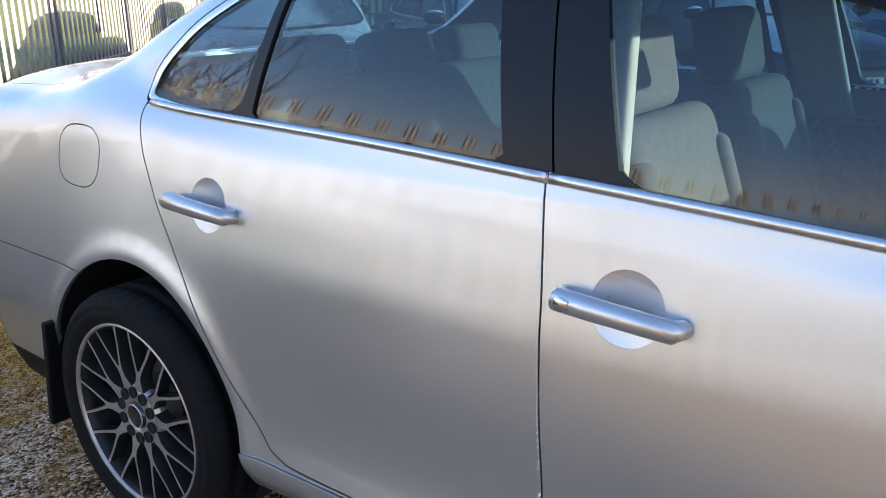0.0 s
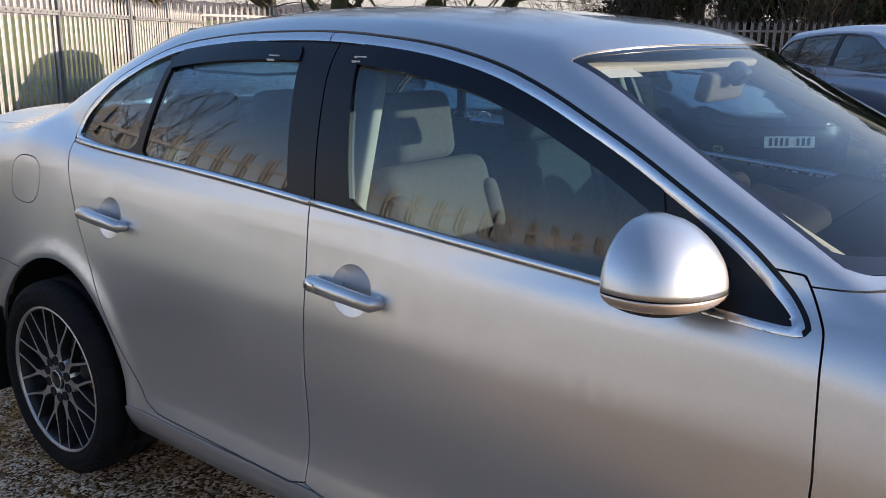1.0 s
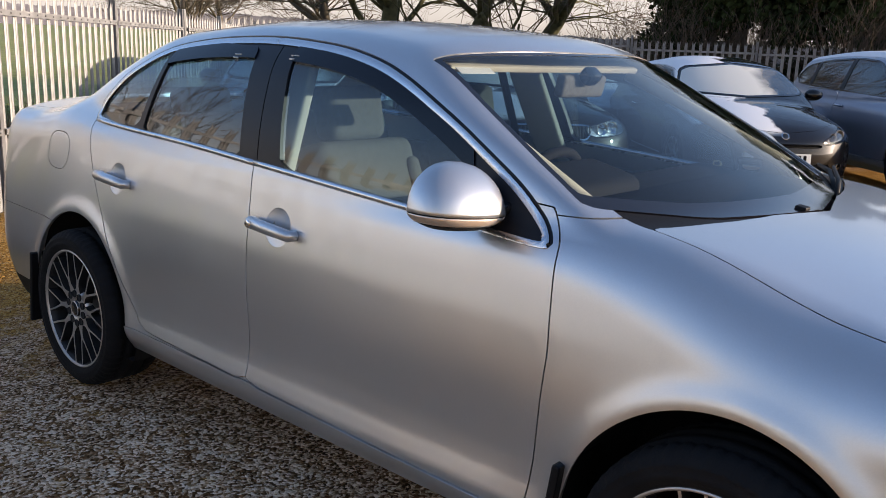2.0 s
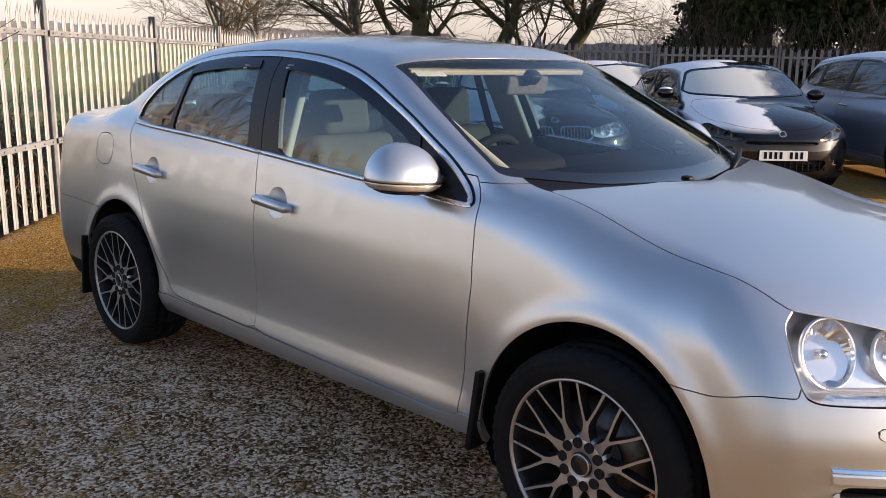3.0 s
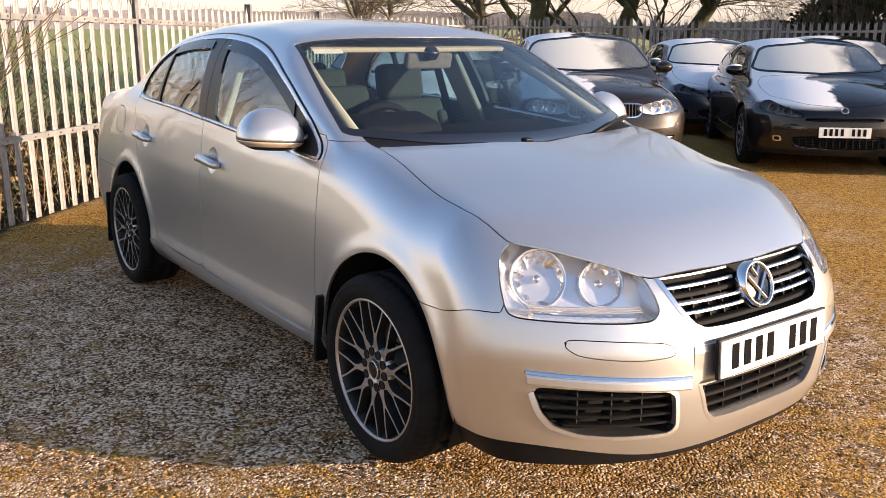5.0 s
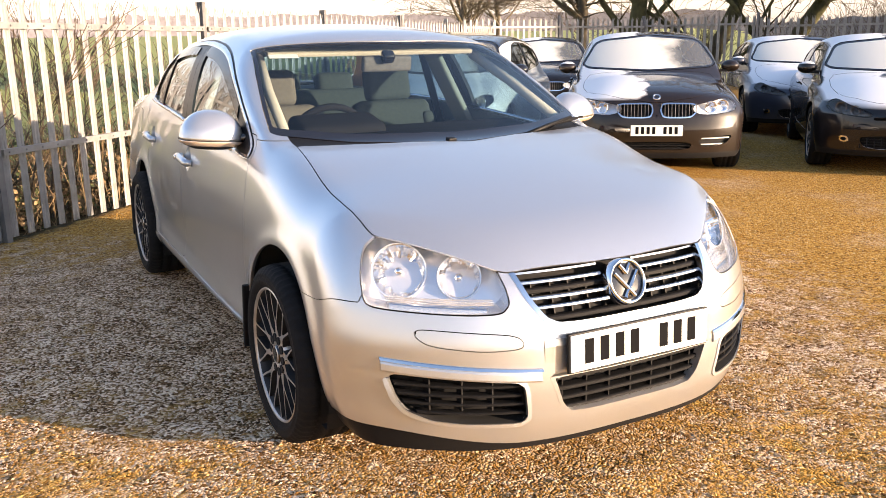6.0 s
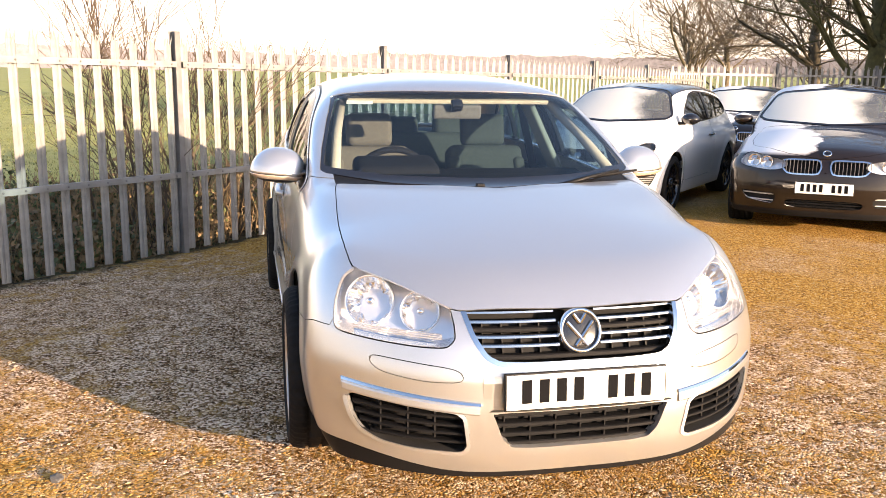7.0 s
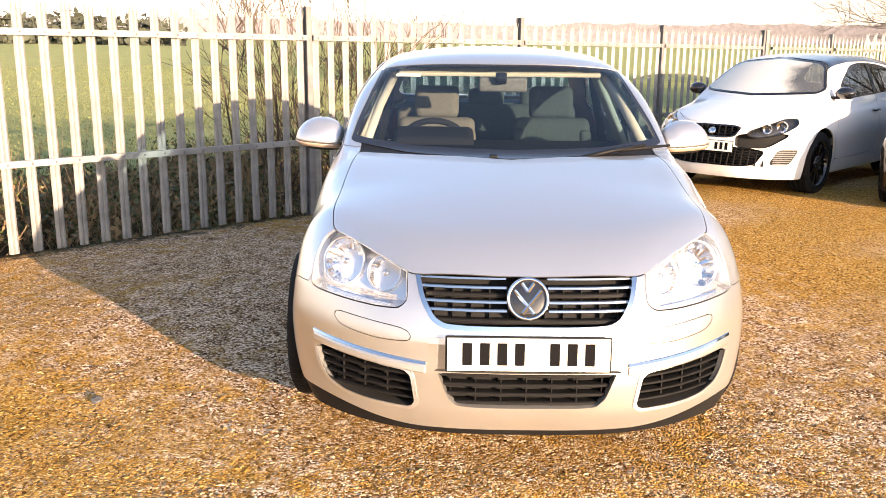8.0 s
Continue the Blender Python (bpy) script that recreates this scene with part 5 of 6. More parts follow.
def pebbles(count=82000):
    """Loose stones of the yard round the saloon."""
    rnd = np.random.RandomState(11)
    base = np.array([(1, 0, 0), (0, 1, 0), (-1, 0, 0), (0, -1, 0), (0, 0, 0.9), (0, 0, -0.6)], float)
    tri = np.array([(0, 1, 4), (1, 2, 4), (2, 3, 4), (3, 0, 4), (1, 0, 5), (2, 1, 5), (3, 2, 5), (0, 3, 5)])
    xs = rnd.uniform(-4.2, 4.6, count * 2)
    ys = rnd.uniform(-4.4, 2.2, count * 2)
    back = (xs - FA.x) * FN.x + (ys - FA.y) * FN.y
    ok = (back > 0.0) & ~((np.abs(xs) < 2.0) & (np.abs(ys) < 0.6)) & (xs * 0.75 - ys * 0.5 < 4.9)
    xs, ys = xs[ok][:count], ys[ok][:count]
    n = len(xs)
    size = 0.0040 + 0.0055 * rnd.rand(n) ** 2.5
    ang = rnd.rand(n) * 6.28
    sx, sy, sz = size * rnd.uniform(0.8, 1.7, n), size * rnd.uniform(0.7, 1.1, n), size * rnd.uniform(0.28, 0.55, n)
    jit = 1 + rnd.uniform(-0.3, 0.3, (n, 6, 3))
    P = base[None] * jit * np.stack((sx, sy, sz), -1)[:, None]
    ca, sa = np.cos(ang)[:, None], np.sin(ang)[:, None]
    X = P[..., 0] * ca - P[..., 1] * sa + xs[:, None]
    Y = P[..., 0] * sa + P[..., 1] * ca + ys[:, None]
    Z = P[..., 2] + (ground_z(xs, ys) + sz * 0.25)[:, None]
    V = np.stack((X, Y, Z), -1).reshape(-1, 3)
    T = (tri[None] + 6 * np.arange(n)[:, None, None]).reshape(-1, 3)
    me = bpy.data.meshes.new("gravel")
    me.from_pydata(V.tolist(), [], T.tolist())
    me.materials.append(PEBBLE_MAT)
    tagged(new("gravel", me), "loose tan and grey stones on the yard", "gravel", kind="stuff")


ground()
pebbles()


# ---- palisade fence ----
PITCH = 2.97


def pale_mesh(height=1.88):
    """One corrugated steel pale with a split, splayed head: a folded sheet with thickness."""
    bm = bmesh.new()
    prof = [(-0.037, 0.0), (-0.024, 0.009), (-0.008, 0.009), (0.0, 0.002), (0.008, 0.009), (0.024, 0.009), (0.037, 0.0)]
    thick = 0.004
    rows = []
    for z, k in ((0.0, 1.0), (height - 0.13, 1.0), (height - 0.10, 0.94)):
        rows.append([bm.verts.new((x * k, y, z)) for x, y in prof] + [bm.verts.new((x * k, y - thick, z)) for x, y in prof[::-1]])
    n = len(rows[0])
    for A, B in zip(rows, rows[1:]):
        for i in range(n):
            j = (i + 1) % n
            bm.faces.new((A[i], A[j], B[j], B[i]))
    bm.faces.new(rows[0][::-1])
    top = rows[-1]
    for i0, i1, tx, ty, tz in ((0, 2, -0.038, 0.020, height - 0.010), (2, 4, 0.0, 0.003, height), (4, 6, 0.038, 0.020, height - 0.010)):
        ring = [top[i] for i in range(i0, i1 + 1)] + [top[n - 1 - i] for i in range(i1, i0 - 1, -1)]
        tip = bm.verts.new((tx, ty, tz))
        for q in range(len(ring)):
            bm.faces.new((ring[q], ring[(q + 1) % len(ring)], tip))
    bmesh.ops.recalc_face_normals(bm, faces=bm.faces)
    me = bpy.data.meshes.new("pale")
    bm.to_mesh(me)
    bm.free()
    me.materials.append(GALV)
    return me


PALE = pale_mesh()
BOLT = bpy.data.meshes.new("bolt")
bolt_form = lathe([(0.0, 0.008), (0.006, 0.008), (0.009, 0.004), (0.009, 0.0)], 6, Matrix.Rotation(radians(-90), 4, "X"))
bolt_form.to_mesh(BOLT)
bolt_form.free()
BOLT.materials.append(GALV_DARK)


def fence_bay(count=17, length=PITCH, post_mat=GALV_DARK, label="galvanised steel palisade fence bay with splayed pale heads"):
    """One bay from its post: post, two rails, pales with bolts. Local x runs along the fence, +y is the yard side."""
    bay = thing("fence_bay", pose(0, 0, -0.2), label, "fence", "palisade fence bays")
    bm = bmesh.new()
    box(bm, (0.056, 0.008, 1.98), (0, -0.036, 0.99))
    box(bm, (0.056, 0.008, 1.98), (0, 0.036, 0.99))
    box(bm, (0.008, 0.064, 1.98), (0, 0, 0.99))
    part("post", bm, post_mat, bay, "grey steel post")
    for z in (0.745, 1.70):
        bm = bmesh.new()
        box(bm, (length - 0.07, 0.005, 0.048), (length / 2, 0.055, z), bevel=0.0)
        box(bm, (length - 0.07, 0.036, 0.005), (length / 2, 0.036, z + 0.022))
        part("rail", bm, GALV, bay, "steel angle rail")
    for i in range(count):
        x = (i + 0.5) * length / count
        for me, nm, off in ((PALE, "pale", (x, 0.012, 0.07)),):
            p = new(nm, me)
            p.parent = bay
            p.location = off
    for i in range(count):
        for z in (0.745, 1.70):
            b = new("bolt", BOLT)
            b.parent = bay
            b.location = ((i + 0.5) * length / count, 0.060, z)
    return bay


def along(origin, direction, s, z=0.0, lean=0.0):
    d = Vector(direction).normalized()
    q = Vector(origin) + d * s
    return pose(q.x, q.y, z, 0, lean, math.degrees(math.atan2(d.y, d.x)))


first = fence_bay()
BAY_Z = -0.20
first.matrix_world = along(FA, FD, 0, BAY_Z)
first.scale.y = 1
# local +y must face the yard: the fence is laid from far to near
for k in range(-7, 3):
    q = FA + FD * (PITCH * (k + 1))
    if k == 0:
        first.matrix_world = along(q, -FD, 0, BAY_Z)
    else:
        copy_thing(first, along(q, -FD, 0, BAY_Z))
GATE1 = FA + FD * 15.2
end_post = thing("fence_post", along(FA, -FD, -9.01, BAY_Z), "galvanised end post of the fence", "fence post")
part("post", boxed((0.10, 0.10, 1.98), (0, 0, 0.99), bevel=0.006), GALV, end_post)
for i, (q, n) in enumerate(((FA + FD * 11.55, 14), (FA + FD * 15.2, 20))):
    ln = 2.40 if i == 0 else 3.55
    gate = fence_bay(n, ln, GALV, "galvanised palisade gate leaf")
    gate.name = "gate_leaf"
    tagged(gate, category="gate", group="gate leaves")
    gate.matrix_world = along(q, -FD, 0, BAY_Z)
CORNER = Vector((-14.5, 14.4, 0))
side_dir = (CORNER - GATE1).normalized()
n_side = int((CORNER - GATE1).length / PITCH)
for k in range(n_side + 1):
    copy_thing(first, along(CORNER, -side_dir, PITCH * k, -0.05))
FAR_D = Vector((0.877, 0.481, 0))
for k in range(1, 11):
    copy_thing(first, along(CORNER, -FAR_D, -PITCH * k, 0.03 - min(0.23, 0.07 * k)))


# ---- the other parked cars ----
def car_shape(p):
    """The body function of a plainer car from a table of its main curves."""
    top, roof = curve(*zip(*p["top"])), curve(*zip(*p["roof"]))
    lean = curve([0.1, 0.25, 0.45, 0.6, 0.75, 0.95], [0.09, 0.02, 0.0, 0.02, p["lean"], p["lean"] * 2.6])
    prof = curve([0.14, 0.22, 0.32, 0.45, 0.65, 0.80, 0.92, 1.02, 1.15], [-0.09, -0.04, -0.03, -0.02, 0.0, -0.012, -0.04, -0.085, -0.18])
    W, hw, bz = p["half_width"], p["half_base"], p["belt"]

    def f(x, y, z):
        a = np.abs(y)
        w = W + prof(z + 0.98 - bz) - 0.012 * (x / 1.6) ** 2
        for ax in (-hw, hw):
            r = np.hypot(x - ax, z - 0.33)
            w = w + 0.014 * np.exp(-((r - 0.37) / 0.05) ** 2) * ease(z, 0.2, 0.35)
        t = (z - top(x) + 0.08 * (a / 0.7) ** 2.4) * 0.97
        nose = (x - p["front"] + p.get("bow", 0.25) * (a / 0.74) ** 3 + lean(z)) * 0.93
        tail = (-x + p["rear"] + 0.2 * (a / 0.74) ** 3.2 + 0.06 * ease(z, 0.6, 1.1)) * 0.93
        low = smax(smax(a - w, t, 0.12 + 0.08 * ease(x, 0.7, 1.5)), nose, 0.07)
        low = smax(smax(low, tail, 0.09), 0.14 - z, 0.02)
        yb = W - 0.085 - 0.05 * ((x + 0.3) / 1.3) ** 2
        h = np.maximum(z, bz - 0.03) - bz
        sg = (a - yb + 0.40 * h + 0.2 * h * np.abs(h)) * 0.92
        rf = z - roof(x) + 0.06 * (a / 0.6) ** 2.6
        ws = (x - p["ws"][0] + p["ws"][1] * (z - bz) + 0.13 * (a / 0.6) ** 2.2) / math.hypot(1, p["ws"][1])
        rs = (-x + p["rs"][0] + p["rs"][1] * (z - bz) + 0.14 * (a / 0.6) ** 2.2) / math.hypot(1, p["rs"][1])
        up = smax(smax(smax(sg, rf, 0.11), ws, 0.04), rs, 0.08)
        up = np.maximum(up, bz - 0.3 - z)
        return smin(low, up, 0.03)
    return f


def door_mirror(parent, x, y, z, sgn, mat):
    bm = bmesh.new()
    bmesh.ops.create_uvsphere(bm, u_segments=20, v_segments=12, radius=1.0)
    for v in bm.verts:
        q = v.co
        v.co = ((0.085 if q.x > 0 else 0.03) * q.x, 0.105 * q.y, 0.068 * q.z)
    bmesh.ops.translate(bm, vec=(x, sgn * (y + 0.09), z), verts=bm.verts)
    dm = part("door_mirror", bm, mat, parent, "door mirror housing", True)
    part("mirror_base", boxed((0.08, 0.10, 0.03), (x + 0.01, sgn * (y + 0.0), z - 0.05), (0, 0, 0), 0.01), BLACK, dm)
    return dm


def parked_car(m, p, label, group="row of parked cars"):
    car = thing("car", m, label, "car", group)
    f = car_shape(p)
    S = body_shell(f, p["rear"] + 0.9, p["front"] - 0.9, 0.62, 0.026)
    paint, hw, bz, W = p["paint"], p["half_base"], p["belt"], p["half_width"]
    R = p.get("wheel_r", 0.325)
    for ax in (-hw, hw):
        S = split(S, lambda V: np.maximum(np.hypot(V[:, 0] - ax, V[:, 2] - 0.33) - 0.36, 0.45 - np.abs(V[:, 1])))[1]
        S = split(S, lambda V: np.maximum(np.abs(V[:, 0] - ax) - 0.36, np.maximum(V[:, 2] - 0.33, 0.45 - np.abs(V[:, 1]))))[1]
    S = split(S, lambda V: V[:, 2] - 0.19)[1]
    rz = max(z for _, z in p["roof"])
    hw_t = W - 0.085 - 0.40 * (rz - bz) - 0.2 * (rz - bz) ** 2
    wso = rounded(mirrored([(0.0, rz - 0.045), (hw_t - 0.02, rz - 0.10), (W - 0.15, bz + 0.055), (0.0, bz + 0.02)]), 2, 0.12)
    pane, S = split(S, lambda V: np.maximum(inside(wso, V[:, 1], V[:, 2]), p["ws"][0] - 1.2 - V[:, 0] + 0.35), 0.004)
    edge, pane = split(pane, lambda V: -(inside(wso, V[:, 1], V[:, 2]) + 0.02))
    shell_part("windscreen", pane, p.get("screen", FROSTED), car, 0.0, "frosted windscreen")
    shell_part("windscreen_border", edge, GLOSS_BLACK, car, 0.01, "black screen border")
    rso = rounded(mirrored([(0.0, rz - 0.09), (hw_t - 0.06, rz - 0.13), (W - 0.22, bz + 0.10), (0.0, bz + 0.08)]), 2, 0.14)
    pane, S = split(S, lambda V: np.maximum(inside(rso, V[:, 1], V[:, 2]), V[:, 0] - p["rs"][0] - 0.55), 0.003)
    shell_part("rear_window", pane, DARK_GLASS, car, 0.0, "dark rear window")
    dlo = rounded(p["windows"], 1, 0.15)
    for sgn in (-1, 1):
        w, S = split(S, on_side(sgn, side_outline(dlo)))
        edge, w = split(w, lambda V: -(inside(dlo, V[:, 0], V[:, 2]) + 0.018))
        shell_part("window_trim", edge, p.get("trim", GLOSS_BLACK), car, 0.014, "window surround", 0.003)
        for x0 in p["pillars"]:
            pil, w = split(w, lambda V: np.abs(V[:, 0] - x0 + 0.2 * (V[:, 2] - bz)) - 0.045)
            shell_part("pillar", pil, FRAME, car, 0.01, "black pillar")
        cuts = sorted(p["pillars"]) + [9]
        rest = w
        for x0 in cuts:
            g, rest = split(rest, lambda V: V[:, 0] - x0 + 0.2 * (V[:, 2] - bz))
            if len(g[2]):
                shell_part("side_window", g, p.get("side_glass", DARK_GLASS), car, 0.0, "side window", -0.005)
        for x0, x1 in p["doors"]:
            poly = rounded([(x0, 0.34), (x1, 0.33), (x1 + 0.02, 0.6), (x1 - 0.03, bz + 0.02), (x0 - 0.04, bz + 0.03), (x0, 0.7)], 1, 0.08)
            d, S = split(S, on_side(sgn, side_outline(poly)), 0.003)
            d = shell_part("door", d, paint, car, 0.014, "painted door")
            hx = x0 + 0.14
            y = surface_y(f, hx, bz - 0.15)
            part("handle", tube(bmesh.new(), [(hx - 0.09, sgn * (y + 0.004), bz - 0.15), (hx - 0.07, sgn * (y + 0.03), bz - 0.15), (hx + 0.07, sgn * (y + 0.03), bz - 0.155), (hx + 0.09, sgn * (y + 0.004), bz - 0.155)], 0.012, 8), p.get("handle", paint), d, "", True)
        ca = math.radians(38)
        lamp = rounded(p["lamp"], 2, 0.2)
        lens, S = split(S, lambda V: np.maximum(inside(lamp, sgn * V[:, 1] * math.cos(ca) - (V[:, 0] - p["front"] + 0.35) * math.sin(ca), V[:, 2]), np.maximum(p["front"] - 0.9 - V[:, 0], 0.2 - sgn * V[:, 1])), 0.002)
        unit = recess("headlamp", lens, (-0.07, -sgn * 0.02, 0), p.get("lamp_back", SATIN), car, "headlamp with round reflectors")
        l = shell_part("lens", lens, LENS, unit, 0.0, "clear lens")
        l.visible_shadow = False
        for yy, zz, rr in p["reflectors"]:
            x = surface_x(f, yy, zz, p["front"] - 1.0, p["front"] + 0.1) - 0.05
            mm = Matrix.Translation((x, sgn * yy, zz)) @ Matrix.Rotation(radians(90), 4, "Y") @ Matrix.Rotation(sgn * radians(-12), 4, "X")
            part("reflector", lathe([(0.01, -0.03), (rr * 0.6, -0.022), (rr, 0.014), (rr + 0.006, 0.012)], 24, mm), p.get("reflector", REFLECT), unit, "", True)
        door_mirror(car, p["ws"][0] - 0.42, W - 0.09, bz + 0.06, sgn, p.get("mirror", paint))
    nb = lambda *a, **k: nose_bar(lambda x, y, z: f(x, y, z), *a, **k)
    for spec in p["grilles"]:
        poly = rounded(spec["outline"], 2, 0.15)
        sides = (1, -1) if spec.get("pair") else (0,)
        for s in sides:
            fn = front_outline_all([(s * y, z) for y, z in poly] if s else poly, p["front"] - 0.6)
            hole, S = split(S, fn)
            g = recess("grille", hole, (-0.05, 0, 0), DARK, car, spec["label"])
            if spec.get("rim"):
                pl = np.array([(s * y, z) for y, z in poly]) if s else poly
                ring = split(hole, lambda V: -(inside(pl, V[:, 1], V[:, 2]) + spec.get("rim_w", 0.014)))[0]
                shell_part("grille_surround", ring, spec["rim"], g, 0.025, "grille edge", 0.004)
            ys, zs = [q[0] for q in spec["outline"]], [q[1] for q in spec["outline"]]
            y0, y1, z0, z1 = min(ys), max(ys), min(zs), max(zs)
            for i in range(spec.get("bars", 0)):
                z = z0 + (z1 - z0) * (i + 0.5) / spec["bars"]
                k = 0.03
                part("slat", nb(z, (s or 1) * (y0 + k), (s or 1) * (y1 - k), 0.012, 0.02, 0.02, 10), spec.get("bar_mat", BLACK), g)
            for i in range(spec.get("uprights", 0)):
                y = (s or 1) * (y0 + (y1 - y0) * (i + 0.5) / spec["uprights"])
                x = surface_x(f, y, (z0 + z1) / 2, p["front"] - 1.0, p["front"] + 0.1)
                part("upright", boxed((0.02, spec.get("web", 0.010), (z1 - z0) * 0.86), (x - 0.016, y, (z0 + z1) / 2), (0, -math.degrees(math.atan(0.25)), 0)), spec.get("bar_mat", BLACK), g)
    bx0, bz0 = surface_x(f, 0, p["badge"], p["front"] - 1.2, p["front"] + 0.1), p["badge"]
    bm_m = Matrix.Translation((bx0 + 0.006, 0, bz0)) @ Matrix.Rotation(radians(90 - p.get("badge_tilt", 30)), 4, "Y")
    b = part("badge", lathe([(0.0, 0.004), (0.030, 0.004), (0.032, 0.0)], 24, bm_m), p.get("badge_mat", GLOSS_BLACK), car, "small round emblem", True)
    part("badge_ring", lathe([(0.030, 0.003), (0.034, 0.010), (0.040, 0.002), (0.040, -0.01)], 24, bm_m), CHROME, b, "chrome ring", True)
    px = surface_x(f, 0, p["plate"], p["front"] - 0.6, p["front"] + 0.1)
    if p.get("plated", True):
        number_plate(car, pose(px + 0.008, 0, p["plate"], 0, -4, 0), "white number plate")
    hood = rounded(mirrored_y([(p["ws"][0] + 0.01, -0.05), (p["ws"][0] - 0.10, -0.5), (p["ws"][0] - 0.14, -W + 0.21), (p["front"] - 0.75, -W + 0.19), (p["front"] - 0.42, -W + 0.24), (p["front"] - 0.17, -0.4), (p["front"] - 0.10, -0.1)]), 1, 0.2)
    bonnet, S = split(S, lambda V: np.maximum(inside(hood, V[:, 0], V[:, 1]), p["top"][-1][1] - V[:, 2]), 0.002)
    shell_part("bonnet", bonnet, paint, car, 0.012, "bonnet")
    lip, S = split(S, lambda V: np.maximum(V[:, 2] - 0.25, hw + 0.3 - V[:, 0]))
    for piece in pieces(lip):
        shell_part("front_lip", piece, p.get("lip", BLACK), car, 0.012, "lower bumper edge")
    roofp, S = split(S, lambda V: np.maximum(rz - 0.17 - V[:, 2], np.abs(V[:, 1]) - hw_t - 0.03), 0.001)
    shell_part("roof", roofp, p.get("roof_paint", paint), car, 0.01, "roof panel")
    shell_part("body", S, paint, car, 0.012, "painted body")
    for ax in (-hw, hw):
        for sgn in (-1, 1):
            bm = bmesh.new()
            rows = []
            for i in range(15):
                t = math.radians(-40 + 260 * i / 14)
                rows.append([bm.verts.new((ax + 0.375 * math.cos(t), sgn * yy, max(0.17, 0.33 + 0.375 * math.sin(t)))) for yy in (W - 0.05, 0.48)])
            for A, B in zip(rows, rows[1:]):
                bm.faces.new((A[0], A[1], B[1], B[0]))
            bm.faces.new([r[1] for r in rows])
            part("wheel_liner", bm, DARK, car, "black wheel arch liner")
            alloy_wheel(car, ax, sgn * (W - 0.125), sgn, p.get("spokes", "five"), "alloy wheel with dark tyre", R, 0.235, p.get("spoke_count", 10), p.get("wheel_mats"))
    part("floor_pan", boxed((p["front"] - p["rear"] - 0.7, 1.3, 0.05), ((p["front"] + p["rear"]) / 2, 0, 0.22)), DARK, car, "dark underside")
    part("engine_bay", boxed((0.8, 1.0, 0.40), (p["front"] - 0.8, 0, 0.46)), DARK, car, "dark engine bay")
    part("dashboard", boxed((0.5, W * 1.5, 0.2), (p["ws"][0] - 0.45, 0, bz - 0.13), (0, 0, 0), 0.05), DASH, car, "dark dashboard")
    for y in (-0.36, 0.36):
        sx = p["ws"][0] - 1.25
        s = part("seat", boxed((0.14, 0.46, 0.60), (sx, y, 0.78), (0, -16, 0), 0.05, 3), FABRIC_DARK, car, "dark seat", True)
        part("headrest", boxed((0.10, 0.25, 0.17), (sx - 0.12, y, 1.15), (0, -10, 0), 0.04, 3), FABRIC_DARK, s, "", True)
    return car


BROWN = paint_material("dark brown metallic paint", (0.014, 0.009, 0.007), 0.0, 0.4, 0.1, frost=0.10)
NIGHT = paint_material("black metallic paint", (0.006, 0.005, 0.006), 0.0, 0.4, 0.1, frost=0.05)
WHITE = paint_material("white paint", (0.74, 0.75, 0.76), 0.0, 0.4)
SLATE = paint_material("slate blue metallic paint", (0.27, 0.30, 0.38), 0.5, 0.35, 0.1, frost=0.0)
ICE = paint_material("dark blue paint under frost", (0.035, 0.045, 0.07), 0.3, 0.35, 0.1, frost=-0.15)
for dark_paint in (BROWN, NIGHT):
    dark_paint.node_tree.nodes["Principled BSDF"].inputs["Specular IOR Level"].default_value = 0.1
    dark_paint.node_tree.nodes["Principled BSDF"].inputs["Coat Weight"].default_value = 0.6
RIME_BLACK = paint_material("black roof paint with rime", (0.010, 0.010, 0.013), 0.0, 0.15, 0.0, frost=0.12)
BLACK_WHEEL = (GLOSS_BLACK, GLOSS_BLACK)


def on_ground(x, y, turn):
    return pose(x, y, float(ground_z(np.array(x), np.array(y))), 0, 0, turn)


estate = dict(half_base=1.484, front=2.32, rear=-2.58, half_width=0.93, belt=1.0, lean=0.10, bow=0.17,
              top=[(-2.6, 1.02), (-1.0, 1.04), (0.7, 1.02), (1.1, 1.0), (1.5, 0.965), (1.9, 0.900), (2.15, 0.825), (2.27, 0.765), (2.32, 0.70)],
              roof=[(-2.5, 1.36), (-1.8, 1.43), (-0.8, 1.468), (-0.1, 1.465), (0.3, 1.43), (0.8, 1.36)], ws=(1.12, 1.75), rs=(-2.50, 0.7),
              windows=[(0.72, 1.0), (-2.05, 1.05), (-2.2, 1.15), (-2.0, 1.31), (-1.2, 1.37), (-0.3, 1.385), (0.05, 1.35), (0.4, 1.2)], pillars=(-0.35, -1.35),
              doors=((-0.35, 0.85), (-1.35, -0.36)), lamp=[(0.585, 0.76), (0.60, 0.68), (0.50, 0.645), (0.20, 0.62), (0.10, 0.66), (0.13, 0.72), (0.33, 0.755), (0.52, 0.785)],
              reflectors=((0.66, 0.705, 0.055), (0.54, 0.695, 0.055)), paint=BROWN, trim=SATIN, badge=0.80, badge_tilt=50, plate=0.475,
              grilles=[dict(outline=[(0.050, 0.745), (0.03, 0.67), (0.06, 0.595), (0.34, 0.595), (0.405, 0.665), (0.385, 0.74)], pair=True, rim=CHROME, rim_w=0.014, uprights=11, web=0.005, bar_mat=GALV_DARK, label="chrome rimmed kidney grille with upright bars"),
                       dict(outline=[(-0.36, 0.36), (-0.33, 0.28), (0.33, 0.28), (0.36, 0.36)], bars=3, label="black lower intake"),
                       dict(outline=[(0.42, 0.40), (0.44, 0.30), (0.70, 0.33), (0.78, 0.42)], pair=True, bars=2, bar_mat=SATIN, label="black side intake with bright blades")])
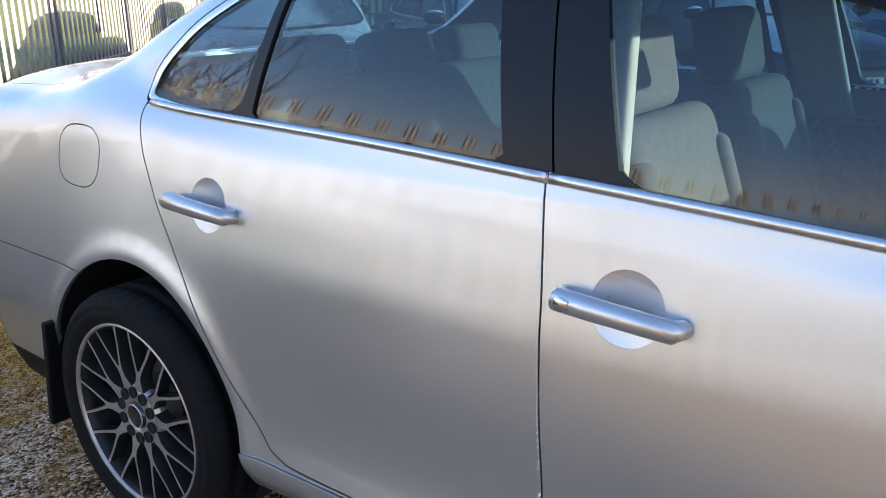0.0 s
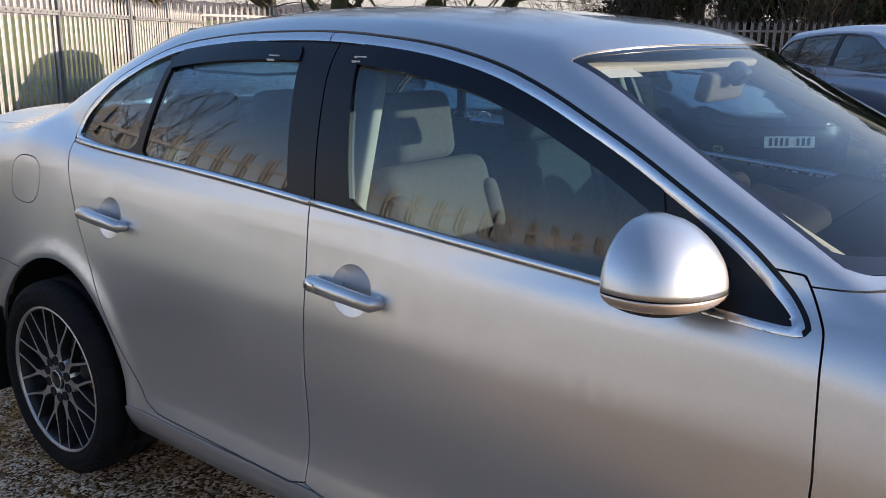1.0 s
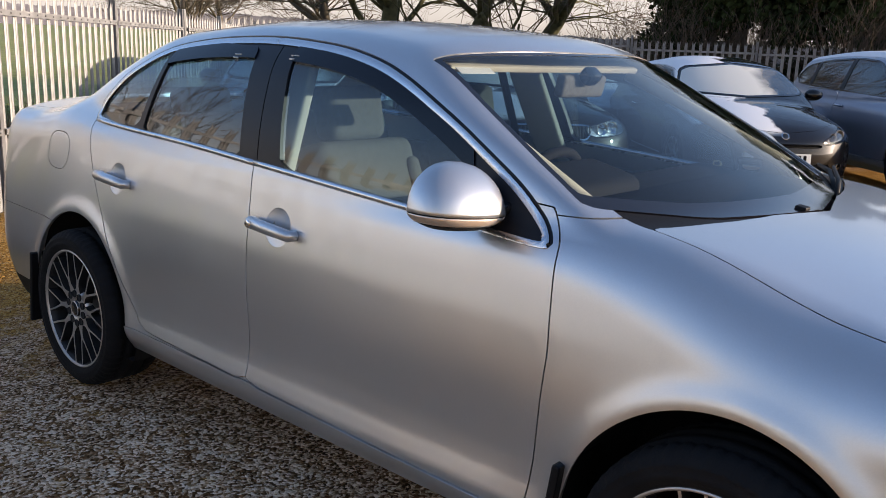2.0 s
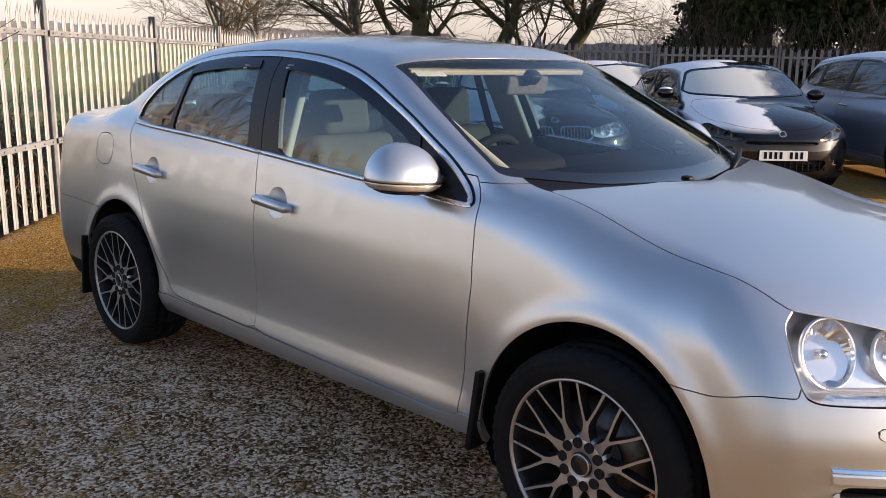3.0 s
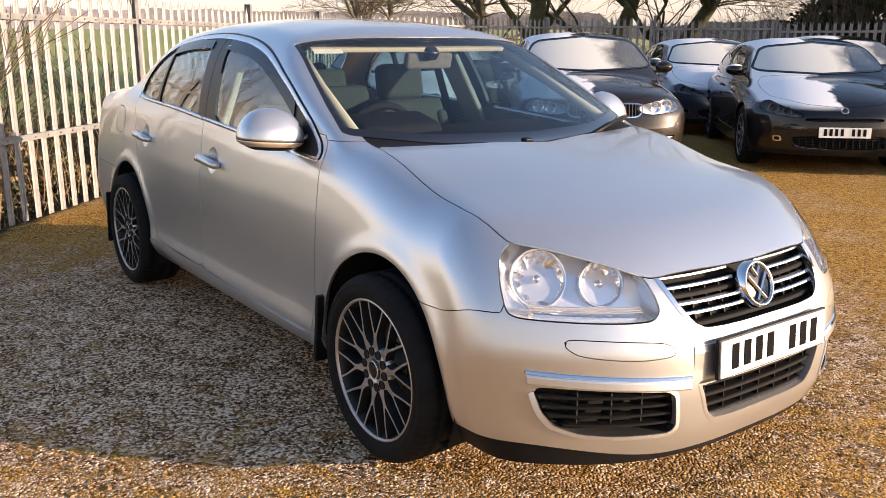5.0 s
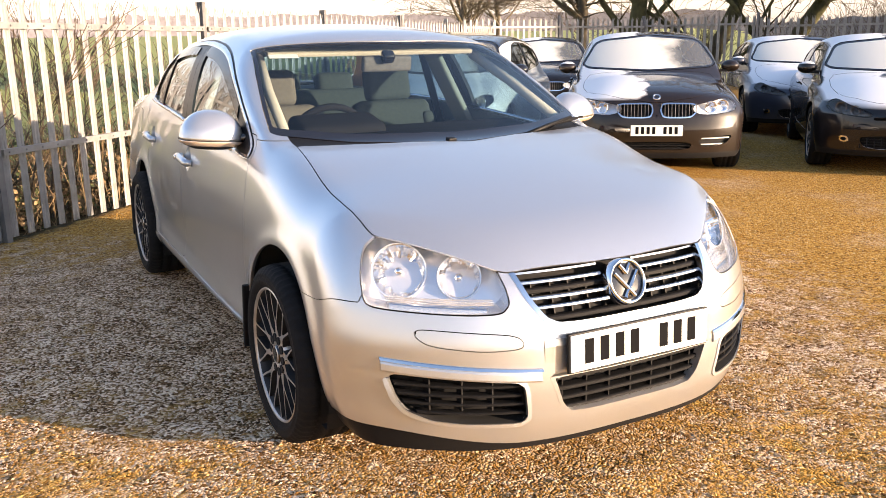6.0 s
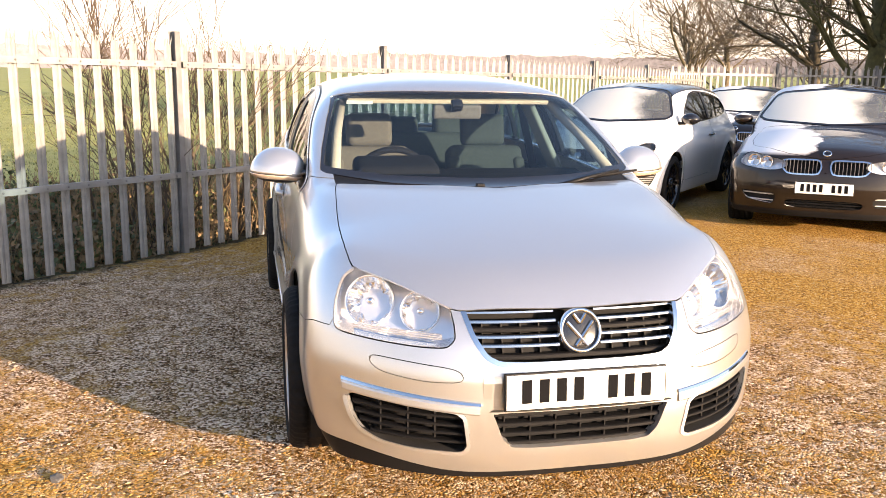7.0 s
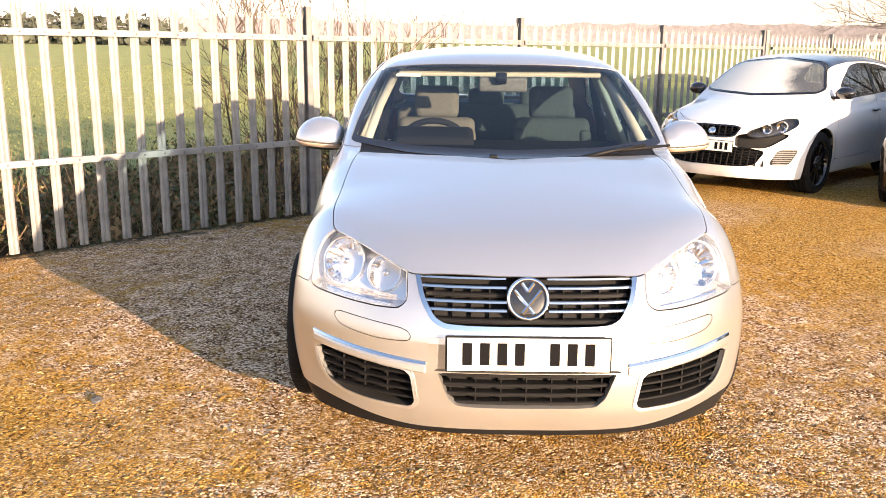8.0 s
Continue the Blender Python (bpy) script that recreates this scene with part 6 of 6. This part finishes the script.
parked_car(on_ground(-4.52, 5.77, -37.4), estate, "dark brown estate car with frost on screen and bonnet")

hatch = dict(half_base=1.235, front=2.04, rear=-2.02, half_width=0.85, belt=0.97, lean=0.11, bow=0.28,
             top=[(-2.1, 1.0), (-1.0, 1.03), (0.7, 1.0), (1.1, 0.975), (1.45, 0.91), (1.75, 0.82), (1.95, 0.73), (2.05, 0.66)],
             roof=[(-2.0, 1.33), (-1.4, 1.40), (-0.6, 1.445), (-0.1, 1.44), (0.3, 1.40), (0.7, 1.33)], ws=(1.18, 1.70), rs=(-1.98, 0.75),
             windows=[(0.68, 0.95), (-1.45, 1.03), (-1.62, 1.13), (-1.45, 1.25), (-0.9, 1.325), (-0.3, 1.345), (0.05, 1.31), (0.42, 1.15)], pillars=(-0.45,),
             doors=((-0.42, 0.84),), lamp=[(0.645, 0.795), (0.62, 0.725), (0.43, 0.640), (0.20, 0.598), (0.11, 0.62), (0.13, 0.672), (0.30, 0.735), (0.52, 0.805)],
             reflectors=((0.62, 0.715, 0.050), (0.51, 0.69, 0.042)), paint=WHITE, lamp_back=STEEL, mirror=GLOSS_BLACK, handle=GLOSS_BLACK, badge=0.655, badge_mat=CHROME, plate=0.505,
             roof_paint=RIME_BLACK, lip=WHITE, wheel_mats=BLACK_WHEEL, side_glass=DARK_GLASS,
             grilles=[dict(outline=[(-0.30, 0.715), (-0.25, 0.59), (0.25, 0.59), (0.30, 0.715)], bars=5, uprights=9, rim=GLOSS_BLACK, label="black mesh upper grille"),
                      dict(outline=[(-0.57, 0.505), (-0.45, 0.305), (0.45, 0.305), (0.57, 0.505)], bars=7, uprights=17, label="black mesh lower grille"),
                      dict(outline=[(0.26, 0.63), (0.27, 0.50), (0.56, 0.50), (0.74, 0.645), (0.50, 0.665)], pair=True, label="gloss black wedge under the lamp"),
                      dict(outline=[(0.655, 0.50), (0.575, 0.335), (0.735, 0.335), (0.80, 0.50)], pair=True, bars=8, bar_mat=GALV_DARK, label="grey slatted fog lamp pod")])
parked_car(on_ground(-5.72, 3.88, -44), hatch, "white two-door hatchback with black roof and frosted windscreen")

coupe = dict(half_base=1.289, front=2.13, rear=-2.12, half_width=0.905, belt=0.97, lean=0.13, bow=0.24,
             top=[(-2.2, 1.0), (-1.0, 1.02), (0.7, 1.0), (1.1, 0.965), (1.5, 0.895), (1.8, 0.81), (2.0, 0.72), (2.14, 0.63)],
             roof=[(-2.1, 1.27), (-1.4, 1.35), (-0.6, 1.40), (-0.1, 1.40), (0.3, 1.37), (0.7, 1.31)], ws=(1.12, 1.85), rs=(-2.05, 1.0),
             windows=[(0.62, 0.96), (-1.45, 1.03), (-1.6, 1.10), (-1.4, 1.20), (-0.9, 1.28), (-0.3, 1.31), (0.02, 1.275), (0.35, 1.14)], pillars=(-0.5,),
             doors=((-0.48, 0.88),), lamp=[(0.645, 0.73), (0.64, 0.66), (0.45, 0.605), (0.18, 0.575), (0.12, 0.60), (0.20, 0.64), (0.45, 0.715), (0.57, 0.75)],
             reflectors=((0.66, 0.665, 0.05), (0.54, 0.64, 0.045)), paint=NIGHT, lamp_back=STEEL, reflector=STEEL, badge=0.66, badge_mat=GLOSS_BLACK, plate=0.44,
             grilles=[dict(outline=[(-0.40, 0.585), (-0.38, 0.545), (0.38, 0.545), (0.40, 0.585)], bars=2, label="narrow black upper grille"),
                      dict(outline=[(-0.52, 0.40), (-0.44, 0.265), (0.44, 0.265), (0.52, 0.40)], bars=5, uprights=16, label="black honeycomb lower grille"),
                      dict(outline=[(0.60, 0.39), (0.58, 0.33), (0.66, 0.33), (0.68, 0.39)], pair=True, rim=CHROME, rim_w=0.012, label="round fog lamp recess")])
parked_car(on_ground(-2.78, 7.94, -45.2), coupe, "black coupe with frost over the bonnet and windscreen")

tall = dict(half_base=1.324, front=2.19, rear=-2.18, half_width=0.91, belt=1.04, lean=0.12, bow=0.28,
            top=[(-2.2, 1.06), (-1.0, 1.10), (0.7, 1.08), (1.2, 1.05), (1.6, 0.97), (1.9, 0.86), (2.1, 0.75), (2.2, 0.66)],
            roof=[(-2.1, 1.46), (-1.4, 1.53), (-0.6, 1.575), (0.0, 1.57), (0.4, 1.53), (0.9, 1.45)], ws=(1.50, 1.75), rs=(-2.12, 0.6),
            windows=[(1.05, 1.02), (-1.6, 1.10), (-1.78, 1.2), (-1.6, 1.36), (-1.1, 1.44), (-0.3, 1.475), (0.2, 1.44), (0.62, 1.27)], pillars=(-0.3, -1.2),
            doors=((-0.3, 1.0), (-1.2, -0.31)), lamp=[(0.62, 0.82), (0.61, 0.76), (0.42, 0.70), (0.25, 0.68), (0.33, 0.75), (0.5, 0.83)],
            reflectors=((0.62, 0.755, 0.05),), paint=SLATE, trim=GLOSS_BLACK, badge=0.72, badge_mat=GLOSS_BLACK, plate=0.46,
            grilles=[dict(outline=[(-0.5, 0.42), (-0.42, 0.27), (0.42, 0.27), (0.5, 0.42)], bars=4, label="black lower grille")], spoke_count=12)
parked_car(on_ground(-0.90, 9.55, -45), tall, "slate blue people carrier with frosted windscreen")
behind = dict(estate, paint=NIGHT, plated=False)
parked_car(on_ground(-9.75, 7.9, -36), behind, "black estate car with frosted windscreen")
pale = dict(coupe, paint=ICE, plated=False)
parked_car(on_ground(-5.8, 9.95, -40), pale, "dark blue coupe with frost on bonnet and windscreen")
pale2 = dict(hatch, paint=NIGHT, roof_paint=NIGHT, lip=BLACK, plated=False)
parked_car(on_ground(-4.2, 11.2, -42), pale2, "dark hatchback with frosted windscreen")


# ---- trees, shrubs and the distance ----
def grow(bm, rnd, start, way, length, radius, depth, spread=0.55, sides=6, droop=0.0, twigs=None, least=0.004):
    """A branch that bends, tapers and forks; its finest shoots go into twigs."""
    steps = 4 if depth > 1 else 3
    pts, d, q = [start.copy()], way.normalized(), start.copy()
    for _ in range(steps):
        d = (d + Vector((rnd.uniform(-1, 1), rnd.uniform(-1, 1), rnd.uniform(-0.7, 0.9) - droop)) * 0.20).normalized()
        q = q + d * length / steps
        pts.append(q.copy())
    radii = [max(least, radius * (1 - 0.45 * i / steps)) for i in range(steps + 1)]
    target = twigs if (twigs is not None and depth <= 1) else bm
    tube(target, pts, radii, sides if depth > 2 else (4 if depth > 1 else 3))
    if depth <= 0:
        return
    for k in range(rnd.randint(2, 4) if depth > 1 else rnd.randint(3, 5)):
        i = rnd.randint(1, steps)
        side = Vector((rnd.uniform(-1, 1), rnd.uniform(-1, 1), rnd.uniform(-0.5, 0.9)))
        grow(bm, rnd, pts[i], d + side * spread * 1.5, length * rnd.uniform(0.55, 0.8), radii[i] * rnd.uniform(0.45, 0.68), depth - 1, spread, sides, droop, twigs, least)


def bare_tree(x, y, height, radius, seed, label, lean=(0, 0), depth=5, mat=BARK, droop=0.05):
    rnd = random.Random(seed)
    z = float(ground_z(np.array(x), np.array(y))) - 0.05
    tree = thing("tree", pose(x, y, z), label, "tree", "bare trees beyond the fence")
    bm, tw = bmesh.new(), bmesh.new()
    top = Vector((lean[0], lean[1], height * 0.30))
    trunk = [Vector((0, 0, 0)), top * 0.3 + Vector((rnd.uniform(-0.1, 0.1), 0, 0)), top * 0.65 + Vector((rnd.uniform(-0.15, 0.15), rnd.uniform(-0.1, 0.1), 0)), top]
    tube(bm, trunk, [radius * 1.25, radius, radius * 0.85, radius * 0.7], 9)
    limbs = bmesh.new()
    for k in range(8):
        a = rnd.uniform(0, 6.28)
        base = trunk[rnd.choice((1, 2, 2, 3, 3))]
        grow(limbs, rnd, base, Vector((math.cos(a) * 0.8, math.sin(a) * 0.8, rnd.uniform(0.25, 1.2))), height * rnd.uniform(0.24, 0.36), radius * rnd.uniform(0.25, 0.45), depth - 1, 0.5, 6, droop, tw, 0.008)
    # thin hanging shoots all through the crown
    for k in range(14):
        a = rnd.uniform(0, 6.28)
        base = trunk[2] + (trunk[3] - trunk[2]) * rnd.uniform(0.0, 1.0)
        grow(limbs, rnd, base, Vector((math.cos(a), math.sin(a), rnd.uniform(0.0, 0.9))), height * rnd.uniform(0.14, 0.26), radius * rnd.uniform(0.10, 0.17), 3, 0.62, 5, 0.25, tw, 0.007)
    part("trunk", bm, mat, tree, "rough trunk", True)
    part("branchwork", limbs, mat, tree, "bare limbs", True)
    tagged(part("twig_mass", tw, TWIG, tree, "fine bare twigs"), kind="stuff")
    return tree


def shrub(x, y, height, stems, seed, label, mat=TWIG, spread=0.35, depth=3, thick=0.014):
    rnd = random.Random(seed)
    z = float(ground_z(np.array(x), np.array(y))) - 0.03
    s = thing("shrub", pose(x, y, z), label, "shrub", "shrubs behind the fence")
    bm = bmesh.new()
    for k in range(stems):
        st = Vector((rnd.uniform(-0.35, 0.35), rnd.uniform(-0.35, 0.35), 0))
        grow(bm, rnd, st, Vector((rnd.uniform(-spread, spread), rnd.uniform(-spread, spread), 1)), height * rnd.uniform(0.35, 0.55), thick * rnd.uniform(0.6, 1.1), depth, 0.38, 4, 0.0, None, 0.0035)
    tagged(part("brushwood", bm, mat, s, "bare branching stems"), kind="stuff")
    return s


def leaf_mass(name, label, category, where, count, seed, mat, size, group=""):
    """A crown or bank of many small leaves inside a set of lumps (x, y, z, rx, ry, rz)."""
    rnd = np.random.RandomState(seed)
    n_l = len(where)
    w = np.array([q[3] * q[4] * q[5] for q in where]) ** 0.67
    idx = rnd.choice(n_l, count, p=w / w.sum())
    d = rnd.normal(size=(count, 3))
    d /= np.linalg.norm(d, axis=1)[:, None]
    r = rnd.uniform(0.55, 1.08, count)[:, None] * (1 + 0.18 * np.sin(d[:, :1] * 7 + idx[:, None]) + 0.15 * np.sin(d[:, 2:] * 9))
    arr = np.array(where)
    c = arr[idx, :3] + d * arr[idx, 3:] * r
    a = rnd.normal(size=(count, 3))
    a /= np.linalg.norm(a, axis=1)[:, None]
    b = np.cross(a, d + 0.3 * rnd.normal(size=(count, 3)))
    b /= np.linalg.norm(b, axis=1)[:, None] + 1e-6
    s = size * rnd.uniform(0.6, 1.4, count)[:, None]
    V = np.stack((c + a * s, c + b * s * 0.6, c - a * s * 0.8, c - b * s * 0.6), 1).reshape(-1, 3)
    F = np.arange(count * 4).reshape(-1, 4)
    me = bpy.data.meshes.new(name)
    me.from_pydata(V.tolist(), [], F.tolist())
    me.materials.append(mat)
    return me


def evergreen(x, y, height, width, seed, label):
    rnd = random.Random(seed)
    z = float(ground_z(np.array(x), np.array(y)))
    tree = thing("tree", pose(x, y, z), label, "tree", "ivy-clad trees")
    bm = bmesh.new()
    tube(bm, [(0, 0, 0), (0.1, 0, height * 0.4), (0, 0.1, height * 0.9)], [0.35, 0.28, 0.1], 8)
    for k in range(6):
        grow(bm, rnd, Vector((0, 0, height * rnd.uniform(0.3, 0.7))), Vector((rnd.uniform(-1, 1), rnd.uniform(-1, 1), 0.7)), height * 0.3, 0.10, 2, 0.5, 5)
    part("trunk", bm, BARK, tree, "dark trunk")
    lumps = []
    for k in range(34):
        a, h = rnd.uniform(0, 6.28), rnd.uniform(0.0, 1.0)
        rr = width * 0.5 * (1 - 0.45 * abs(h - 0.45)) * rnd.uniform(0.4, 1.0)
        q = rnd.uniform(0.5, 1.1)
        lumps.append((rr * math.cos(a), rr * math.sin(a), h * height, q, q, q * 0.9))
    me = leaf_mass("crown", "", "", lumps, 36000, seed, IVY, 0.100)
    cr = new("crown", me)
    cr.parent = tree
    tagged(cr, "dense dark ivy leaves", kind="stuff")
    return tree


# big old trees beyond the corner of the yard, slender ones past the gate
for k, (along_s, high) in enumerate(((1.2, 2.3), (3.4, 2.0), (5.8, 2.5), (8.4, 2.1), (11.0, 2.3))):
    spot = CORNER + FAR_D * along_s + Vector((-0.481, 0.877, 0)) * (1.1 + 0.3 * (k % 2))
    shrub(spot.x, spot.y, high, 26, 60 + k, "bare tangled shrub behind the back fence", TWIG, 0.55, 3, 0.018)
bare_tree(-17.2, 16.3, 13, 0.27, 5, "large bare tree with thick mossy trunk", (0.6, -0.3), 5, BARK_MOSS)
bare_tree(-16.3, 18.4, 12, 0.24, 8, "large bare tree with leaning limbs", (1.2, 0.6), 5, BARK_MOSS)
bare_tree(-15.0, 19.8, 12, 0.25, 21, "large bare tree with crooked limbs", (1.9, 0.8), 5, BARK_MOSS)
bare_tree(-20.5, 17.0, 11, 0.2, 33, "bare tree with many fine twigs", (-0.5, 0.2), 5, BARK)
bare_tree(-30.5, 17.6, 11, 0.17, 13, "slender bare tree past the gate", (0.1, 0.3), 5, BARK)
bare_tree(-31.5, 20.3, 11, 0.15, 17, "slender bare tree past the gate", (-0.3, 0.1), 5, BARK)
for k, (x, y, h, w) in enumerate(((-8.6, 21.7, 6.5, 4.4), (-5.4, 23.1, 6.0, 4.6), (-2.0, 24.7, 6.2, 4.8), (1.8, 26.5, 6.0, 4.8))):
    evergreen(x, y, h, w, 40 + k, "dark evergreen tree covered in ivy")
for k, (x, y) in enumerate(((-7.4, 19.8), (-5.4, 20.6), (-3.6, 21.6), (-8.9, 19.4))):
    shrub(x, y, 3.4, 22, 60 + k, "brown leafless thicket behind the fence", TWIG, 0.55, 3, 0.02)

# scrub along the near fence
for k, (s, back, h, n) in enumerate(((0.1, 0.9, 3.0, 7), (0.8, 1.2, 3.2, 7), (1.6, 1.0, 2.4, 5), (2.6, 1.3, 2.0, 6), (4.3, 1.2, 1.8, 6))):
    q = FA + FD * s - FN * back
    shrub(q.x, q.y, h, n, 80 + k, "bare brown shrub behind the steel fence", TWIG, 0.5, 3, 0.016)


def scrub_bank():
    """Brambles, dead stems and leaf litter at the foot of the fence."""
    rnd = np.random.RandomState(5)
    lumps = []
    for k in range(190):
        q = FA + FD * rnd.uniform(-9.5, 8.0) - FN * rnd.uniform(0.35, 3.4)
        z = float(ground_z(np.array(q.x), np.array(q.y)))
        lumps.append((q.x, q.y, z + rnd.uniform(0.02, 0.42), rnd.uniform(0.2, 0.45), rnd.uniform(0.2, 0.45), rnd.uniform(0.15, 0.38)))
    a = new("brambles", leaf_mass("brambles", "", "", lumps, 24000, 7, LEAF, 0.030))
    tagged(a, "low green and brown brambles behind the fence", "brambles", kind="stuff")
    b = new("leaf_litter", leaf_mass("leaf_litter", "", "", [(x, y, z - 0.04, rx, ry, rz * 0.9) for x, y, z, rx, ry, rz in lumps], 44000, 9, DRY, 0.032))
    tagged(b, "dead brown leaves under the fence", "leaf litter", kind="stuff")
    bm = bmesh.new()
    r2 = random.Random(4)
    for k in range(2200):
        q = FA + FD * r2.uniform(-9.5, 8.0) - FN * r2.uniform(0.2, 3.2)
        z = float(ground_z(np.array(q.x), np.array(q.y)))
        h = r2.uniform(0.25, 1.0)
        t = Vector((r2.uniform(-0.3, 0.3), r2.uniform(-0.3, 0.3), h))
        p0 = Vector((q.x, q.y, z))
        tube(bm, [p0, p0 + t * 0.55, p0 + t + Vector((r2.uniform(-0.12, 0.12), r2.uniform(-0.12, 0.12), -0.05))], [0.005, 0.004, 0.0025], 3)
    tagged(part("dead_stems", bm, DRY, None, "dry dead stems behind the fence"), category="dead stems", kind="stuff")


def far_woods():
    """Winter woods and hedges round the horizon, paled by haze in their colour: ragged bands, far behind everything."""
    rnd = np.random.RandomState(2)
    for nm, r, low, high, mat, lab in (("woods_near", 330, 2.2, 4.6, HAZED_WOOD, "winter woods on the horizon with haze in their colour"), ("woods_far", 520, 9.0, 13.0, HAZED_WOOD, "distant wooded rise with haze in its colour")):
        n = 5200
        # closed all round: the unseen stretch is added to darken reflections at the horizon
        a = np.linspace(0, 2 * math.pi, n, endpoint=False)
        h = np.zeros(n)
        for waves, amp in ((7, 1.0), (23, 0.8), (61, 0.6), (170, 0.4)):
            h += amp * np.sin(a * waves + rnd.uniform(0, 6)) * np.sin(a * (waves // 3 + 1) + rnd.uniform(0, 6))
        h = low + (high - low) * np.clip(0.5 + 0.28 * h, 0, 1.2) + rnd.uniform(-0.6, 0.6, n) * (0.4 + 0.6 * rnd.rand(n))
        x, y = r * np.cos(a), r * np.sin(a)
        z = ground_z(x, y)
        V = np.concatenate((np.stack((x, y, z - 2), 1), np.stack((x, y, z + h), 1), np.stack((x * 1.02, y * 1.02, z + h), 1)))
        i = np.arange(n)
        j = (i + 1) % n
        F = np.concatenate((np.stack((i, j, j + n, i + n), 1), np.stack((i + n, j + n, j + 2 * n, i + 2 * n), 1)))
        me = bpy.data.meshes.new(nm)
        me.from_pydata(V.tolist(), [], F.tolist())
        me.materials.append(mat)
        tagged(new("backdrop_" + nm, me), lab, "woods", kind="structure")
    lumps = []
    for _ in range(50):
        a, r, h = math.radians(rnd.uniform(198, 216)), rnd.uniform(150, 190), rnd.uniform(2.0, 4.5)
        x, y = r * math.cos(a), r * math.sin(a)
        lumps.append((x, y, float(ground_z(np.array(x), np.array(y))) + h * 0.3, h * 1.5, h * 1.5, h * 0.8))
    tagged(new("far_conifers", leaf_mass("far_conifers", "", "", lumps, 9000, 3, FAR_GREEN, 0.7)), "dark conifers on the skyline", "woods", kind="stuff")


def grass_field(count=70000):
    """Upright blades of the field behind the fence, thinning out with distance."""
    rnd = np.random.RandomState(8)
    back = 4.0 + 45 * rnd.rand(count) ** 1.6
    s = rnd.uniform(-1, 1, count) * (9 + back * 0.9) + 1.0
    x = FA.x + FD.x * s - FN.x * back
    y = FA.y + FD.y * s - FN.y * back
    z = ground_z(x, y) - 0.01
    h = rnd.uniform(0.03, 0.07, count)
    w = 0.006 + 0.0008 * back
    a = rnd.uniform(0, 6.28, count)
    P = np.stack((x, y, z), -1)
    side = np.stack((np.cos(a) * w, np.sin(a) * w, 0 * a), -1)
    tip = np.stack((rnd.normal(0, 0.4, count) * h, rnd.normal(0, 0.4, count) * h, h), -1)
    V = np.stack((P - side, P + side, P + tip), 1).reshape(-1, 3)
    me = bpy.data.meshes.new("grass")
    me.from_pydata(V.tolist(), [], np.arange(count * 3).reshape(-1, 3).tolist())
    me.materials.append(GRASS)
    tagged(new("grass", me), "short green field grass in low sun", "grass", kind="stuff")


grass_field()
scrub_bank()
far_woods()
